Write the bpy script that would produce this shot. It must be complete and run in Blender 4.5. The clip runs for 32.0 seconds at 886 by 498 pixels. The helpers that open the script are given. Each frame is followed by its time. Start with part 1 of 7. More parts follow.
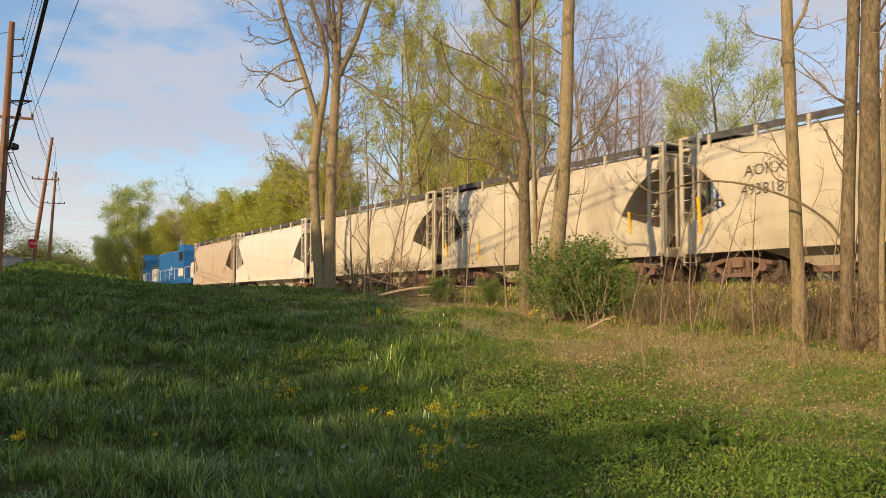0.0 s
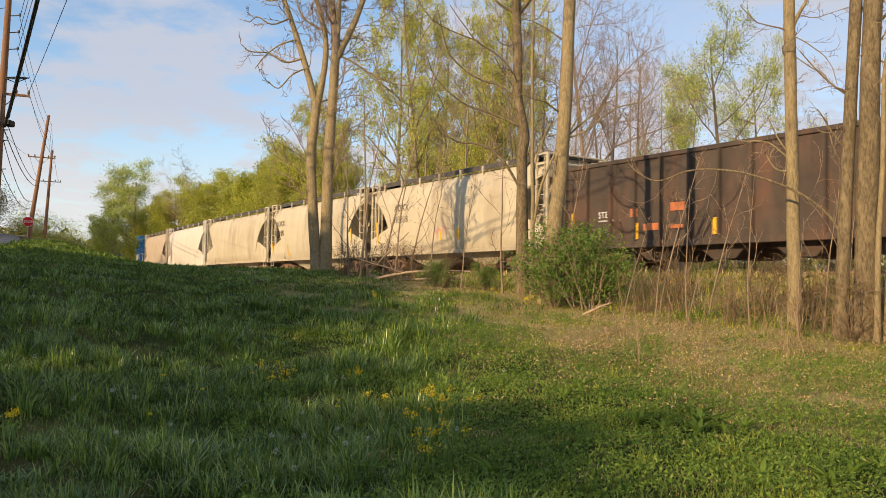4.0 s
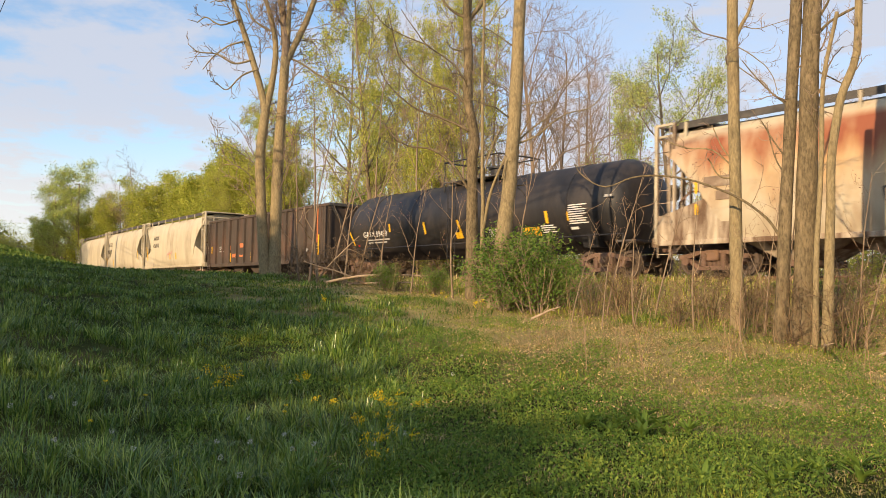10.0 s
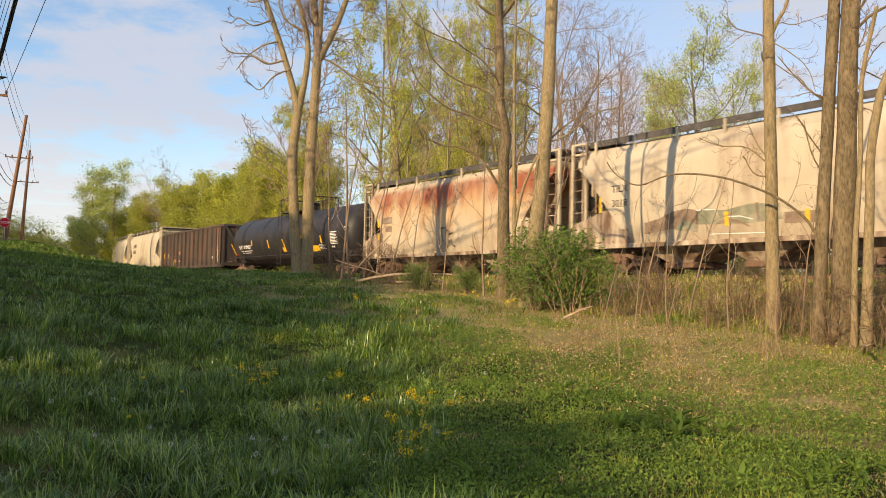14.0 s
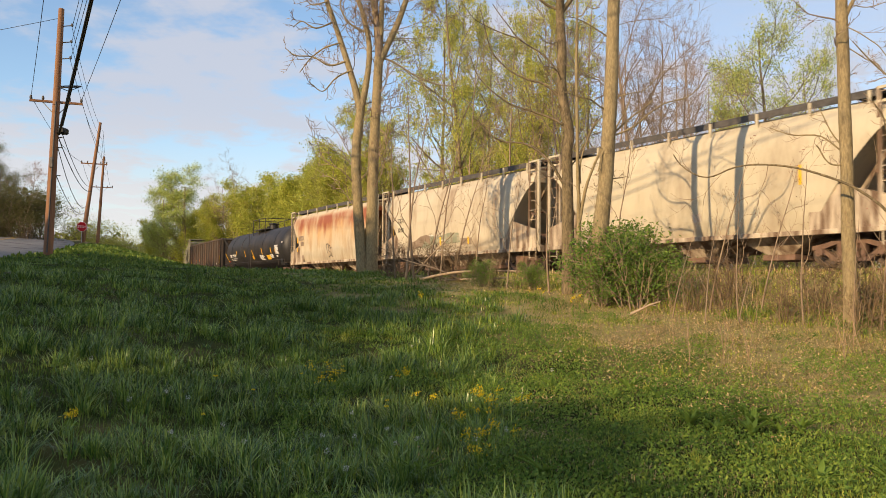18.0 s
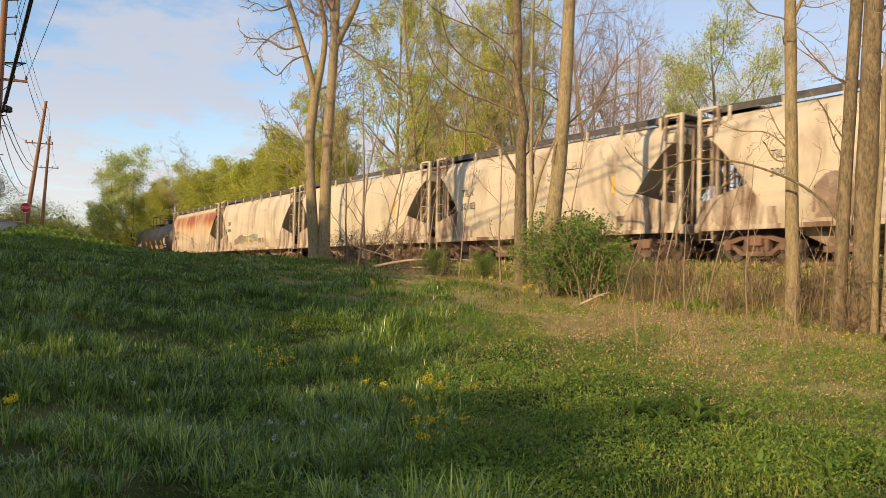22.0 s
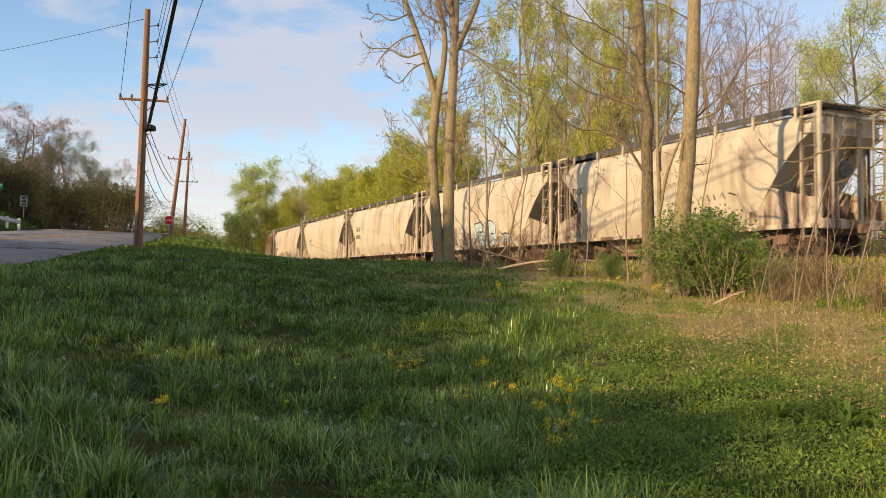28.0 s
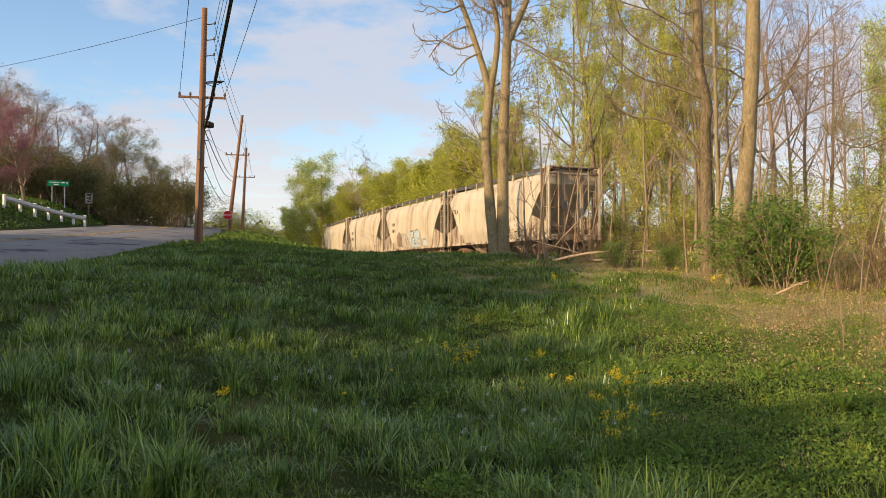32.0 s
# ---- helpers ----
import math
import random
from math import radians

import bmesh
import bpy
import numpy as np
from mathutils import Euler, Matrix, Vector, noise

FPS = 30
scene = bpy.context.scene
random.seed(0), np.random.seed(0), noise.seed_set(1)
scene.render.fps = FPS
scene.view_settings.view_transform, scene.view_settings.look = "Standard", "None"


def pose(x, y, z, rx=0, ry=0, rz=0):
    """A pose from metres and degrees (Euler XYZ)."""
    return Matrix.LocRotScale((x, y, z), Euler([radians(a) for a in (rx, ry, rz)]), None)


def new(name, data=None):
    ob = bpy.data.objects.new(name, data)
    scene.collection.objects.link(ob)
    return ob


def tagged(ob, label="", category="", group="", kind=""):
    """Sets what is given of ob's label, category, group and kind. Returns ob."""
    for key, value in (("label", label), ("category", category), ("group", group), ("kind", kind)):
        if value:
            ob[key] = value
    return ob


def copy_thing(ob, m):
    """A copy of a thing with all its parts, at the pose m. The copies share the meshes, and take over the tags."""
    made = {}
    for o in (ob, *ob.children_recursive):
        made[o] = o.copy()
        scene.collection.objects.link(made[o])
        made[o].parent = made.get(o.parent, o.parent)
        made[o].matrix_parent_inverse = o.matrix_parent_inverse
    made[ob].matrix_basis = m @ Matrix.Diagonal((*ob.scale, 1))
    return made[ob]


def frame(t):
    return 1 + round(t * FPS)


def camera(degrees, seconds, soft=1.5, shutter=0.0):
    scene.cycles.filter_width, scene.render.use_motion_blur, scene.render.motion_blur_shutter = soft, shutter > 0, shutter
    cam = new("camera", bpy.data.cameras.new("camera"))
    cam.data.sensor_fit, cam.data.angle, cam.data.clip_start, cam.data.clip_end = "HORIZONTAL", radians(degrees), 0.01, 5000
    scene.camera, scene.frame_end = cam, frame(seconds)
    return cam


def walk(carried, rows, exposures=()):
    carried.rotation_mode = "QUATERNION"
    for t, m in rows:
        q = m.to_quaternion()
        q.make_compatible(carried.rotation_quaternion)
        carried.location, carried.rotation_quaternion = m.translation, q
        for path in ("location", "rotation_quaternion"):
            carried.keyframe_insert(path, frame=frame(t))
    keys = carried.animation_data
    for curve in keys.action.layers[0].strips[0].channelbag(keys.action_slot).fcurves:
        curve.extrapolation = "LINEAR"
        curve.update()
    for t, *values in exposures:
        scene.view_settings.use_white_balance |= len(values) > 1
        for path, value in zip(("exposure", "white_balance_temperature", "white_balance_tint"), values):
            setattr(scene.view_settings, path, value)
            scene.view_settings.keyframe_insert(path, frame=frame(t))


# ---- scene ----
cam = camera(55.83, 32.0, soft=0.6, shutter=0.5)
PATH = [
    (0.0, pose(0.023, -0.029, 1.613, 93.202, -0.500, -0.003)),
    (0.5, pose(0.020, -0.027, 1.611, 92.976, -0.640, 0.098)),
    (1.0, pose(0.018, -0.021, 1.609, 92.787, -0.540, 0.117)),
    (1.5, pose(0.018, -0.011, 1.608, 92.728, -0.556, 0.253)),
    (2.0, pose(0.017, -0.018, 1.610, 92.701, -0.639, 0.356)),
    (2.5, pose(0.020, -0.012, 1.610, 92.658, -0.595, 0.333)),
    (3.0, pose(0.013, -0.011, 1.608, 92.556, -0.729, 0.273)),
    (3.5, pose(0.015, -0.007, 1.606, 92.277, -1.052, 0.057)),
    (5.5, pose(0.014, -0.007, 1.605, 92.071, -1.665, -1.383)),
    (6.0, pose(0.022, -0.001, 1.607, 92.307, -1.376, -1.735)),
    (6.5, pose(0.030, -0.005, 1.608, 92.499, -1.483, -2.468)),
    (7.0, pose(0.026, -0.003, 1.608, 92.550, -1.511, -2.946)),
    (7.5, pose(0.021, -0.002, 1.605, 92.579, -1.602, -2.903)),
    (8.0, pose(0.024, -0.004, 1.605, 92.414, -1.566, -2.859)),
    (8.5, pose(0.036, -0.009, 1.607, 92.262, -1.438, -3.183)),
    (9.0, pose(0.037, -0.012, 1.609, 92.494, -1.449, -3.508)),
    (9.5, pose(0.034, -0.011, 1.608, 92.619, -1.416, -3.708)),
    (10.0, pose(0.033, -0.008, 1.606, 92.517, -1.441, -3.666)),
    (10.5, pose(0.034, -0.015, 1.611, 92.589, -1.417, -3.598)),
    (11.0, pose(0.034, -0.012, 1.610, 92.734, -1.569, -3.401)),
    (11.5, pose(0.027, -0.015, 1.608, 92.654, -1.538, -2.811)),
    (12.0, pose(0.027, -0.016, 1.608, 92.427, -1.545, -2.077)),
    (12.5, pose(0.024, -0.014, 1.607, 92.343, -1.707, -1.921)),
    (13.0, pose(0.018, -0.020, 1.608, 92.425, -1.839, -1.758)),
    (13.5, pose(0.007, -0.018, 1.608, 92.601, -1.754, -1.378)),
    (14.0, pose(0.008, -0.009, 1.603, 92.389, -1.562, -1.580)),
    (14.5, pose(0.008, 0.003, 1.602, 91.964, -1.536, -2.119)),
    (16.5, pose(-0.002, -0.010, 1.603, 92.214, -0.838, -0.547)),
    (17.0, pose(-0.007, 0.009, 1.601, 92.251, -0.564, 0.925)),
    (17.5, pose(-0.010, 0.015, 1.602, 92.154, -0.724, 2.102)),
    (18.0, pose(-0.014, 0.006, 1.602, 92.109, -0.855, 2.764)),
    (18.5, pose(-0.015, 0.007, 1.599, 92.087, -1.072, 2.778)),
    (19.0, pose(-0.017, -0.002, 1.602, 92.112, -1.615, 2.166)),
    (19.5, pose(-0.017, 0.006, 1.599, 91.918, -1.878, 1.192)),
    (20.0, pose(-0.014, 0.006, 1.599, 91.660, -1.745, 0.365)),
    (20.5, pose(-0.007, 0.006, 1.601, 91.762, -1.365, 0.137)),
    (21.0, pose(-0.002, -0.006, 1.598, 91.978, -1.593, 0.424)),
    (21.5, pose(0.003, -0.004, 1.599, 91.627, -1.799, 0.106)),
    (22.0, pose(0.004, 0.001, 1.600, 91.380, -1.706, -0.441)),
    (22.5, pose(0.001, -0.008, 1.600, 91.620, -1.647, -0.722)),
    (23.0, pose(-0.001, -0.010, 1.601, 92.024, -1.461, -0.650)),
    (23.5, pose(-0.004, -0.006, 1.601, 92.340, -1.357, -0.350)),
    (24.0, pose(-0.007, -0.012, 1.601, 92.329, -1.255, 0.727)),
    (24.5, pose(-0.013, -0.008, 1.598, 92.221, -0.919, 2.555)),
    (25.0, pose(-0.016, 0.015, 1.597, 91.945, -0.659, 4.390)),
    (25.5, pose(-0.016, 0.014, 1.594, 91.591, -0.461, 5.657)),
    (27.5, pose(-0.030, 0.026, 1.593, 91.554, -0.424, 7.807)),
    (28.0, pose(-0.031, 0.026, 1.591, 91.391, -0.601, 8.013)),
    (28.5, pose(-0.032, 0.024, 1.593, 91.255, -0.618, 8.249)),
    (29.0, pose(-0.029, 0.025, 1.592, 91.139, -0.471, 8.439)),
    (29.5, pose(-0.028, 0.027, 1.593, 90.939, -0.296, 8.656)),
    (30.0, pose(-0.028, 0.033, 1.591, 90.759, -0.115, 9.058)),
    (30.5, pose(-0.031, 0.032, 1.589, 90.614, -0.199, 9.697)),
    (31.0, pose(-0.036, 0.038, 1.589, 90.646, -0.167, 10.433)),
    (31.5, pose(-0.040, 0.034, 1.592, 90.695, -0.238, 11.259)),
    (32.0, pose(-0.040, 0.037, 1.593, 90.817, -0.123, 11.749)),
]
walk(cam, PATH, [(0, 0.25), (3, 0.28), (6, 0.44), (10, 0.48), (14, 0.43), (17, 0.37), (25, 0.37), (28, 0.43), (32, 0.45)])

# ---------------------------------------------------------------- light
SUN_TRAVEL, SUN_UP = 42.0, 19.0          # compass way of the light, and its height in degrees
ways = Vector((math.sin(radians(SUN_TRAVEL)) * math.cos(radians(SUN_UP)),
               math.cos(radians(SUN_TRAVEL)) * math.cos(radians(SUN_UP)), -math.sin(radians(SUN_UP))))
sun = new("sun", bpy.data.lights.new("sun", "SUN"))
sun.data.energy, sun.data.angle, sun.data.color = 4.5, radians(0.6), (1.0, 0.715, 0.415)
sun.matrix_world = ways.to_track_quat("-Z", "Y").to_matrix().to_4x4()


def sky():
    world = bpy.data.worlds.new("sky")
    scene.world = world
    world.use_nodes = True
    nt = world.node_tree
    nt.nodes.clear()
    N, L = nt.nodes.new, nt.links.new
    out, bg = N("ShaderNodeOutputWorld"), N("ShaderNodeBackground")
    tex = N("ShaderNodeTexSky")
    tex.sky_type, tex.sun_disc = "NISHITA", False
    tex.sun_elevation, tex.sun_rotation = radians(SUN_UP + 4), radians(180 + SUN_TRAVEL)
    tex.air_density, tex.dust_density, tex.ozone_density = 1.0, 0.6, 2.0
    gain = N("ShaderNodeVectorMath")
    gain.operation = "SCALE"
    gain.inputs["Scale"].default_value = 1.75
    L(tex.outputs[0], gain.inputs[0])
    # cloud sheets: the way of the ray laid on a flat layer high above
    co, sep = N("ShaderNodeTexCoord"), N("ShaderNodeSeparateXYZ")
    L(co.outputs["Generated"], sep.inputs[0])

    def m(op, a, b=None, c=None):
        n = N("ShaderNodeMath")
        n.operation = op
        for i, v in enumerate((a, b, c)):
            if v is None:
                continue
            if isinstance(v, (int, float)):
                n.inputs[i].default_value = v
            else:
                L(v, n.inputs[i])
        return n.outputs[0]
    zz = m("ADD", m("MAXIMUM", sep.outputs[2], 0.0), 0.16)
    lay = N("ShaderNodeCombineXYZ")
    L(m("DIVIDE", sep.outputs[0], zz), lay.inputs[0])
    L(m("DIVIDE", sep.outputs[1], zz), lay.inputs[1])
    big, fine = N("ShaderNodeTexNoise"), N("ShaderNodeTexNoise")
    for n, s, d, r in ((big, 1.5, 6, 0.55), (fine, 6.0, 7, 0.6)):
        n.inputs["Scale"].default_value, n.inputs["Detail"].default_value, n.inputs["Roughness"].default_value = s, d, r
    shift = N("ShaderNodeVectorMath")
    shift.operation = "ADD"
    shift.inputs[1].default_value = CLOUD_SHIFT
    L(lay.outputs[0], shift.inputs[0])
    L(shift.outputs[0], big.inputs["Vector"])
    L(shift.outputs[0], fine.inputs["Vector"])
    mix = m("ADD", m("MULTIPLY", big.outputs[0], 0.78), m("MULTIPLY", fine.outputs[0], 0.22))
    ramp = N("ShaderNodeMapRange")
    ramp.interpolation_type = "SMOOTHSTEP"
    ramp.inputs["From Min"].default_value, ramp.inputs["From Max"].default_value = 0.435, 0.59
    L(mix, ramp.inputs["Value"])
    # thicker towards the skyline
    low = N("ShaderNodeMapRange")
    low.interpolation_type = "SMOOTHSTEP"
    low.inputs["From Min"].default_value, low.inputs["From Max"].default_value = 0.20, 0.03
    L(sep.outputs[2], low.inputs["Value"])
    east = N("ShaderNodeMapRange")
    east.interpolation_type = "SMOOTHSTEP"
    east.inputs["From Min"].default_value, east.inputs["From Max"].default_value = -0.05, 0.40
    L(sep.outputs[0], east.inputs["Value"])
    veil = m("MULTIPLY", east.outputs[0], m("ADD", m("MULTIPLY", fine.outputs[0], 0.9), 0.15))
    cover = m("MINIMUM", m("ADD", m("ADD", m("MULTIPLY", ramp.outputs[0], 0.85), veil), m("MULTIPLY", low.outputs[0], 0.75)), 0.95)
    tone = N("ShaderNodeMix")
    tone.data_type = "RGBA"
    tone.inputs["A"].default_value, tone.inputs["B"].default_value = (5.6, 5.8, 6.6, 1), (7.6, 7.55, 7.5, 1)
    L(low.outputs[0], tone.inputs["Factor"])
    both = N("ShaderNodeMix")
    both.data_type = "RGBA"
    L(cover, both.inputs["Factor"])
    L(gain.outputs[0], both.inputs["A"])
    L(tone.outputs["Result"], both.inputs["B"])
    L(both.outputs["Result"], bg.inputs["Color"])
    bg.inputs["Strength"].default_value = 0.086
    L(bg.outputs[0], out.inputs["Surface"])


CLOUD_SHIFT = (3.1, 0.4, 0.0)
sky()


# ---------------------------------------------------------------- materials
def rgba(c):
    return (c[0], c[1], c[2], 1.0)


def material(name, dark, light, scale=6.0, rough=0.7, metal=0.0, bump=0.2, grain=60.0, stain=None, stain_at=(0.55, 0.7),
             stain_scale=1.2, stretch=(1, 1, 1), vary=0.0, island=0.0, bands=(), through_light=0.0, spec=0.3, coords="Object"):
    """Two tones of noise, a stain over them, grain as relief; bands: (z0, z1, z2, z3, colour), stains that begin from z0 to z1 and end from z2 to z3."""
    mt = bpy.data.materials.new(name)
    mt.use_nodes = True
    nt = mt.node_tree
    N, L = nt.nodes.new, nt.links.new
    bsdf = nt.nodes["Principled BSDF"]
    bsdf.inputs["Roughness"].default_value, bsdf.inputs["Metallic"].default_value = rough, metal
    bsdf.inputs["Specular IOR Level"].default_value = spec
    co, mp = N("ShaderNodeTexCoord"), N("ShaderNodeMapping")
    mp.inputs["Scale"].default_value = stretch
    L(co.outputs[coords], mp.inputs[0])

    def noise(s, detail=5, r=0.6, src=None):
        n = N("ShaderNodeTexNoise")
        n.inputs["Scale"].default_value, n.inputs["Detail"].default_value, n.inputs["Roughness"].default_value = s, detail, r
        L(src or mp.outputs[0], n.inputs["Vector"])
        return n.outputs[0]

    def mixed(f, a, b):
        n = N("ShaderNodeMix")
        n.data_type = "RGBA"
        for k, v in (("Factor", f), ("A", a), ("B", b)):
            if isinstance(v, tuple):
                n.inputs[k].default_value = rgba(v)
            elif isinstance(v, float):
                n.inputs[k].default_value = v
            else:
                L(v, n.inputs[k])
        return n.outputs["Result"]

    def ranged(v, a, b):
        n = N("ShaderNodeMapRange")
        n.inputs["From Min"].default_value, n.inputs["From Max"].default_value = a, b
        L(v, n.inputs["Value"])
        return n.outputs[0]
    colour = mixed(ranged(noise(scale), 0.3, 0.7), tuple(dark), tuple(light))
    if stain:
        colour = mixed(ranged(noise(stain_scale, 8, 0.65), *stain_at), colour, tuple(stain))
    for z0, z1, z2, z3, stain_colour in bands:
        sep = N("ShaderNodeSeparateXYZ")
        L(co.outputs["Object"], sep.inputs[0])
        wob = N("ShaderNodeMath")
        wob.operation = "MULTIPLY_ADD"
        wob.inputs[1].default_value, wob.inputs[2].default_value = 2.3, -1.15
        streak = N("ShaderNodeMapping")
        streak.inputs["Scale"].default_value = (1.1, 1.1, 0.2)
        streak.inputs["Location"].default_value = (z0, 0, z1)
        L(co.outputs["Object"], streak.inputs[0])
        L(noise(1.3, 7, 0.62, streak.outputs[0]), wob.inputs[0])
        add = N("ShaderNodeMath")
        L(sep.outputs[2], add.inputs[0])
        L(wob.outputs[0], add.inputs[1])
        both = N("ShaderNodeMath")
        both.operation = "MULTIPLY"
        L(ranged(add.outputs[0], z0, z1), both.inputs[0])
        L(ranged(sep.outputs[2], z3, z2), both.inputs[1])
        gaps = N("ShaderNodeMath")
        gaps.operation = "MULTIPLY"
        L(both.outputs[0], gaps.inputs[0])
        L(ranged(noise(0.7, 6, 0.6), 0.30, 0.56), gaps.inputs[1])
        colour = mixed(gaps.outputs[0], colour, tuple(stain_colour))
    if vary or island:
        hsv = N("ShaderNodeHueSaturation")
        info = N("ShaderNodeObjectInfo") if vary else N("ShaderNodeNewGeometry")
        src = info.outputs["Random"] if vary else info.outputs["Random Per Island"]
        amount = vary or island
        n = N("ShaderNodeMapRange")
        n.inputs["To Min"].default_value, n.inputs["To Max"].default_value = 1 - amount, 1 + amount
        L(src, n.inputs["Value"])
        L(n.outputs[0], hsv.inputs["Value"])
        h = N("ShaderNodeMapRange")
        h.inputs["To Min"].default_value, h.inputs["To Max"].default_value = 0.5 + amount * 0.07, 0.5 - amount * 0.07
        L(src, h.inputs["Value"])
        L(h.outputs[0], hsv.inputs["Hue"])
        L(colour, hsv.inputs["Color"])
        colour = hsv.outputs[0]
    L(colour, bsdf.inputs["Base Color"])
    if bump:
        bp = N("ShaderNodeBump")
        bp.inputs["Strength"].default_value, bp.inputs["Distance"].default_value = bump, 0.02
        L(noise(grain, 4, 0.6), bp.inputs["Height"])
        L(bp.outputs[0], bsdf.inputs["Normal"])
    if through_light:
        tr, ms = N("ShaderNodeBsdfTranslucent"), N("ShaderNodeMixShader")
        L(colour, tr.inputs["Color"])
        ms.inputs[0].default_value = through_light
        L(bsdf.outputs[0], ms.inputs[1])
        L(tr.outputs[0], ms.inputs[2])
        L(ms.outputs[0], nt.nodes["Material Output"].inputs["Surface"])
    return mt


CREAM = material("cream_paint", (0.455, 0.400, 0.285), (0.565, 0.505, 0.370), 1.4, 0.6, stain=(0.27, 0.20, 0.135), stain_at=(0.52, 0.80),
                 stain_scale=0.9, stretch=(1, 1, 0.28), bump=0.04, grain=25, bands=[(0.6, 1.7, 0.9, 1.5, (0.24, 0.175, 0.11))])
CREAM_AGED = material("aged_cream_paint", (0.455, 0.395, 0.29), (0.565, 0.50, 0.375), 1.3, 0.65, stain=(0.24, 0.165, 0.105), stain_at=(0.50, 0.76),
                      stain_scale=1.1, stretch=(1, 1, 0.25), bump=0.05, grain=25, bands=[(0.6, 1.7, 0.9, 1.7, (0.22, 0.155, 0.095))])
TAN = material("tan_paint", (0.42, 0.34, 0.25), (0.52, 0.43, 0.33), 1.2, 0.6, stain=(0.25, 0.19, 0.14), stretch=(1, 1, 0.3), bump=0.05, grain=25)
WHITE_PAINT = material("white_paint", (0.58, 0.54, 0.46), (0.66, 0.62, 0.53), 1.4, 0.55, stain=(0.4, 0.33, 0.25), stain_at=(0.58, 0.9), stretch=(1, 1, 0.3), bump=0.04)
RUSTED = material("cream_paint_with_rust", (0.46, 0.40, 0.29), (0.56, 0.50, 0.375), 1.3, 0.65, stain=(0.30, 0.19, 0.11), stain_at=(0.48, 0.75),
                  stretch=(1, 1, 0.3), bump=0.06, grain=25, bands=[(1.7, 3.4, 3.6, 4.2, (0.50, 0.30, 0.125)), (2.8, 3.45, 3.85, 4.08, (0.27, 0.088, 0.045)), (0.6, 1.8, 0.9, 1.8, (0.24, 0.17, 0.10))])
STEEL_GREY = material("weathered_grey_steel", (0.34, 0.29, 0.24), (0.48, 0.42, 0.35), 2.0, 0.6, stain=(0.24, 0.15, 0.10), bump=0.08, grain=30)
GRATING = material("dark_steel_grating", (0.07, 0.065, 0.06), (0.13, 0.12, 0.11), 4, 0.65, 0.3, 0.2)
GRIMY = material("grime_streaked_cream", (0.40, 0.32, 0.23), (0.58, 0.50, 0.38), 3, 0.7, stain=(0.14, 0.088, 0.055), stain_at=(0.40, 0.58), stain_scale=2.6, stretch=(1, 1, 0.15), bump=0.08, grain=30)
UNDER = material("rusty_brown_running_gear", (0.115, 0.072, 0.052), (0.23, 0.145, 0.105), 3, 0.85, stain=(0.22, 0.13, 0.08), bump=0.2, grain=18)
WHEEL = material("worn_wheel_steel", (0.09, 0.07, 0.055), (0.16, 0.12, 0.095), 5, 0.6, 0.4, 0.1)
BLACK_PAINT = material("black_tank_paint", (0.012, 0.012, 0.014), (0.028, 0.027, 0.029), 1.5, 0.52, stain=(0.06, 0.048, 0.04), stain_at=(0.45, 0.75), stretch=(1, 1, 0.3), bump=0.06, grain=20, spec=0.4)
BROWN_STEEL = material("weathered_brown_black_steel", (0.054, 0.042, 0.034), (0.092, 0.071, 0.056), 1.4, 0.8, stain=(0.155, 0.078, 0.05), stain_at=(0.50, 0.78),
                       stretch=(1, 1, 0.3), bump=0.1, grain=22)
YELLOW = material("yellow_reflector", (0.75, 0.42, 0.02), (0.85, 0.50, 0.03), 6, 0.5, bump=0.0)
ORANGE = material("orange_rust_panel", (0.42, 0.13, 0.05), (0.55, 0.19, 0.08), 4, 0.75, stain=(0.2, 0.08, 0.04), bump=0.1)
LETTER_DARK = material("dark_lettering", (0.03, 0.03, 0.035), (0.06, 0.055, 0.055), 10, 0.7, bump=0.0)
LETTER_WHITE = material("white_lettering", (0.70, 0.68, 0.64), (0.8, 0.78, 0.74), 10, 0.6, bump=0.0)
LETTER_DIM = material("dulled_white_lettering", (0.36, 0.35, 0.33), (0.5, 0.48, 0.45), 10, 0.7, bump=0.0)
LETTER_RED = material("faded_red_lettering", (0.45, 0.09, 0.06), (0.55, 0.13, 0.09), 10, 0.7, bump=0.0)
SPRAY_BLUE = material("pale_blue_spray_paint", (0.30, 0.40, 0.44), (0.48, 0.56, 0.56), 3, 0.6, bump=0.0)
SPRAY_GREY = material("grey_spray_paint", (0.32, 0.28, 0.24), (0.48, 0.43, 0.37), 3, 0.6, bump=0.0)
SPRAY_GREEN = material("faded_olive_spray_paint", (0.17, 0.18, 0.12), (0.30, 0.31, 0.22), 2.5, 0.65, bump=0.0, stain=(0.42, 0.37, 0.27), stain_at=(0.5, 0.7), stain_scale=2.0)
SPRAY_BROWN = material("faded_brown_spray_paint", (0.17, 0.12, 0.085), (0.28, 0.21, 0.15), 3, 0.65, bump=0.0, stain=(0.40, 0.34, 0.25), stain_at=(0.52, 0.75), stain_scale=2.0)
SPRAY_PINK = material("faded_pink_spray_paint", (0.50, 0.22, 0.22), (0.62, 0.34, 0.32), 5, 0.6, bump=0.0)
LOCO_BLUE = material("blue_locomotive_paint", (0.012, 0.11, 0.32), (0.02, 0.15, 0.40), 2, 0.4, bump=0.02, spec=0.5)
GLASS = material("dark_window_glass", (0.015, 0.018, 0.02), (0.03, 0.03, 0.035), 2, 0.08, bump=0.0, spec=0.6)
BALLAST = material("ballast_stone", (0.13, 0.115, 0.10), (0.27, 0.24, 0.21), 22, 0.9, bump=0.9, grain=30, stain=(0.10, 0.075, 0.055))
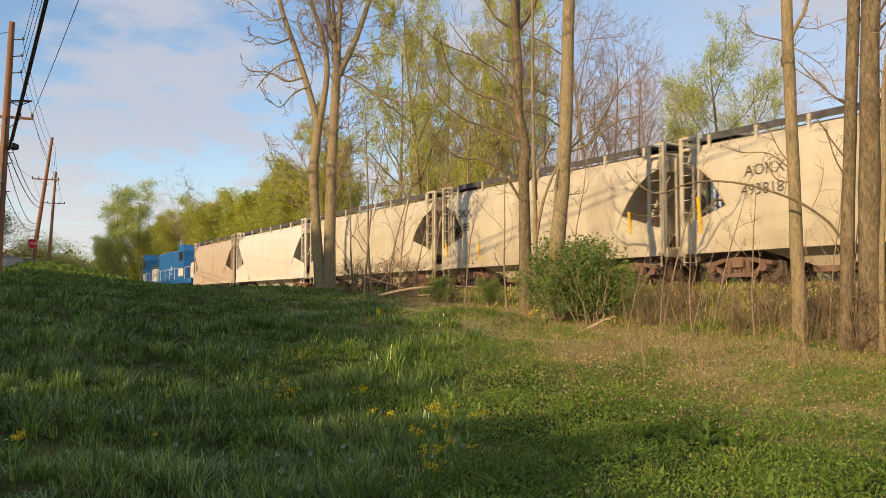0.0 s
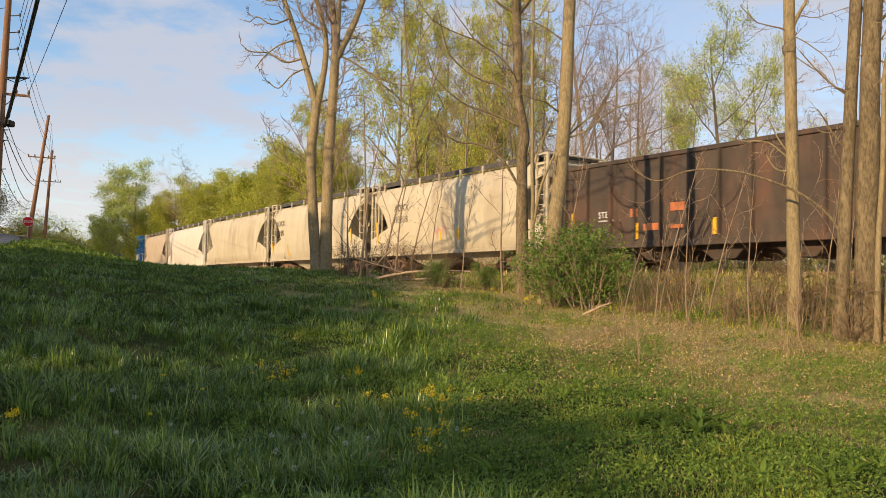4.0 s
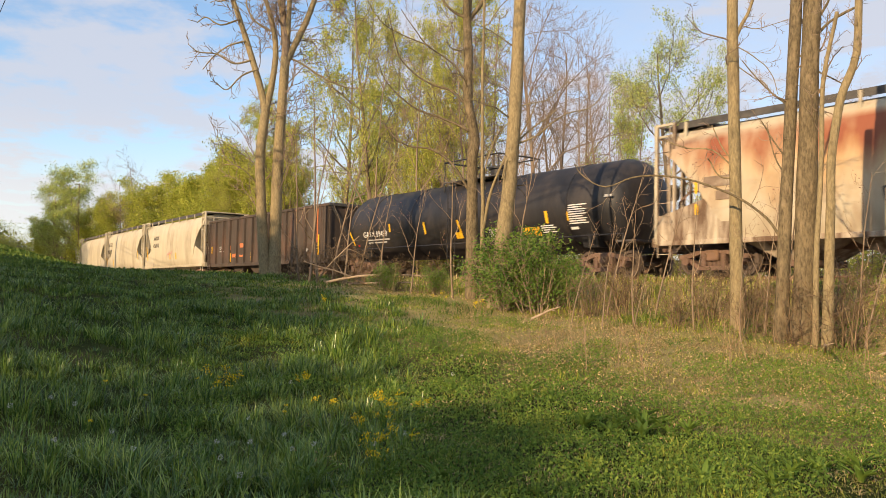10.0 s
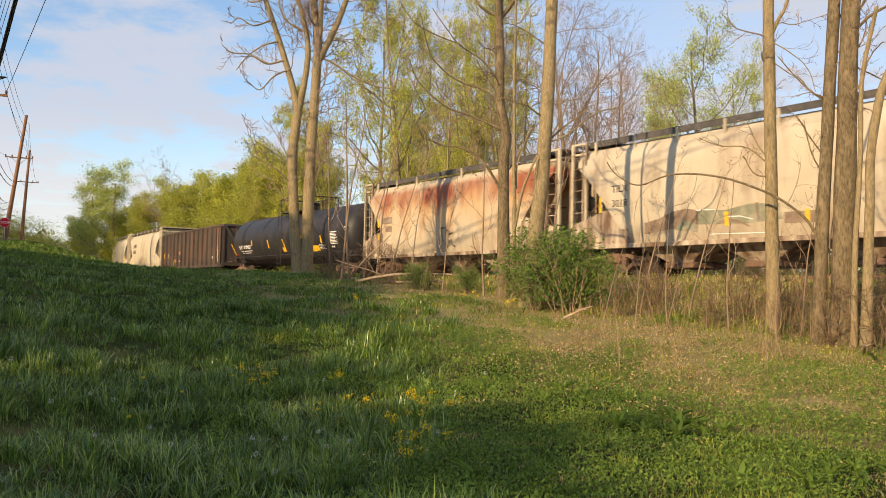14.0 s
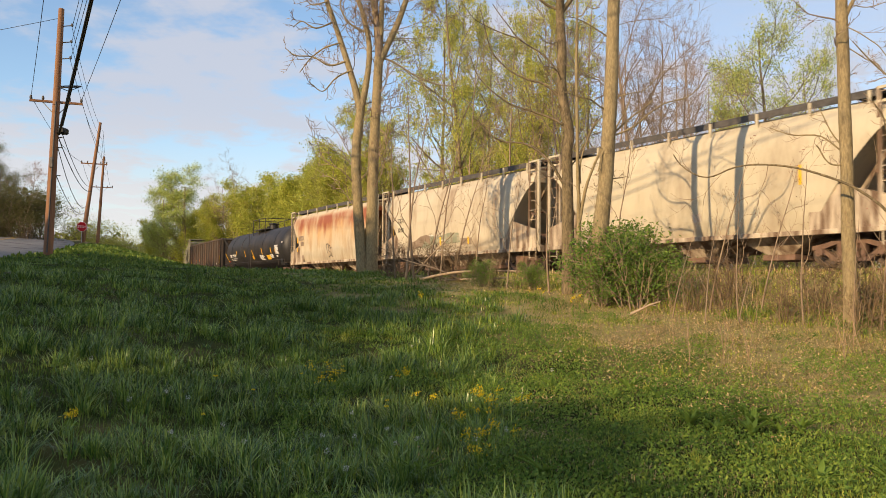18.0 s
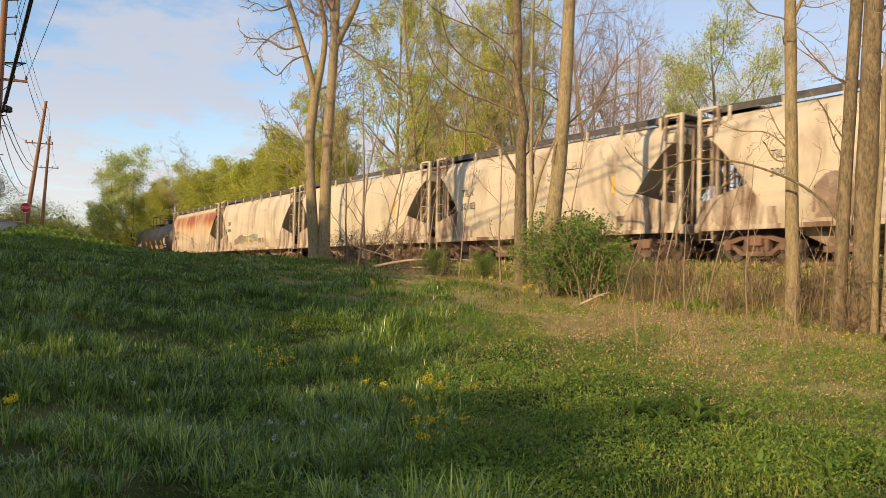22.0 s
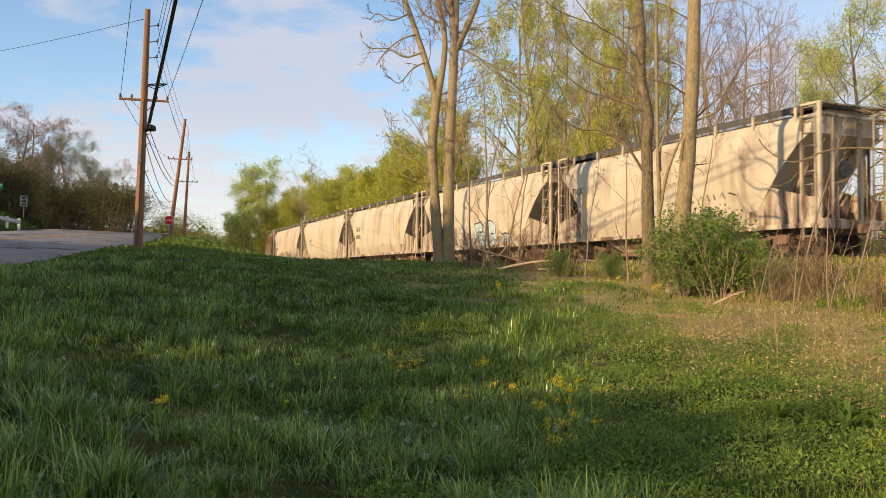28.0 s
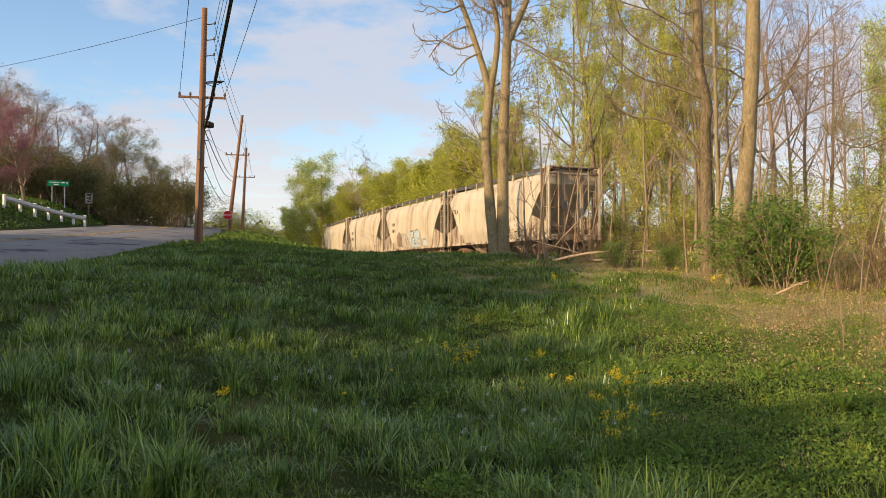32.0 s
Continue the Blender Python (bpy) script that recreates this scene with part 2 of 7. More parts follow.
TIE = material("weathered_tie_wood", (0.07, 0.055, 0.045), (0.15, 0.12, 0.10), 8, 0.9, bump=0.4, stretch=(1, 8, 1), vary=0.15)
RAIL = material("rusty_rail_steel", (0.16, 0.085, 0.055), (0.26, 0.14, 0.09), 6, 0.7, 0.3)
ASPHALT = material("worn_asphalt", (0.15, 0.142, 0.134), (0.22, 0.21, 0.20), 1.2, 0.85, bump=0.25, grain=90, stain=(0.05, 0.048, 0.046), stain_at=(0.55, 0.62), stain_scale=0.6)
SOIL = material("grassy_soil", (0.020, 0.030, 0.008), (0.044, 0.055, 0.015), 3, 1.0, spec=0.05, bump=0.8, grain=40, stain=(0.13, 0.105, 0.045), stain_at=(0.52, 0.72), stain_scale=0.5)
BARK = material("grey_brown_bark", (0.20, 0.158, 0.086), (0.37, 0.295, 0.162), 26, 0.92, bump=1.0, grain=50, stretch=(1, 1, 0.34), stain=(0.105, 0.080, 0.048), stain_at=(0.54, 0.74), stain_scale=4.5)
BARK_DARK = material("rough_dark_bark", (0.080, 0.062, 0.038), (0.235, 0.185, 0.105), 26, 0.95, bump=1.0, grain=40, stretch=(1, 1, 0.34), stain=(0.28, 0.215, 0.125), stain_at=(0.52, 0.68), stain_scale=7)
BARK_FAR = material("woodland_bark", (0.15, 0.115, 0.078), (0.30, 0.23, 0.155), 4, 0.9, bump=0.3, grain=10, stretch=(1, 1, 0.3), vary=0.2)
TWIG = material("reddish_grey_twigs", (0.19, 0.138, 0.095), (0.33, 0.25, 0.17), 3, 0.9, bump=0.0)
DRY = material("dry_straw_stems", (0.21, 0.15, 0.085), (0.36, 0.27, 0.15), 4, 0.9, bump=0.0, island=0.3)
BRAMBLE = material("brown_bramble_stems", (0.12, 0.08, 0.045), (0.24, 0.17, 0.10), 4, 0.9, bump=0.0)
DEADWOOD = material("bleached_deadwood", (0.27, 0.20, 0.135), (0.44, 0.34, 0.235), 7, 0.9, bump=0.4, grain=20, stretch=(1, 1, 0.3))
POLE_WOOD = material("treated_pole_wood", (0.18, 0.092, 0.048), (0.30, 0.158, 0.082), 7, 0.85, bump=0.4, grain=14, stretch=(1, 1, 0.06), stain=(0.13, 0.075, 0.045), stain_at=(0.55, 0.75))
WIRE = material("black_cable", (0.012, 0.012, 0.012), (0.02, 0.02, 0.02), 5, 0.6, bump=0.0)
GALV = material("galvanised_steel", (0.38, 0.38, 0.37), (0.5, 0.5, 0.49), 4, 0.5, 0.6, 0.05)
SIGN_GREEN = material("green_road_sign", (0.0, 0.24, 0.11), (0.005, 0.28, 0.13), 3, 0.5, bump=0.0)
SIGN_WHITE = material("white_road_sign", (0.7, 0.7, 0.7), (0.78, 0.78, 0.77), 3, 0.5, bump=0.0)
SIGN_RED = material("red_stop_sign", (0.50, 0.012, 0.02), (0.56, 0.016, 0.025), 3, 0.45, bump=0.0)


# ---------------------------------------------------------------- mesh tools
class Geo:
    """Points and faces of one mesh."""

    def __init__(self):
        self.v, self.f = [], []

    def add(self, verts, faces):
        n = len(self.v)
        self.v += [tuple(p) for p in verts]
        self.f += [tuple(n + i for i in f) for f in faces]
        return self

    def box(self, x0, x1, y0, y1, z0, z1, bevel=0.0):
        if not bevel:
            return self.add([(x, y, z) for x in (x0, x1) for y in (y0, y1) for z in (z0, z1)],
                            [(0, 1, 3, 2), (4, 6, 7, 5), (0, 4, 5, 1), (2, 3, 7, 6), (0, 2, 6, 4), (1, 5, 7, 3)])
        bm = bmesh.new()
        bmesh.ops.create_cube(bm, size=1)
        for p in bm.verts:
            p.co = ((x0 + x1) / 2 + p.co.x * (x1 - x0), (y0 + y1) / 2 + p.co.y * (y1 - y0), (z0 + z1) / 2 + p.co.z * (z1 - z0))
        bmesh.ops.bevel(bm, geom=bm.edges, offset=bevel, segments=1, affect="EDGES")
        bm.verts.index_update()
        self.add([p.co[:] for p in bm.verts], [[p.index for p in f.verts] for f in bm.faces])
        bm.free()
        return self

    def slab(self, outline, axis, a, b):
        """An outline of 2D points drawn out from a to b along axis 0, 1 or 2."""
        n = len(outline)
        put = ((lambda p, t: (t, p[0], p[1])), (lambda p, t: (p[0], t, p[1])), (lambda p, t: (p[0], p[1], t)))[axis]
        return self.add([put(p, a) for p in outline] + [put(p, b) for p in outline],
                        [tuple(range(n)), tuple(range(2 * n - 1, n - 1, -1))] + [(i, i + n, (i + 1) % n + n, (i + 1) % n) for i in range(n)])

    def tube(self, pts, radii, sides=6, cap=True):
        pts = [Vector(p) for p in pts]
        if not isinstance(radii, (list, tuple)):
            radii = [radii] * len(pts)
        rings, ref = [], None
        for i, p in enumerate(pts):
            d = (pts[min(i + 1, len(pts) - 1)] - pts[max(i - 1, 0)]).normalized()
            if ref is None:
                ref = d.orthogonal()
            ref = (ref - d * ref.dot(d)).normalized()
            s = d.cross(ref)
            rings.append([p + (ref * math.cos(6.2832 * k / sides) + s * math.sin(6.2832 * k / sides)) * radii[i] for k in range(sides)])
        faces = [(i * sides + k, i * sides + (k + 1) % sides, (i + 1) * sides + (k + 1) % sides, (i + 1) * sides + k)
                 for i in range(len(pts) - 1) for k in range(sides)]
        if cap:
            faces += [tuple(range(sides - 1, -1, -1)), tuple((len(pts) - 1) * sides + k for k in range(sides))]
        return self.add([q for r in rings for q in r], faces)

    def loft(self, rings, cap=True, closed=True):
        n = len(rings[0])
        faces = [(i * n + k, i * n + (k + 1) % n, (i + 1) * n + (k + 1) % n, (i + 1) * n + k)
                 for i in range(len(rings) - 1) for k in range(n if closed else n - 1)]
        if cap:
            faces += [tuple(range(n - 1, -1, -1)), tuple((len(rings) - 1) * n + k for k in range(n))]
        return self.add([p for r in rings for p in r], faces)

    def mesh(self, name, mat, smooth=None):
        me = bpy.data.meshes.new(name)
        me.from_pydata(self.v, [], self.f)
        me.materials.append(mat)
        if smooth is not None:
            me.polygons.foreach_set("use_smooth", [True] * len(me.polygons))
            if smooth > 0:
                me.set_sharp_from_angle(angle=radians(smooth))
        me.validate()
        me.update()
        return me


def part(name, geo, mat, parent, label="", smooth=None):
    """One mesh under a thing or under a part of it."""
    ob = new(name, geo if isinstance(geo, bpy.types.Mesh) else geo.mesh(name, mat, smooth))
    ob.parent = parent
    if label:
        ob["label"] = label
    return ob


def thing(name, label, category, group="", kind="", at=None):
    ob = tagged(new(name), label, category, group, kind)
    if at is not None:
        ob.matrix_world = at
    return ob


def lettering(text, size, mat):
    """Letters as a mesh 6 mm thick, in the x-z plane, facing -y, from the lower left corner."""
    cu = bpy.data.curves.new("letters", "FONT")
    cu.body, cu.size, cu.extrude, cu.resolution_u = text, size, 0.003, 2
    ob = bpy.data.objects.new("letters", cu)
    scene.collection.objects.link(ob)
    me = bpy.data.meshes.new_from_object(ob.evaluated_get(bpy.context.evaluated_depsgraph_get()))
    bpy.data.objects.remove(ob)
    me.transform(Matrix.Rotation(radians(90), 4, "X"))
    me.materials.clear()
    me.materials.append(mat)
    return me


# ---------------------------------------------------------------- the lie of the land
TRACK_N = Vector((math.sin(radians(56.834)), math.cos(radians(56.834))))     # from the camera square to the track
TRACK_D = Vector((-TRACK_N.y, TRACK_N.x))                                    # along the track, the way the train goes
TRACK_LAT = 21.6


def smooth(a, b, x):
    s = min(max((x - a) / (b - a), 0.0), 1.0)
    return s * s * (3 - 2 * s)


def track_lat(u):
    return TRACK_LAT + 0.00152 * max(u - 40, 0) ** 2 / 2


def rail_z(u):
    return 2.06 - 0.0122 * (min(max(u, -150), 220) - 15)


def track_at(u, up=0.0, side=0.0):
    p = TRACK_N * (track_lat(u) + side) + TRACK_D * u
    return Vector((p.x, p.y, rail_z(u) + up))


def road_edge(y):
    """x of the road's edge towards the field; the road climbs away and bends to the left."""
    return -12.8 - 0.278 * (y - 15.4) - 0.0025 * min(max(y - 15.4, 0), 150) ** 2


def road_z(x, y):
    return 1.46 + 0.055 * (min(max(y, -15), 150) - 15.4) + 0.05 * min(max(road_edge(y) - x, -0.6), 7.4)


def ground_z(x, y):
    r = math.hypot(x, y)
    u, l = x * TRACK_D.x + y * TRACK_D.y, x * TRACK_N.x + y * TRACK_N.y
    l -= track_lat(u)
    z = 1.80 * smooth(6.5, 30.5, r)
    off = x - road_edge(y)                    # from the road's near edge, into the field
    if off < 9.5 and y > -40:
        z += (road_z(x, y) - z) * smooth(9.5, 1.5, off)
        z += 1.9 * smooth(-8.2, -26, off) + 1.5 * smooth(-8.6, -14, off) * smooth(24, 40, y) - 0.12 * smooth(1.0, -0.6, off) * smooth(-8.6, -7.0, off)
    bed = rail_z(u) - 0.55
    if l > 0:
        return bed + 0.02 * max(0, min(l, 60) - 6)
    return bed + (z - bed) * smooth(3.2, 8.5, -l) + 0.34 * smooth(1.9, 3.2, -l) * smooth(6.5, 4.2, -l)


def bumps(x, y):
    r = math.hypot(x, y)
    if r > 60:
        return 0.0
    return 0.10 * noise.noise((x * 0.35, y * 0.35, 0)) + 0.04 * noise.noise((x * 1.3, y * 1.3, 3))


# ---------------------------------------------------------------- ground, road, track
def litter(mt):
    """Dead leaves and straw cover the soil from the meadow's edge to the track."""
    nt = mt.node_tree
    N, L = nt.nodes.new, nt.links.new
    bsdf = nt.nodes["Principled BSDF"]
    soil = bsdf.inputs["Base Color"].links[0].from_socket
    co, dot = N("ShaderNodeTexCoord"), N("ShaderNodeVectorMath")
    dot.operation = "DOT_PRODUCT"
    dot.inputs[1].default_value = (TRACK_N.x, TRACK_N.y, 0)
    L(co.outputs["Object"], dot.inputs[0])
    patch, fine = N("ShaderNodeTexNoise"), N("ShaderNodeTexNoise")
    for n, k in ((patch, 0.7), (fine, 45.0)):
        n.inputs["Scale"].default_value, n.inputs["Detail"].default_value = k, 6
        L(co.outputs["Object"], n.inputs["Vector"])
    add = N("ShaderNodeMath")
    add.operation = "MULTIPLY_ADD"
    add.inputs[1].default_value = 6.0
    L(patch.outputs[0], add.inputs[0])
    L(dot.outputs["Value"], add.inputs[2])
    edge = N("ShaderNodeMapRange")
    edge.inputs["From Min"].default_value, edge.inputs["From Max"].default_value = 10.5, 13.5
    L(add.outputs[0], edge.inputs["Value"])
    tone, mix = N("ShaderNodeMix"), N("ShaderNodeMix")
    tone.data_type = mix.data_type = "RGBA"
    tone.inputs["A"].default_value, tone.inputs["B"].default_value = (0.16, 0.130, 0.055, 1), (0.43, 0.36, 0.165, 1)
    L(fine.outputs[0], tone.inputs["Factor"])
    L(edge.outputs[0], mix.inputs["Factor"])
    L(soil, mix.inputs["A"])
    L(tone.outputs["Result"], mix.inputs["B"])
    L(mix.outputs["Result"], bsdf.inputs["Base Color"])


def build_ground():
    """One sheet from the camera's feet to the skyline: fine near by, coarse far off."""
    rings = [0.6 + 0.28 * i for i in range(120)]
    while rings[-1] < 2500:
        rings.append(rings[-1] * 1.075)
    step = 288
    vs = [(0, 0, 0)]
    for r in rings:
        for k in range(step):
            a = 6.28319 * k / step
            x, y = r * math.sin(a), r * math.cos(a)
            z = ground_z(x, y) + bumps(x, y)
            vs.append((x, y, z))
    fs = [(0, 1 + k, 1 + (k + 1) % step) for k in range(step)]
    for i in range(len(rings) - 1):
        a, b = 1 + i * step, 1 + (i + 1) * step
        fs += [(a + k, b + k, b + (k + 1) % step, a + (k + 1) % step) for k in range(step)]
    g = Geo().add(vs, fs)
    litter(SOIL)
    ob = new("ground", g.mesh("ground", SOIL, 0))
    tagged(ob, "uneven grassy ground rising from a hollow to the railway and road", "ground", kind="structure")


def build_road():
    g, c = Geo(), [Geo(), Geo()]
    rows, lines = [], ([], [])
    for i in range(75):
        y = -12 + i * 2.2
        e = road_edge(y)
        rows.append([(e + w, y + w * 0.3, road_z(e + w, y) + d) for w, d in ((0.25, -0.15), (0.0, 0.02), (-1.8, 0.05), (-3.7, 0.07), (-5.6, 0.05), (-7.4, 0.02), (-7.65, -0.15))])
        for k, w in enumerate((-3.6, -3.85)):
            lines[k].append([(e + w - 0.05, y + w * 0.3, road_z(e + w, y) + 0.076), (e + w + 0.05, y + w * 0.3, road_z(e + w, y) + 0.076)])
    g.loft(rows, cap=False, closed=False)
    road = new("road", g.mesh("road", ASPHALT, 0))
    tagged(road, "worn grey asphalt two-lane road climbing past the field", "road", kind="structure")
    for k in (0, 1):
        part("centre_line", c[k].loft(lines[k], cap=False, closed=False), YELLOW, road, "faded yellow centre line")


def build_track():
    bed = Geo()
    prof = [(-3.4, -0.75), (-1.9, -0.2), (-1.2, -0.19), (1.2, -0.19), (1.9, -0.2), (3.4, -0.75)]
    us = [-160 + 6 * i for i in range(60)]
    bed.loft([[track_at(u, z, s) for s, z in prof] for u in us], cap=False, closed=False)
    track = new("railway_track", bed.mesh("ballast", BALLAST, 0))
    tagged(track, "single railway track on a bed of dirty stone ballast", "railway", kind="structure")
    for s in (-0.755, 0.755):
        rg = Geo()
        pr = [(-0.07, -0.17), (0.07, -0.17), (0.07, -0.15), (0.012, -0.13), (0.012, -0.045), (0.036, -0.035), (0.036, 0),
              (-0.036, 0), (-0.036, -0.035), (-0.012, -0.045), (-0.012, -0.13), (-0.07, -0.15)]
        rg.loft([[track_at(u, z, s + q) for q, z in pr] for u in us])
        part("rail", rg, RAIL, track)
    me = Geo().box(-0.11, 0.11, -1.3, 1.3, -0.3, -0.165, 0.012).mesh("tie", TIE)
    for i in range(260):
        u = -42 + i * 0.52
        o = part("tie", me, TIE, track)
        p, q = track_at(u), track_at(u + 0.5)
        o.matrix_basis = Matrix.Translation(p) @ Matrix.Rotation(math.atan2(q.y - p.y, q.x - p.x) + 0.02 * math.sin(i * 7.3), 4, "Z")


build_ground()
build_road()
build_track()


# ---------------------------------------------------------------- rolling stock; x runs along a car, +x the way it goes, z from the rail
def wheelset_mesh():
    g = Geo()
    g.tube([(0, -1.05, 0), (0, 1.05, 0)], 0.075, 8)
    for s in (-1, 1):
        y = s * 0.755
        rim = [(y - s * 0.07, 0.445), (y - s * 0.035, 0.445), (y - s * 0.03, 0.42), (y + s * 0.065, 0.41), (y + s * 0.065, 0.33), (y + s * 0.01, 0.31),
               (y + s * 0.01, 0.17), (y + s * 0.075, 0.15), (y + s * 0.075, 0.02)]
        g.loft([[(r * math.cos(6.2832 * k / 20), yy, r * math.sin(6.2832 * k / 20)) for k in range(20)] for yy, r in rim], cap=True)
        for k in range(3):
            a = 2.094 * k
            g.box(-0.03 + 0.24 * math.cos(a), 0.03 + 0.24 * math.cos(a), y + s * 0.008, y + s * 0.03, -0.03 + 0.24 * math.sin(a), 0.03 + 0.24 * math.sin(a))
    return g.mesh("wheelset", WHEEL, 40)


def side_frame_mesh():
    g = Geo()
    g.slab([(-1.15, 0.62), (-0.75, 0.68), (-0.35, 0.80), (0.35, 0.80), (0.75, 0.68), (1.15, 0.62), (1.15, 0.5), (0.8, 0.53), (0.38, 0.66), (-0.38, 0.66), (-0.8, 0.53), (-1.15, 0.5)], 1, -0.09, 0.09)
    g.slab([(-0.95, 0.52), (-0.78, 0.52), (-0.45, 0.30), (0.45, 0.30), (0.78, 0.52), (0.95, 0.52), (0.5, 0.18), (-0.5, 0.18)], 1, -0.08, 0.08)
    for x in (-0.33, 0.33):
        g.box(x - 0.07, x + 0.07, -0.08, 0.08, 0.28, 0.68)
    for x in (-0.14, 0.0, 0.14):
        g.tube([(x, 0, 0.29), (x, 0, 0.55)], 0.055, 8)
    for x in (-0.89, 0.89):
        g.tube([(x, -0.14, 0.445), (x, 0.17, 0.445)], 0.12, 10)
    return g.mesh("side_frame", UNDER, 35)


WHEELSET, SIDE_FRAME = wheelset_mesh(), side_frame_mesh()
BOLSTER = Geo().box(-0.2, 0.2, -1.15, 1.15, 0.45, 0.78, 0.03).mesh("bolster", UNDER)
SPINNING, TRAIN = [], []


def truck(car, x, base=1.78):
    tk = part("truck", BOLSTER, UNDER, car, "rusty two-axle freight truck")
    tk.location = (x, 0, 0)
    for s in (-1, 1):
        o = part("side_frame", SIDE_FRAME, UNDER, tk)
        o.location = (0, s * 1.0, 0)
    for a in (-base / 2, base / 2):
        o = part("wheelset", WHEELSET, WHEEL, tk)
        o.location = (a, 0, 0.445)
        SPINNING.append((o, a))


def coupler_mesh():
    g = Geo().box(-0.5, 0.22, -0.07, 0.07, 0.80, 0.95, 0.02)
    g.slab([(0.18, -0.16), (0.42, -0.16), (0.46, 0.0), (0.36, 0.03), (0.36, 0.17), (0.18, 0.17)], 2, 0.74, 1.0)
    return g.mesh("coupler", UNDER)


COUPLER = coupler_mesh()


def couplers(car, half):
    for s in (-1, 1):
        o = part("coupler", COUPLER, UNDER, car)
        o.matrix_basis = pose(s * (half - 0.30), 0, 0, 0, 0, 0 if s > 0 else 180)


HOPPER_PROFILE = [(1.42, 0.98), (1.50, 1.30), (1.56, 1.9), (1.58, 2.6), (1.55, 3.3), (1.45, 3.85), (1.22, 4.18), (0.75, 4.33), (0.30, 4.36)]


def hopper_section(x, floor, prof):
    """The ring of the body at x; nothing of it hangs below floor."""
    side = []
    for i, (w, z) in enumerate(prof):
        if z < floor:
            for (w0, z0), (w1, z1) in zip(prof, prof[1:]):
                if z0 <= floor <= z1:
                    w = w0 + (w1 - w0) * (floor - z0) / (z1 - z0)
            z = floor + i * 0.004
        side.append((x, w, z))
    return [(x, -w, z) for _, w, z in side] + [(x, w, z) for _, w, z in reversed(side)]


def ladder(g, x, y, z0, z1, half=0.2, along=True, rungs=0.38, r=0.016):
    d = (half, 0) if along else (0, half)
    for s in (-1, 1):
        g.tube([(x + s * d[0], y + s * d[1], z0), (x + s * d[0], y + s * d[1], z1)], r * 1.3, 5)
    z = z0 + 0.1
    while z < z1:
        g.tube([(x - d[0], y - d[1], z), (x + d[0], y + d[1], z)], r, 4)
        z += rungs


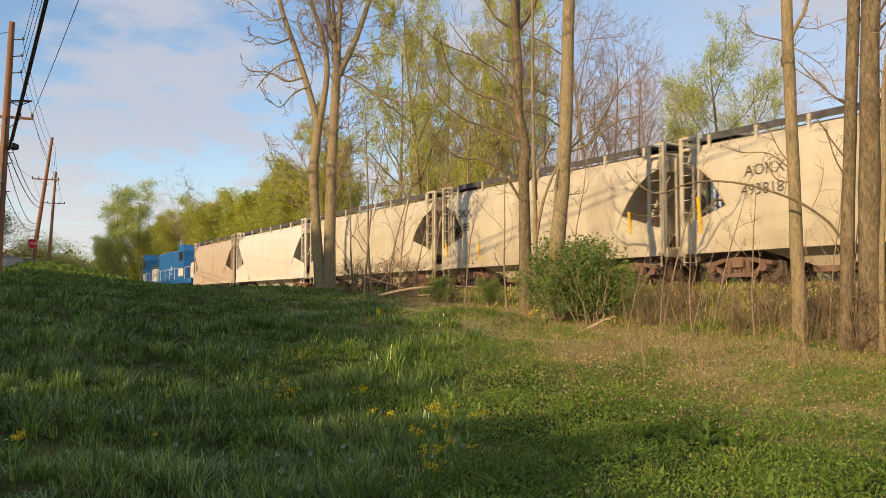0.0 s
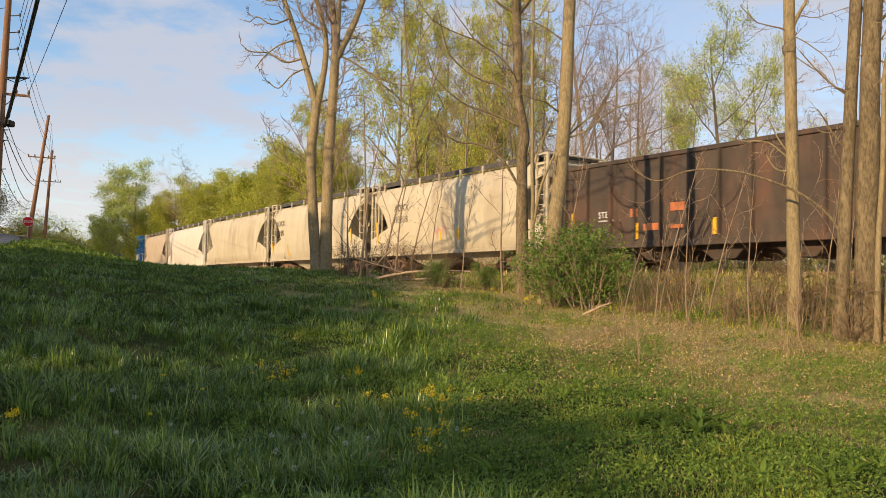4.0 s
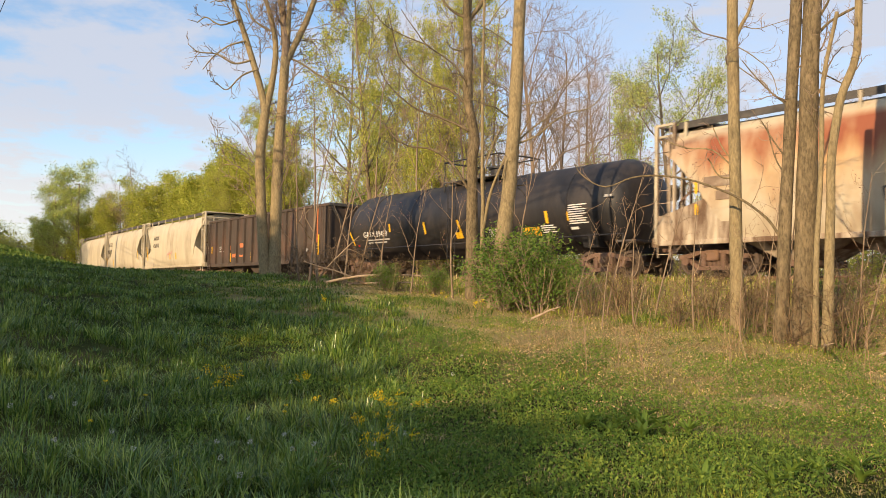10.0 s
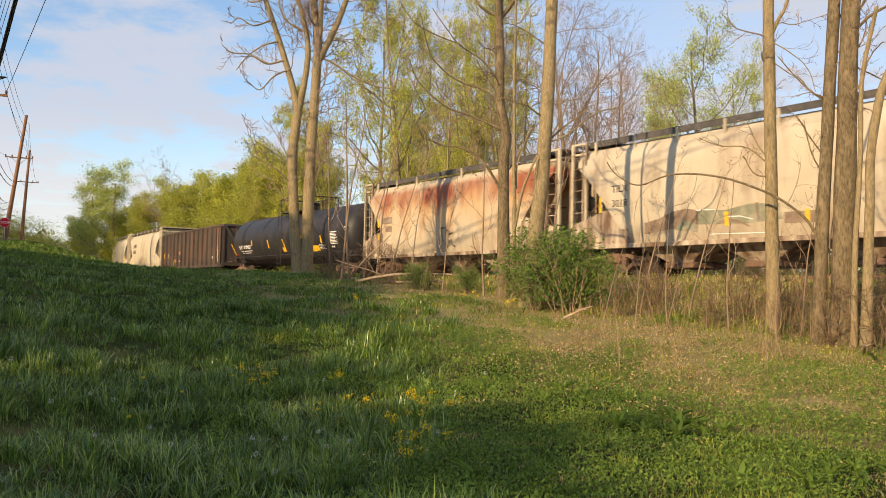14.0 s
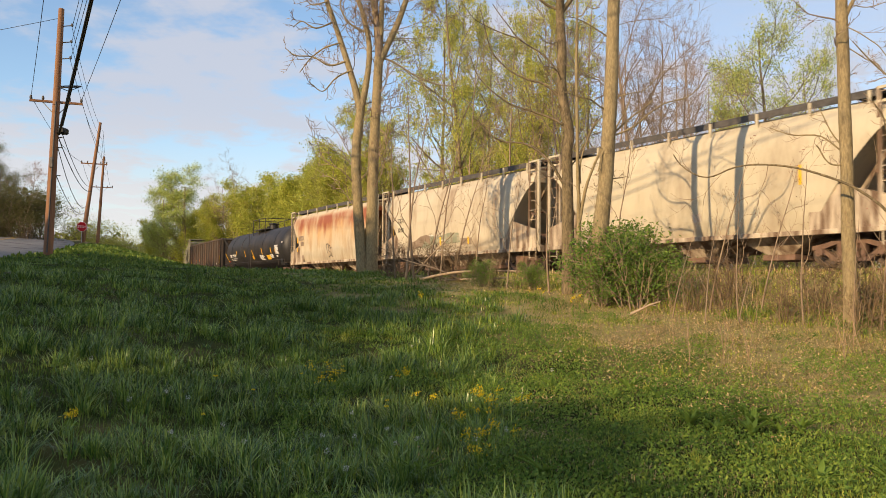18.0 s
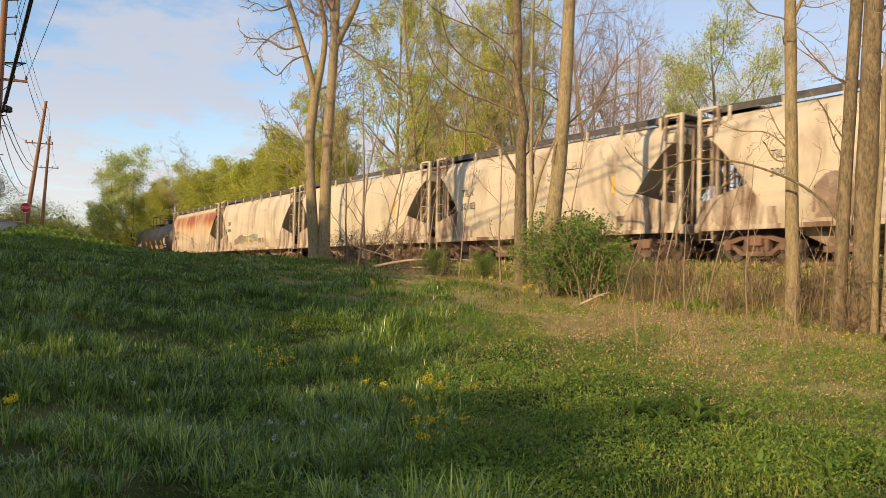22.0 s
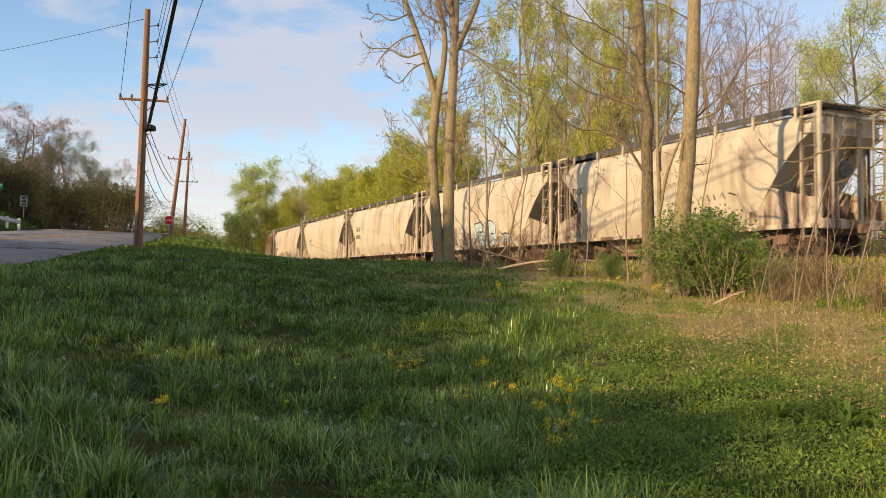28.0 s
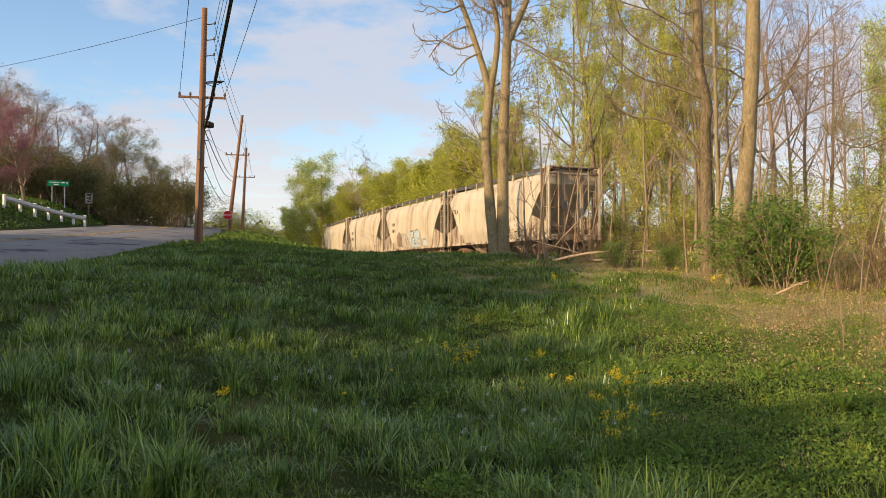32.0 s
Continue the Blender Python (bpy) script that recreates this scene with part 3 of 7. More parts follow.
def covered_hopper(length, body, label, eave=4.33, bays=2, marks=(), steel=None, slope=2.55, arch=False):
    """A covered hopper car: lofted body with sloped ends, open end bays with posts and ladders, roof walk, chutes and trucks."""
    steel = steel or body
    light = CREAM if steel is GRIMY else steel
    slope = 2.15 if arch else slope
    car = thing("covered_hopper_car", label, "freight car", "cars of the freight train")
    half = length / 2
    k = (eave - 0.07 - 0.98) / (4.18 - 0.98)
    prof = [(w, 0.98 + (z - 0.98) * k) for w, z in HOPPER_PROFILE]
    b0, b1 = half - 0.45 - slope, half - 0.62
    top = 0.98 + (3.62 - 0.98) * k
    rings = []
    n = 10 if arch else 6
    cut = [(math.sin(math.pi / 2 * i / n), 0) if arch else (i / n, (i / n) ** 1.25) for i in range(n + 1)]
    cut = [(f, 1 - max(0.0, 1 - f ** 1.5) ** 0.667 if arch else d) for f, d in cut]
    for f, d in cut:
        rings.append(hopper_section(-b1 + (b1 - b0) * f, top + (0.98 - top) * d, prof))
    for i in range(1, 8):
        rings.append(hopper_section(-b0 + 2 * b0 * i / 8, 0.98, prof))
    for f, d in reversed(cut):
        rings.append(hopper_section(b1 - (b1 - b0) * f, top + (0.98 - top) * d, prof))
    part("body", Geo().loft(rings), body, car, smooth=30)
    # side sills, shear plates and posts of the end bays
    for s in (-1, 1):
        part("side_sill", Geo().box(-half + 0.5, half - 0.5, s * 1.50 - 0.06, s * 1.50 + 0.06, 0.90, 1.04, 0.012), steel, car)
        for e in (-1, 1):
            xa, xb = sorted((e * (b0 + 0.02), e * (half - 0.42)))
            lo, hi = (1.75, 2.45) if e > 0 else (2.45, 1.75)
            p = Geo().slab([(xa, 1.04), (xb, 1.04), (xb, lo), (xa, hi)], 1, s * 1.50 - 0.02, s * 1.50 + 0.02)
            part("shear_plate", p, GRIMY if steel is GRIMY else body, car, "flat steel end panel")
            post = Geo().box(e * (half - 0.34) - 0.06, e * (half - 0.34) + 0.06, s * 1.45 - 0.05, s * 1.45 + 0.05, 0.95, eave + 0.22, 0.01)
            part("corner_post", post, light, car)
            post = Geo().box(e * (half - 0.98) - 0.045, e * (half - 0.98) + 0.045, s * 1.44 - 0.04, s * 1.44 + 0.04, 0.95, eave + 0.22)
            part("end_post", post, steel, car)
            g = Geo()
            ladder(g, e * (half - 0.66), s * 1.52, 0.55, eave + 0.1, 0.22)
            part("side_ladder", g, steel, car)
            for zz in (eave - 0.16, eave + 0.19):
                part("roof_end_rail", Geo().box(min(e * (half - 0.34), e * (half - 0.98)), max(e * (half - 0.34), e * (half - 0.98)), s * 1.45 - 0.035, s * 1.45 + 0.035, zz - 0.035, zz + 0.035), light, car)
    for e in (-1, 1):
        x = e * (half - 0.36)
        part("end_sill", Geo().box(min(x, x + e * 0.16), max(x, x + e * 0.16), -1.5, 1.5, 0.86, 1.14, 0.02), steel, car)
        g = Geo()
        ladder(g, e * (half - 0.28), -1.0, 0.6, eave, 0.22, along=False)
        g.tube([(e * (half - 0.34), -1.45, eave - 0.16), (e * (half - 0.34), 1.45, eave - 0.16)], 0.05, 6)
        g.tube([(e * (half - 0.34), -1.45, eave + 0.19), (e * (half - 0.34), 1.45, eave + 0.19)], 0.04, 6)
        g.tube([(e * (half - 0.34), -0.2, 1.1), (e * (half - 0.34), -0.2, eave - 0.1)], 0.045, 6)
        g.tube([(e * (half - 0.34), 0.9, 1.1), (e * (half - 0.34), 0.9, eave - 0.1)], 0.045, 6)
        part("end_frame", g, steel, car)
        part("air_reservoir" if e > 0 else "brake_cylinder", Geo().tube([(e * (half - 1.55), -1.0, 1.5), (e * (half - 1.55), 0.9, 1.5)], 0.2, 12), UNDER, car)
        for y in (-0.75, 0.75):
            part("slope_brace", Geo().tube([(e * (half - 0.75), y, top - 0.1), (e * (b0 + 0.35), y, 1.1)], 0.06, 6), steel, car)
        g = Geo().tube([(e * (half - 0.9), 1.1, 1.05), (e * (half - 0.9), 1.1, 2.2), (e * (half - 1.3), 1.1, 2.5), (e * (half - 1.3), 0.2, 2.6)], 0.035, 6)
        part("brake_pipe", g, UNDER, car)
        g = Geo().box(min(e * (half - 1.9), e * (half - 0.40)), max(e * (half - 1.9), e * (half - 0.40)), -1.2, 1.2, eave + 0.10, eave + 0.17)
        part("end_platform", g, GRATING, car, "dark steel grating platform")
        for y in (-0.55, 0.5):
            part("end_stake", Geo().box(min(e * (half - 0.62), e * (half - 0.54)), max(e * (half - 0.62), e * (half - 0.54)), y - 0.09, y + 0.09, 1.12, eave - 0.22, 0.012), steel, car)
        w = Geo()
        w.tube([(e * (half - 0.27), 0.5, 2.6), (e * (half - 0.21), 0.5, 2.6)], 0.27, 14)
        part("brake_wheel" if e < 0 else "end_plate", w, GRATING, car)
    # roof: trough hatches and raised running boards on brackets
    part("roof_hatch", Geo().box(-half + 1.5, half - 1.5, -0.3, 0.3, eave + 0.0, eave + 0.18, 0.03), GRATING, car, "long trough hatch along the roof")
    for s in (-1, 1):
        g = Geo().box(-half + 1.0, half - 1.0, s * 1.02 - 0.27, s * 1.02 + 0.27, eave + 0.18, eave + 0.20)
        g.box(-half + 1.0, half - 1.0, s * 1.29 - 0.008, s * 1.29 + 0.008, eave + 0.03, eave + 0.235)
        m = 44
        for i in range(m):
            x = -half + 1.05 + (length - 2.1) * i / (m - 1)
            g.box(x - 0.012, x + 0.012, s * 1.02 - 0.27, s * 1.02 + 0.27, eave + 0.20, eave + 0.22)
        part("running_board", g, GRATING, car, "dark steel roof walk")
        m = max(6, int(length / 1.75))
        for i in range(m):
            x = -half + 1.3 + (length - 2.6) * i / (m - 1)
            part("bracket", Geo().box(x - 0.045, x + 0.045, min(s * 1.30, s * 1.35), max(s * 1.30, s * 1.35), eave - 0.25, eave + 0.20).box(x - 0.03, x + 0.03, min(s * 0.8, s * 1.3), max(s * 0.8, s * 1.3), eave + 0.12, eave + 0.17), light, car)
    # chutes
    span = 2 * b0 / bays
    for i in range(bays):
        cx = -b0 + span * (i + 0.5)
        w0, w1 = span / 2 - 0.05, 0.42
        part("chute", Geo().loft([[(cx - w0, -1.2, 1.0), (cx + w0, -1.2, 1.0), (cx + w0, 1.2, 1.0), (cx - w0, 1.2, 1.0)],
                                  [(cx - w1, -0.75, 0.42), (cx + w1, -0.75, 0.42), (cx + w1, 0.75, 0.42), (cx - w1, 0.75, 0.42)]]), steel, car, "sloped discharge chute")
        part("gate", Geo().box(cx - 0.55, cx + 0.55, -0.85, 0.85, 0.26, 0.43, 0.02), UNDER, car)
    part("centre_sill", Geo().box(-half + 0.45, half - 0.45, -0.25, 0.25, 0.72, 1.0, 0.02), UNDER, car)
    part("brake_pipe", Geo().tube([(-half + 0.8, -1.05, 0.8), (half - 0.8, -1.05, 0.8)], 0.05, 6).tube([(-0.9, -0.9, 0.7), (0.4, -0.9, 0.7)], 0.17, 10), UNDER, car)
    for e in (-1, 1):
        truck(car, e * (half - 2.05))
    couplers(car, half)
    add_marks(car, marks, prof)
    TRAIN.append(car)
    return car


def side_y(z, prof):
    for (w0, z0), (w1, z1) in zip(prof, prof[1:]):
        if z0 <= z <= z1:
            return w0 + (w1 - w0) * (z - z0) / (z1 - z0)
    return prof[0][0]


def add_marks(car, marks, prof):
    """Lettering and patches on the side that faces the field (+y); text is mirrored about so that it reads from there."""
    for kind, x, z, size, mat, *rest in marks:
        y = side_y(z, prof)
        lean = math.atan2(side_y(z, prof) - side_y(z + 0.3, prof), 0.3)
        m = Matrix.Translation((x, y + 0.012, z)) @ Matrix.Rotation(radians(180), 4, "Z") @ Matrix.Rotation(-lean, 4, "X")
        if kind == "patch":
            o = part("patch", Geo().box(0, rest[0], -0.006, 0.006, 0, size), mat, car, rest[1] if len(rest) > 1 else "")
        else:
            o = part("lettering", lettering(kind, size, mat), mat, car, "painted lettering")
        o.matrix_basis = m


def scrawl(car, prof, strokes, width, mat, name="graffiti", label="sprayed graffiti stroke", lift=0.014):
    """Sprayed strokes as thin ribbons that follow the car's side; points are (back from the middle, up)."""
    for pts in strokes:
        dense = []
        for (x0, z0), (x1, z1) in zip(pts, pts[1:]):
            for i in range(6):
                dense.append((x0 + (x1 - x0) * i / 6, z0 + (z1 - z0) * i / 6))
        dense.append(pts[-1])
        rows = []
        for i, (x, z) in enumerate(dense):
            a, b = dense[max(i - 1, 0)], dense[min(i + 1, len(dense) - 1)]
            d = Vector((b[0] - a[0], b[1] - a[1])).normalized() * width / 2
            rows.append([(-x - d.y * s, side_y(z + d.x * s, prof) + lift, z + d.x * s) for s in (-1, 1)])
        part(name, Geo().loft(rows, cap=False, closed=False), mat, car, label)


def blob(car, prof, pts, mat, label, lift=0.009):
    """A sprayed patch of colour."""
    rows = []
    for f in (0.0, 0.35, 0.7, 1.0):
        cx, cz = sum(p[0] for p in pts) / len(pts), sum(p[1] for p in pts) / len(pts)
        rows.append([(-(cx + (x - cx) * f), side_y(cz + (z - cz) * f, prof) + lift, cz + (z - cz) * f) for x, z in pts])
    part("graffiti", Geo().loft(rows, cap=False), mat, car, label)


def arc(cx, cz, rx, rz, a0, a1, n=9):
    return [(cx + rx * math.cos(radians(a0 + (a1 - a0) * i / n)), cz + rz * math.sin(radians(a0 + (a1 - a0) * i / n))) for i in range(n + 1)]


def hopper_prof(eave):
    return [(w, 0.98 + (z - 0.98) * (eave - 1.05) / 3.2) for w, z in HOPPER_PROFILE]


def graffiti(cars):
    prof = hopper_prof(4.37)
    wide = cars[15]
    grey, blue = "grey-brown sprayed fill", "pale blue sprayed fill"
    blob(wide, prof, [(-3.37, 1.15), (-3.32, 2.0), (-3.08, 2.2), (-2.72, 2.26), (-2.41, 2.1), (-2.18, 1.7), (-2.1, 1.15)], SPRAY_BROWN, grey)
    blob(wide, prof, [(-2.15, 1.12), (-2.2, 2.15), (-1.5, 2.2), (-1.24, 1.85), (-1.2, 1.12)], SPRAY_GREY, grey)
    blob(wide, prof, [(-1.15, 1.1), (-1.24, 2.08), (-0.86, 2.2), (-0.5, 1.9), (-0.15, 1.1)], SPRAY_GREY, grey)
    blob(wide, prof, [(-0.05, 2.17), (0.80, 2.27), (0.82, 1.77), (0.36, 1.74), (0.55, 1.3), (0.2, 1.12), (-0.1, 1.5)], SPRAY_BLUE, blue)
    blob(wide, prof, [(0.25, 1.08), (0.36, 1.70), (0.85, 1.74), (1.15, 1.62), (1.75, 1.08)], SPRAY_BLUE, blue)
    blob(wide, prof, [(0.95, 2.06), (1.24, 2.24), (1.69, 2.29), (2.04, 2.14), (2.24, 1.85), (2.17, 1.6), (2.4, 1.12), (1.8, 1.10), (1.3, 1.65)], SPRAY_BLUE, blue)
    blob(wide, prof, [(2.70, 1.12), (2.84, 1.5), (3.11, 1.59), (3.42, 1.52), (3.72, 1.36), (3.72, 1.12)], SPRAY_BLUE, blue)
    scrawl(wide, prof, [[(-3.40, 1.3), (-3.33, 2.0), (-3.08, 2.22), (-2.72, 2.28), (-2.41, 2.13), (-2.18, 1.74), (-1.79, 1.25)], [(-2.95, 1.2), (-2.9, 1.7), (-2.65, 1.85), (-2.5, 1.5)],
                        [(-2.13, 1.65), (-2.25, 2.19), (-1.86, 1.75), (-1.5, 2.2), (-1.24, 1.85), (-1.15, 1.3)], [(-1.0, 1.25), (-0.9, 1.7), (-0.65, 1.72), (-0.55, 1.4)]], 0.10, SPRAY_BROWN)
    scrawl(wide, prof, [[(-0.05, 2.19), (0.81, 2.28), (0.83, 1.76), (0.35, 1.76), (0.53, 1.35)], [(-0.05, 2.15), (0.2, 1.7), (0.28, 1.3), (0.15, 1.1)], [(0.83, 1.78), (1.15, 1.62), (1.51, 1.33), (1.66, 1.1)],
                        [(0.80, 1.3), (0.84, 1.58), (1.05, 1.5), (1.2, 1.32), (0.80, 1.3)], [(0.93, 2.07), (1.24, 2.24), (1.69, 2.31), (2.04, 2.16), (2.26, 1.87), (2.17, 1.62), (1.95, 1.46)],
                        [(1.06, 2.0), (1.42, 1.72), (1.8, 1.4), (2.35, 1.14)], [(1.5, 1.92), (1.75, 1.6), (2.02, 1.62)], [(2.74, 1.4), (2.84, 1.5), (3.11, 1.6), (3.42, 1.54), (3.74, 1.36)]], 0.07, LETTER_DARK)
    scrawl(wide, prof, [[(0.95, 2.0), (1.25, 1.7), (1.6, 1.35)], [(1.95, 1.4), (2.12, 1.75), (2.1, 2.0)], [(-1.75, 1.4), (-1.5, 2.05), (-1.3, 1.6)], [(0.0, 1.35), (0.2, 1.55)], [(-2.3, 1.9), (-2.0, 1.5), (-1.8, 1.3)]], 0.035, LETTER_WHITE)
    low = cars[12]
    prof = hopper_prof(4.35)
    blob(low, prof, [(-1.69, 1.9), (-0.65, 1.86), (0.09, 1.98), (1.04, 1.94), (1.12, 1.5), (0.0, 1.45), (-1.69, 1.5)], SPRAY_GREEN, "faded olive-green sprayed fill")
    blob(low, prof, [(-3.68, 1.66), (-3.11, 1.75), (-2.57, 1.94), (-2.04, 1.99), (-1.62, 1.92), (-1.62, 1.5), (-2.56, 1.42), (-3.68, 1.3)], SPRAY_BROWN, "faded brown sprayed fill")
    blob(low, prof, [(1.16, 1.68), (2.1, 1.67), (2.1, 1.36), (1.16, 1.38)], SPRAY_BROWN, "faded brown sprayed fill")
    blob(low, prof, [(-2.5, 1.38), (-2.2, 1.68), (-1.65, 1.5), (-1.65, 1.3)], SPRAY_GREEN, "faded olive-green sprayed fill", 0.016)
    scrawl(low, prof, [[(-1.09, 1.35), (-0.95, 1.52), (-0.55, 1.57), (-0.2, 1.5), (0.1, 1.36)], [(0.35, 2.0), (0.4, 1.5)], [(-3.3, 1.4), (-2.9, 1.62), (-2.5, 1.45)]], 0.09, SPRAY_BROWN)
    scrawl(low, prof, [[(-1.68, 1.92), (-1.0, 1.9), (-0.95, 1.75)], [(-0.7, 1.66), (-0.2, 1.66), (0.2, 1.55)], [(-1.3, 1.2), (0.8, 1.16)]], 0.03, LETTER_WHITE)
    last = cars[16]
    prof = hopper_prof(4.37)
    scrawl(last, prof, [[(0.2, 1.92), (0.35, 2.08), (0.5, 1.9), (0.7, 2.05), (0.85, 1.9), (1.1, 2.0)], [(1.5, 2.02), (1.75, 2.02)], [(1.95, 2.0), (2.1, 2.22), (2.2, 1.98), (2.4, 2.2), (2.5, 1.98), (2.7, 2.22), (2.75, 2.0)],
                        [(2.95, 2.05), (3.1, 2.25), (3.2, 2.0), (3.4, 2.2), (3.7, 2.1)]], 0.06, LETTER_DARK)
    blob(last, prof, [(2.0, 1.5), (2.55, 1.5), (2.55, 1.76), (2.0, 1.76)], LETTER_DARK, "small dark stencilled panel")
    scrawl(last, prof, [[(2.18, 1.52), (2.18, 1.74)], [(2.36, 1.52), (2.36, 1.74)], [(2.02, 1.63), (2.53, 1.63)]], 0.03, LETTER_DIM, lift=0.02)
    rust = cars[11]
    prof = hopper_prof(4.33)
    scrawl(rust, prof, [[(-0.21, 2.07), (0.16, 2.07), (0.12, 1.79), (0.08, 1.67), (0.32, 1.55), (0.34, 1.32), (0.12, 1.26), (-0.12, 1.48), (-0.17, 1.8), (-0.21, 2.07)],
                        [(0.16, 1.94), (0.37, 1.96), (0.34, 1.77), (0.60, 1.85)], [(0.46, 1.58), (0.53, 1.34), (0.75, 1.27)]], 0.055, LETTER_DARK)
    scrawl(cars[8], hopper_prof(4.28), [[(-0.9, 1.6), (-0.75, 2.1), (-0.6, 1.7), (-0.45, 2.15), (-0.3, 1.65)], [(-0.2, 1.7), (0.05, 2.2), (0.15, 1.6)], [(-0.9, 1.85), (0.2, 2.0)]], 0.05, SPRAY_PINK)
    scrawl(cars[8], hopper_prof(4.28), [[(1.0, 1.5), (1.05, 1.95)]], 0.22, YELLOW, label="faded yellow sprayed streak")


TANK_R = 1.55


def tank_car(length, label):
    car = thing("tank_car", label, "tank car", "cars of the freight train")
    half = length / 2
    zc = 2.40
    rings = []
    xs = [(-half + 0.95, 0.28), (-half + 1.0, 0.78), (-half + 1.16, 1.2), (-half + 1.4, 1.43), (-half + 1.75, TANK_R)]
    for x, r in xs + [(-x, r) for x, r in reversed(xs)]:
        rings.append([(x, r * math.cos(6.2832 * k / 36), zc + r * math.sin(6.2832 * k / 36)) for k in range(36)])
    part("tank", Geo().loft(rings), BLACK_PAINT, car, "glossy black cylindrical tank", smooth=40)
    for x in (-half + 3.4, -half + 6.5, half - 6.5, half - 3.4):
        part("tank_band", Geo().loft([[(xx, (TANK_R + d) * math.cos(6.2832 * k / 36), zc + (TANK_R + d) * math.sin(6.2832 * k / 36)) for k in range(36)]
                                      for xx, d in ((x - 0.06, -0.02), (x - 0.05, 0.018), (x + 0.05, 0.018), (x + 0.06, -0.02))]), BLACK_PAINT, car, smooth=40)
    part("dome", Geo().loft([[(r * math.cos(6.2832 * k / 18) - 0.9, r * math.sin(6.2832 * k / 18), z) for k in range(18)]
                             for z, r in ((zc + 1.4, 0.34), (zc + 1.92, 0.34), (zc + 1.96, 0.42), (zc + 2.02, 0.42), (zc + 2.05, 0.36))]), BLACK_PAINT, car, smooth=40)
    part("valve", Geo().tube([(-0.1, 0.2, zc + 1.4), (-0.1, 0.2, zc + 1.85)], 0.13, 10), BLACK_PAINT, car)
    g = Geo().box(-2.15, 1.35, -1.08, 1.08, zc + 1.50, zc + 1.54)
    part("top_platform", g, GRATING, car)
    for x in (-2.1, -0.4, 1.3):
        for y in (-1.05, 1.05):
            part("railing_post", Geo().tube([(x, y, zc + 1.1), (x, y, zc + 2.35)], 0.032, 6), BLACK_PAINT, car)
    for z in (zc + 2.35,):
        for y in (-1.05, 1.05):
            part("top_rail", Geo().tube([(-2.1, y, z), (1.3, y, z)], 0.03, 6), BLACK_PAINT, car, "black tubular safety rail")
        for x in (-2.1, 1.3):
            part("top_rail", Geo().tube([(x, -1.05, z), (x, 1.05, z)], 0.03, 6), BLACK_PAINT, car, "black tubular safety rail")
    for s in (-1, 1):
        g = Geo()
        ladder(g, 0.0, s * 1.66, 0.75, zc + 1.3, 0.24)
        part("side_ladder", g, BLACK_PAINT, car)
        g = Geo()
        g.tube([(-half + 0.9, s * 1.5, 1.35), (half - 0.9, s * 1.5, 1.35)], 0.03, 5)
        for e in (-1, 1):
            g.tube([(e * (half - 0.9), s * 1.5, 1.35), (e * (half - 0.9), s * 1.5, 0.95)], 0.03, 5)
            g.tube([(e * (half - 2.3), s * 1.5, 1.35), (e * (half - 2.3), s * 1.5, 0.95)], 0.03, 5)
        part("handrail", g, BLACK_PAINT, car)
    for e in (-1, 1):
        part("stub_sill", Geo().box(min(e * (half - 0.5), e * (half - 3.4)), max(e * (half - 0.5), e * (half - 3.4)), -0.3, 0.3, 0.78, 1.12, 0.02), BLACK_PAINT, car)
        part("saddle", Geo().slab([(-1.1, 1.0), (1.1, 1.0), (1.35, 1.95), (0.9, 1.55), (0, 1.3), (-0.9, 1.55), (-1.35, 1.95)], 0, e * (half - 2.6) - 0.35, e * (half - 2.6) + 0.35), BLACK_PAINT, car)
        part("end_platform", Geo().box(min(e * (half - 0.45), e * (half - 1.25)), max(e * (half - 0.45), e * (half - 1.25)), -1.45, 1.45, 1.10, 1.16), GRATING, car)
        truck(car, e * (half - 2.1))
    couplers(car, half)
    prof = [(math.sqrt(max(0.1, TANK_R ** 2 - (0.86 + 0.2 * i - zc) ** 2)), 0.86 + 0.2 * i) for i in range(16)]
    W, Y = LETTER_WHITE, YELLOW
    marks = [("GATX 89459", 6.87, 1.88, 0.36, W), ("patch", 6.7, 1.72, 0.06, LETTER_DIM, 1.9), ("patch", 6.6, 1.6, 0.06, LETTER_DIM, 1.5),
             ("patch", 7.93, 1.55, 0.8, Y, 0.10), ("patch", 4.68, 2.03, 0.36, Y, 0.10), ("patch", 2.07, 1.82, 0.52, Y, 0.11), ("patch", -0.28, 1.6, 0.73, Y, 0.11),
             ("patch", 0.03, 1.56, 0.27, Y, 0.42, "yellow placard"), ("patch", -2.80, 1.86, 0.5, Y, 0.12), ("patch", -3.85, 1.46, 0.36, Y, 0.9, "yellow placard"), ("patch", -5.15, 1.86, 0.43, Y, 0.13),
             ("patch", -6.2, 1.9, 0.3, Y, 0.05), ("patch", -6.26, 1.6, 0.09, W, 0.35), ("patch", -7.9, 2.55, 0.08, LETTER_DIM, 0.3), ("patch", 7.6, 1.5, 0.09, SIGN_RED, 0.12)]
    for i in range(9):
        marks.append(("patch", -6.28, 1.78 + 0.075 * i, 0.036, W, (0.82, 0.74, 0.8, 0.62)[i % 4]))
    for i in range(5):
        marks.append(("patch", -2.04, 1.47 + 0.075 * i, 0.036, W, 1.24 - 0.15 * (i % 3)))
    for i in range(4):
        marks.append(("patch", -4.84, 1.56 + 0.07 * i, 0.036, W, 0.73 - 0.1 * (i % 2)))
    add_marks(car, marks, prof)
    TRAIN.append(car)
    return car


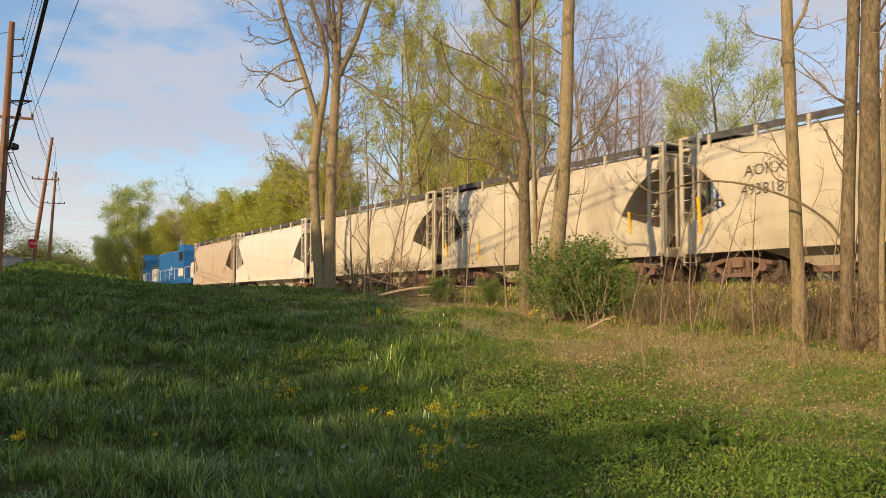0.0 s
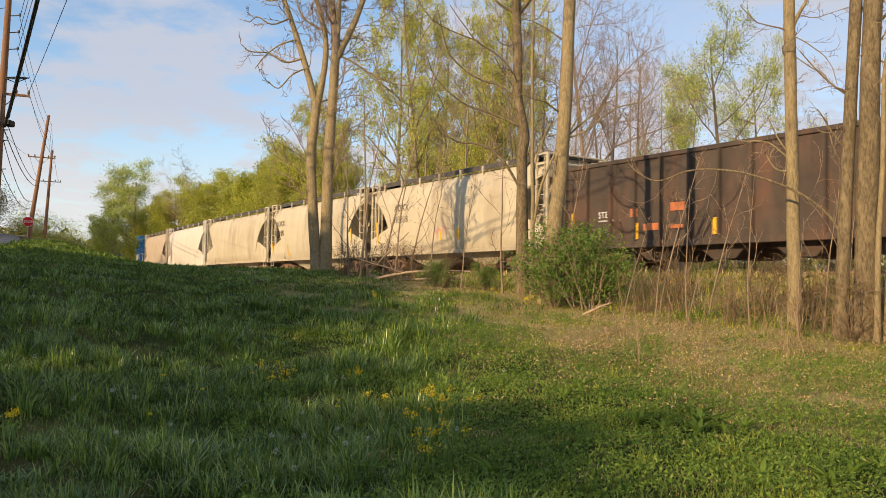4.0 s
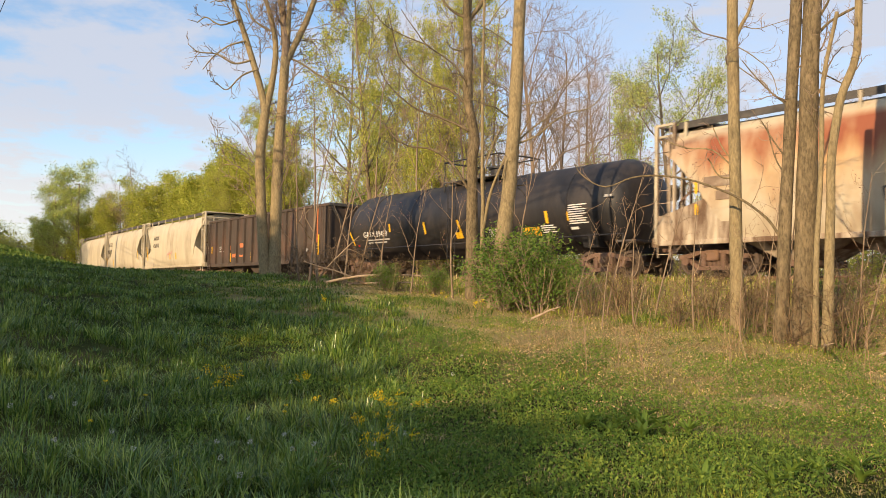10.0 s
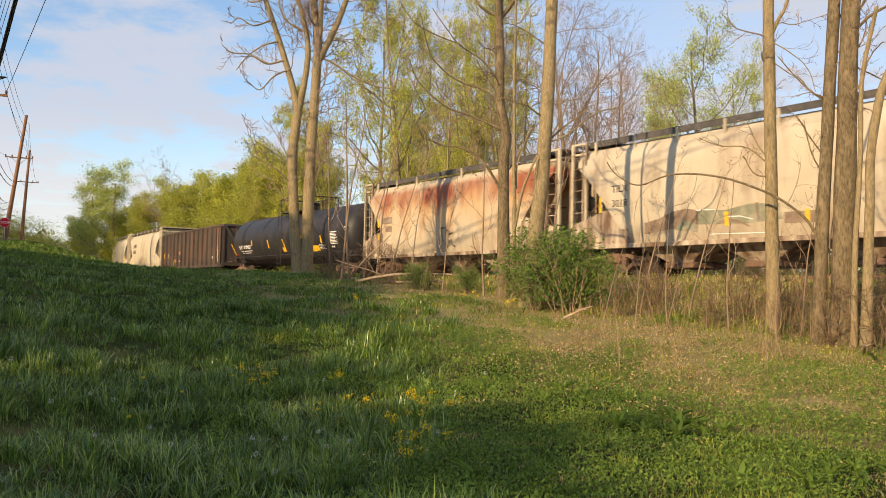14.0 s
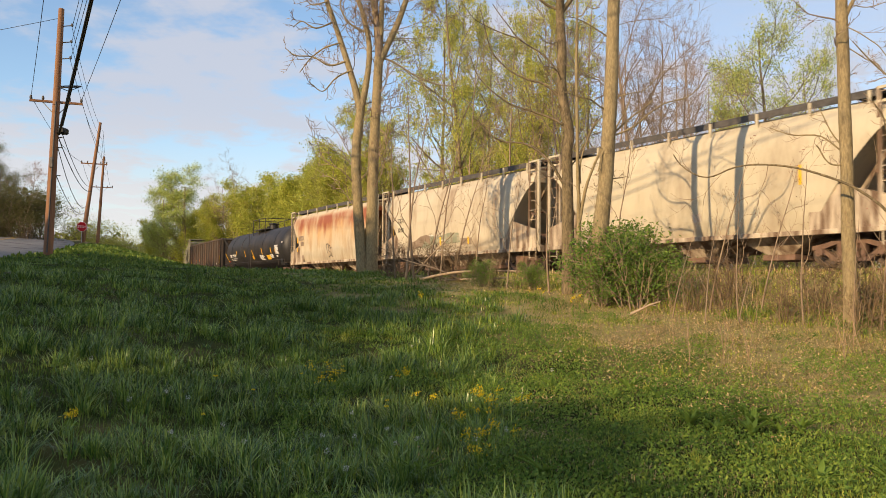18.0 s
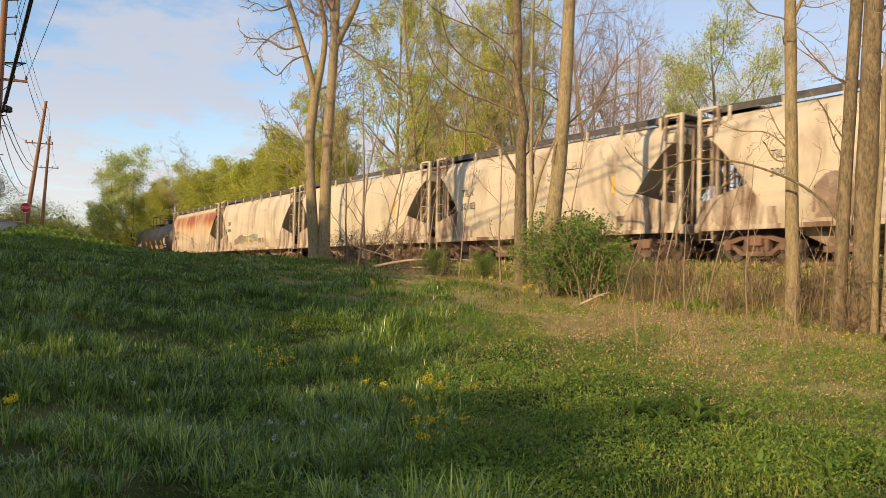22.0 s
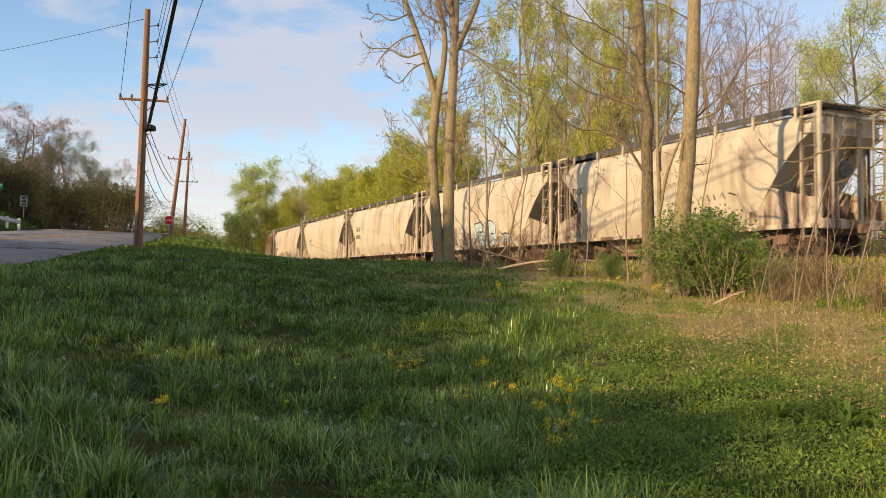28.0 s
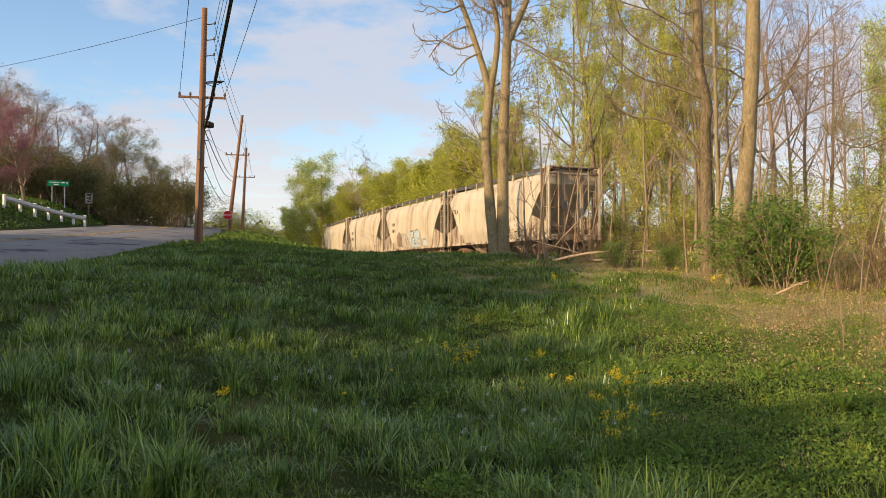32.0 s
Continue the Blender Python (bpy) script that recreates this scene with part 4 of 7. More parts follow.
def open_hopper(length, label):
    car = thing("open_hopper_car", label, "freight car", "cars of the freight train")
    half = length / 2
    z0, z1 = 1.0, 3.62
    for s in (-1, 1):
        part("side_wall", Geo().box(-half + 0.62, half - 0.62, s * 1.45 - 0.03, s * 1.45 + 0.03, z0, z1), BROWN_STEEL, car)
        part("top_chord", Geo().box(-half + 0.55, half - 0.55, s * 1.45 - 0.09, s * 1.45 + 0.09, z1, z1 + 0.14, 0.015), BROWN_STEEL, car)
        part("side_sill", Geo().box(-half + 0.5, half - 0.5, s * 1.47 - 0.1, s * 1.47 + 0.1, z0 - 0.2, z0, 0.015), BROWN_STEEL, car)
        n = 15
        for i in range(n):
            x = -half + 0.75 + (length - 1.5) * i / (n - 1)
            w = 0.11 if i in (2, n - 3) else 0.065
            part("rib", Geo().slab([(x - w, s * 1.47), (x + w, s * 1.47), (x + w * 0.6, s * 1.60), (x - w * 0.6, s * 1.60)], 2, z0 - 0.05, z1), BROWN_STEEL, car)
        for i, (x, w) in enumerate(((half - 2.9, 0.30), (-half + 1.85, 0.16))):
            part("patch_panel", Geo().box(x - w, x + w, s * 1.485 - 0.012, s * 1.485 + 0.012, z0 + 0.75 * i + 0.1, z1 - 0.06), ORANGE if i == 1 else BROWN_STEEL, car, "rust-orange side panel" if i == 1 else "")
    for e in (-1, 1):
        xa = e * (half - 0.62)
        xb = e * (half - 2.4)
        part("end_slope", Geo().slab([(xa - e * 0.06, 3.2), (xb, 1.2), (xb, 1.12), (xa - e * 0.06, 3.1)], 1, -1.42, 1.42), BROWN_STEEL, car)
        part("end_wall", Geo().box(min(xa, xa - e * 0.05), max(xa, xa - e * 0.05), -1.48, 1.48, 1.0, z1 + 0.1), BROWN_STEEL, car)
        part("end_cap", Geo().box(min(xa, xa + e * 0.1), max(xa, xa + e * 0.1), -1.52, 1.52, z1, z1 + 0.16, 0.02), GRATING, car)
        part("end_brace", Geo().slab([(1.38, z1), (1.22, z1), (-0.55, 1.05), (-0.35, 1.05)], 0, min(xa + e * 0.01, xa + e * 0.07), max(xa + e * 0.01, xa + e * 0.07)), GRATING, car)
        part("end_sill", Geo().box(min(e * (half - 0.5), e * (half - 0.7)), max(e * (half - 0.5), e * (half - 0.7)), -1.5, 1.5, 0.9, 1.15), BROWN_STEEL, car)
        for y in (-1.4, -0.5, 0.5, 1.4):
            part("end_post", Geo().box(xa - 0.06, xa + 0.06, y - 0.05, y + 0.05, 1.1, z1), BROWN_STEEL, car)
        g = Geo()
        ladder(g, e * (half - 0.9), 1.62, 0.6, z1, 0.22)
        part("side_ladder", g, BROWN_STEEL, car)
        truck(car, e * (half - 2.2))
    part("load", Geo().box(-half + 0.8, half - 0.8, -1.4, 1.4, 1.2, 2.6), BROWN_STEEL, car)
    for cx in (-half * 0.45, -half * 0.15, half * 0.15, half * 0.45):
        part("chute", Geo().loft([[(cx - 1.2, -1.3, 1.05), (cx + 1.2, -1.3, 1.05), (cx + 1.2, 1.3, 1.05), (cx - 1.2, 1.3, 1.05)],
                                  [(cx - 0.4, -1.1, 0.4), (cx + 0.4, -1.1, 0.4), (cx + 0.4, 1.1, 0.4), (cx - 0.4, 1.1, 0.4)]]), BROWN_STEEL, car)
    part("centre_sill", Geo().box(-half + 0.45, half - 0.45, -0.25, 0.25, 0.72, 1.0, 0.02), UNDER, car)
    couplers(car, half)
    prof = [(1.50, 1.0), (1.50, 4.0)]
    add_marks(car, [("STEX", 6.11, 1.85, 0.30, LETTER_WHITE), ("patch", 4.64, 1.8, 0.28, ORANGE, 0.3), ("patch", 4.06, 1.34, 0.22, ORANGE, 0.7), ("patch", 2.95, 1.9, 0.26, ORANGE, 0.55), ("patch", 2.95, 1.35, 0.12, ORANGE, 0.5),
                    ("patch", 7.45, 1.68, 0.42, YELLOW, 0.12), ("patch", 4.42, 1.07, 0.54, YELLOW, 0.13), ("patch", 1.35, 1.1, 0.5, YELLOW, 0.13),
                    ("patch", -half + 1.6, 1.18, 1.05, YELLOW, 0.10), ("patch", -half + 2.2, 1.42, 0.02, LETTER_DIM, 0.5), ("patch", -half + 2.2, 1.52, 0.02, LETTER_DIM, 0.5), ("patch", -half + 2.2, 1.66, 0.02, LETTER_DIM, 0.5),
                    ("patch", -half + 2.9, 1.42, 0.16, LETTER_DIM, 0.25), ("patch", 6.1, 1.72, 0.05, LETTER_DIM, 0.7)], prof)
    TRAIN.append(car)
    return car


def locomotive(length, label, nose=1):
    car = thing("diesel_locomotive", label, "locomotive", "locomotives of the freight train")
    half = length / 2
    part("underframe", Geo().box(-half + 0.4, half - 0.4, -1.5, 1.5, 1.15, 1.55, 0.03), LOCO_BLUE, car)
    part("fuel_tank", Geo().box(-2.6, 2.6, -1.25, 1.25, 0.45, 1.15, 0.12), UNDER, car)
    part("long_hood", Geo().box(-half + 1.3, half - 5.2, -0.95, 0.95, 1.55, 4.35, 0.14), LOCO_BLUE, car)
    cab = part("cab", Geo().slab([(half - 5.2, 1.55), (half - 2.9, 1.55), (half - 2.9, 4.0), (half - 3.3, 4.55), (half - 5.2, 4.6)], 1, -1.5, 1.5), LOCO_BLUE, car, "blue cab with white panels")
    for s in (-1, 1):
        part("window", Geo().box(half - 4.9, half - 4.2, s * 1.5 - 0.02, s * 1.5 + 0.02, 3.2, 3.95), GLASS, cab)
        part("window", Geo().box(half - 4.0, half - 3.3, s * 1.5 - 0.02, s * 1.5 + 0.02, 3.2, 3.95), GLASS, cab)
        part("number_panel", Geo().box(half - 5.0, half - 3.2, s * 1.5 - 0.015, s * 1.5 + 0.015, 1.8, 2.5), WHITE_PAINT, cab)
        part("lettering", Geo().box(-2.2, -0.3, s * 0.95 - 0.012, s * 0.95 + 0.012, 2.5, 2.9).box(-2.2, -0.8, s * 0.95 - 0.012, s * 0.95 + 0.012, 2.1, 2.3), LETTER_WHITE, car, "white painted bars")
        g = Geo()
        for i in range(9):
            x = -half + 0.7 + (length - 1.4) * i / 8
            g.tube([(x, s * 1.45, 1.55), (x, s * 1.45, 2.55)], 0.022, 5)
        g.tube([(-half + 0.7, s * 1.45, 2.55), (half - 0.7, s * 1.45, 2.55)], 0.022, 5)
        part("handrail", g, WHITE_PAINT, car, "white handrail")
        for i in range(7):
            x = -half + 2.0 + i * 1.5
            part("hood_door", Geo().box(x - 0.6, x + 0.6, s * 0.95 - 0.03, s * 0.95 + 0.03, 1.7, 3.7, 0.01), LOCO_BLUE, car)
    part("short_hood", Geo().box(half - 2.9, half - 1.1, -0.95, 0.95, 1.55, 3.0, 0.15), WHITE_PAINT, car, "white nose")
    part("end_panel", Geo().box(-half + 1.22, -half + 1.3, -0.8, 0.8, 2.0, 4.1, 0.02), WHITE_PAINT, car)
    for x in (-half + 3.0, -half + 4.6):
        part("radiator_fan", Geo().tube([(x, 0, 4.33), (x, 0, 4.55)], 0.6, 16), GRATING, car)
    part("exhaust", Geo().box(-0.2, 0.5, -0.4, 0.4, 4.33, 4.6, 0.04), UNDER, car)
    for e in (-1, 1):
        part("pilot", Geo().box(min(e * (half - 0.4), e * (half - 0.55)), max(e * (half - 0.4), e * (half - 0.55)), -1.4, 1.4, 0.3, 1.5), LOCO_BLUE, car)
        truck(car, e * (half - 3.4), 2.6)
    for child in car.children:
        if not child.name.startswith("truck"):
            child.matrix_basis = Matrix.Rotation(math.pi, 4, "Z")
    couplers(car, half)
    TRAIN.append(car)
    return car


def consist():
    """Every car with the place along the track, at the start, of its leading and trailing ends."""
    cars = []

    def at(front, back, maker, *a, **k):
        ob = maker(front - back - 0.02, *a, **k)
        cars.append((ob, (front + back) / 2))
        return ob
    for i, u in enumerate((70.2, 88.0, 105.8, 123.6)):
        at(u + 17.8, u, locomotive, "blue diesel locomotive with white trim pulling the freight train")
    D = LETTER_DARK
    at(70.1, 58.4, covered_hopper, TAN, "short tan covered hopper car with dirty panels", eave=4.2)
    at(58.4, 45.2, covered_hopper, WHITE_PAINT, "off-white covered hopper car with three chutes", eave=4.22, bays=3)
    at(45.2, 31.1, covered_hopper, CREAM, "cream covered hopper car, lightly dirtied", eave=4.25, arch=True)
    at(31.1, 17.7, covered_hopper, CREAM, "cream covered hopper car with dark reporting marks", eave=4.28, arch=True,
       marks=[("AOKX", 5.5, 3.05, 0.5, D), ("493188", 5.65, 2.45, 0.5, D), ("patch", 6.0, 1.2, 0.9, YELLOW, 0.1), ("patch", -4.9, 1.7, 0.7, YELLOW, 0.1), ("patch", 3.6, 1.2, 0.7, YELLOW, 0.1)])
    at(17.7, 3.6, covered_hopper, CREAM, "cream covered hopper car with dark reporting marks and a pink scrawl", eave=4.28, arch=True,
       marks=[("AOKX", 4.35, 3.0, 0.46, D), ("493818", 4.45, 2.45, 0.46, D), ("patch", 6.0, 1.5, 1.1, YELLOW, 0.12), ("patch", 0.4, 1.5, 0.4, YELLOW, 0.12)])
    at(3.6, -13.4, open_hopper, "long brown-black ribbed open hopper car with rust streaks")
    at(-13.4, -32.5, tank_car, "black tank car with white lettering and yellow markings")
    at(-32.5, -47.1, covered_hopper, RUSTED, "cream covered hopper car with rust running down its sides", eave=4.33, bays=3, steel=GRIMY,
       marks=[("patch", 5.2, 2.5, 0.30, SPRAY_BROWN, 0.95), ("patch", 4.8, 2.12, 0.26, SPRAY_BROWN, 0.55), ("patch", 5.5, 2.35, 0.35, YELLOW, 0.1), ("patch", 5.5, 1.75, 0.3, YELLOW, 0.1)])
    at(-47.1, -61.8, covered_hopper, CREAM_AGED, "weathered cream covered hopper car with grey scrawl low on its side", eave=4.35, bays=3, steel=GRIMY,
       marks=[("TILX", 5.05, 2.72, 0.34, D), ("3018", 5.05, 2.25, 0.34, D), ("patch", 0.71, 1.40, 0.41, YELLOW, 0.13), ("patch", -1.77, 1.39, 0.33, YELLOW, 0.12), ("patch", 5.6, 2.1, 0.5, YELLOW, 0.1)])
    at(-61.8, -76.7, covered_hopper, CREAM, "clean cream covered hopper car with small dark reporting marks", eave=4.37, bays=3, steel=GRIMY,
       marks=[("TILX", 4.15, 2.5, 0.34, D), ("patch", 4.1, 2.1, 0.2, STEEL_GREY, 0.75), ("patch", -4.2, 2.3, 0.55, YELLOW, 0.1), ("patch", -0.3, 1.5, 0.25, STEEL_GREY, 0.4)])
    at(-76.7, -91.0, covered_hopper, CREAM_AGED, "cream covered hopper car with streaked end bays", eave=4.37, bays=3, steel=GRIMY,
       marks=[("TILX", 4.75, 2.75, 0.42, D), ("30103", 4.8, 2.2, 0.42, D), ("patch", -4.0, 2.3, 0.55, YELLOW, 0.1), ("patch", -0.6, 1.5, 0.25, STEEL_GREY, 0.4)])
    at(-91.0, -106.0, covered_hopper, CREAM_AGED, "cream covered hopper car with a wide blue-grey spray-painted scrawl", eave=4.37, bays=3, steel=GRIMY,
       marks=[("TILX", 4.67, 2.82, 0.34, D), ("300", 4.67, 2.32, 0.34, D), ("patch", 3.95, 2.32, 0.26, LETTER_DARK, 0.12)])
    at(-106.0, -120.4, covered_hopper, CREAM_AGED, "cream hopper car with rusty frames at the train's end", eave=4.37, bays=3, steel=GRIMY,
       marks=[("TILX", 5.7, 2.9, 0.4, D), ("30", 5.7, 2.35, 0.4, D), ("patch", 4.7, 2.3, 0.6, YELLOW, 0.1)])
    return cars


CONSIST = consist()
graffiti([c for c, _ in CONSIST])
SPEED = 4.905


# ---------------------------------------------------------------- trees
def flat_mesh(name, verts, size, mat, smoothed=False):
    """A mesh of loose polygons of equal size from an array of their corners in order."""
    v = np.asarray(verts, dtype=np.float32).reshape(-1, 3)
    n = len(v) // size
    me = bpy.data.meshes.new(name)
    me.vertices.add(n * size)
    me.vertices.foreach_set("co", v[:n * size].ravel())
    me.loops.add(n * size)
    me.loops.foreach_set("vertex_index", np.arange(n * size, dtype=np.int32))
    me.polygons.add(n)
    me.polygons.foreach_set("loop_start", np.arange(0, n * size, size, dtype=np.int32))
    me.materials.append(mat)
    me.update(calc_edges=True)
    return me


def leaf_cloud(name, tips, per_tip, size, reach, mat, seed, droop=0.0):
    """Small folded-diamond leaves scattered round the tips of the twigs."""
    rs = np.random.RandomState(seed)
    c = np.repeat(np.asarray(tips, dtype=np.float32), per_tip, axis=0)
    c = c + rs.normal(0, reach, c.shape).astype(np.float32)
    n = len(c)
    a = rs.normal(0, 1, (n, 3))
    a[:, 2] -= droop
    a /= np.linalg.norm(a, axis=1)[:, None]
    b = np.cross(a, rs.normal(0, 1, (n, 3)))
    b /= np.linalg.norm(b, axis=1)[:, None]
    s = size * rs.uniform(0.6, 1.3, (n, 1))
    v = np.stack([c - a * s, c + b * s * 0.42, c + a * s, c - b * s * 0.42], 1)
    return flat_mesh(name, v, 4, mat)


def limb(g, rng, p, d, length, r, taper, segs, sides, wob, lift):
    pts, radii = [p.copy()], [r]
    d = d.normalized()
    for i in range(segs):
        d = (d + Vector((rng.gauss(0, wob), rng.gauss(0, wob), rng.gauss(0, wob) + lift))).normalized()
        p = p + d * (length / segs)
        pts.append(p.copy())
        radii.append(r * (1 - (1 - taper) * (i + 1) / segs))
    g.tube(pts, radii, sides, cap=False)
    return pts, radii


def aside(rng, d, angle):
    ax = d.cross(Vector((rng.gauss(0, 1), rng.gauss(0, 1), rng.gauss(0, 1)))).normalized()
    return Matrix.Rotation(angle, 3, ax) @ d


def sprout(g, rng, pts, radii, plan, level, tips, first=0.25, lift=0.10, least=0.006):
    """Side shoots along a limb; plan: for each level (count, length factor, angle, sides)."""
    if level >= len(plan):
        tips += [tuple(p) for p in pts[len(pts) // 2:]]
        return
    count, factor, angle, sides = plan[level]
    total = sum((b - a).length for a, b in zip(pts, pts[1:]))
    for k in range(count):
        f = first + (1 - first) * (k + rng.random()) / count
        i = min(int(f * (len(pts) - 1)), len(pts) - 2)
        t = f * (len(pts) - 1) - i
        p = pts[i].lerp(pts[i + 1], t)
        r = (radii[i] * (1 - t) + radii[i + 1] * t) * rng.uniform(0.38, 0.62)
        d = aside(rng, (pts[i + 1] - pts[i]).normalized(), angle * rng.uniform(0.6, 1.3))
        last = level == len(plan) - 1
        q, rr = limb(g, rng, p, d, total * factor * rng.uniform(0.6, 1.25) * (1.15 - 0.5 * f), max(r, least), 0.35, 2 if last and least > 0.01 else 3 if last else 5, sides, 0.16 if least > 0.01 else 0.25, lift)
        sprout(g, rng, q, rr, plan, level + 1, tips, 0.2, lift, least)


def far_tree(seed, height, radius, plan, first, bark, leaf, per_tip, size, reach, label, category="tree", lift=0.10, lean=0.02, name="tree", trunks=1):
    """A whole tree that stands at the origin: trunk with limbs in one mesh, twigs' leaves in another."""
    rng = random.Random(seed)
    ob = thing(name, label, category)
    g, tips = Geo(), []
    for k in range(trunks):
        d = Vector((rng.gauss(0, lean + 0.12 * (trunks > 1)), rng.gauss(0, lean + 0.12 * (trunks > 1)), 1))
        pts, radii = limb(g, rng, Vector((rng.gauss(0, 0.12) * (trunks > 1), rng.gauss(0, 0.12) * (trunks > 1), -0.3)), d, height * rng.uniform(0.85, 1.05), radius, 0.18, 9, 7, 0.045, 0.03)
        sprout(g, rng, pts, radii, plan, 0, tips, first, lift, 0.011 if height > 6 else 0.006)
    part("trunk", g, bark, ob, smooth=60)
    if leaf and per_tip:
        part("crown", leaf_cloud("leaves", tips, per_tip, size, reach, leaf, seed), leaf, ob)
    return ob


def leaf_material(name, dark, light):
    return material(name, dark, light, 0.6, 0.6, bump=0.0, island=0.35, through_light=0.38, spec=0.2)


LEAF_SPRING = leaf_material("yellow_green_spring_leaves", (0.38, 0.40, 0.070), (0.52, 0.53, 0.11))
LEAF_GREEN = leaf_material("fresh_green_leaves", (0.16, 0.24, 0.045), (0.28, 0.36, 0.075))
LEAF_BUD = leaf_material("reddish_buds", (0.22, 0.12, 0.085), (0.34, 0.21, 0.14))
LEAF_DARK = leaf_material("dark_evergreen_leaves", (0.055, 0.085, 0.018), (0.11, 0.145, 0.035))
LEAF_BUSH = leaf_material("honeysuckle_leaves", (0.11, 0.20, 0.035), (0.20, 0.31, 0.06))
LEAF_MASS = leaf_material("full_yellow_green_leaves", (0.35, 0.38, 0.055), (0.50, 0.52, 0.09))
# tone lowered to put the roadside shade into the leaf colour
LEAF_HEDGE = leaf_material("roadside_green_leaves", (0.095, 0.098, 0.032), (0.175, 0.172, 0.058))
LEAF_OLIVE = leaf_material("olive_new_leaves", (0.16, 0.17, 0.04), (0.25, 0.24, 0.065))
LEAF_LIGHT = leaf_material("pale_new_green_leaves", (0.38, 0.45, 0.11), (0.52, 0.58, 0.17))
LEAF_PINK = leaf_material("redbud_blossom", (0.30, 0.12, 0.15), (0.40, 0.20, 0.22))

FULL = [(15, 0.38, 0.85, 4), (8, 0.44, 0.8, 3), (6, 0.42, 0.75, 3)]
SPARSE = [(13, 0.40, 0.95, 4), (9, 0.46, 0.85, 3), (7, 0.46, 0.8, 3)]
SHRUB = [(8, 0.55, 0.7, 3), (7, 0.45, 0.8, 3)]


def set_tree(ob, az, dist, turn, scale=1.0, wide=1.0):
    x, y = dist * math.sin(radians(az)), dist * math.cos(radians(az))
    return Matrix.Translation((x, y, ground_z(x, y))) @ Matrix.Rotation(radians(turn), 4, "Z") @ Matrix.Diagonal((scale * wide, scale * wide, scale, 1))


def plant(protos, rows, group):
    used = set()
    for kind, az, dist, height, wide in rows:
        ob, h = protos[kind]
        m = set_tree(ob, az, dist, (az * 73 + dist * 31) % 360, height / h, wide)
        if kind in used:
            o = copy_thing(ob, m)
        else:
            used.add(kind)
            ob.matrix_basis = m
            o = ob
        tagged(o, group=group)


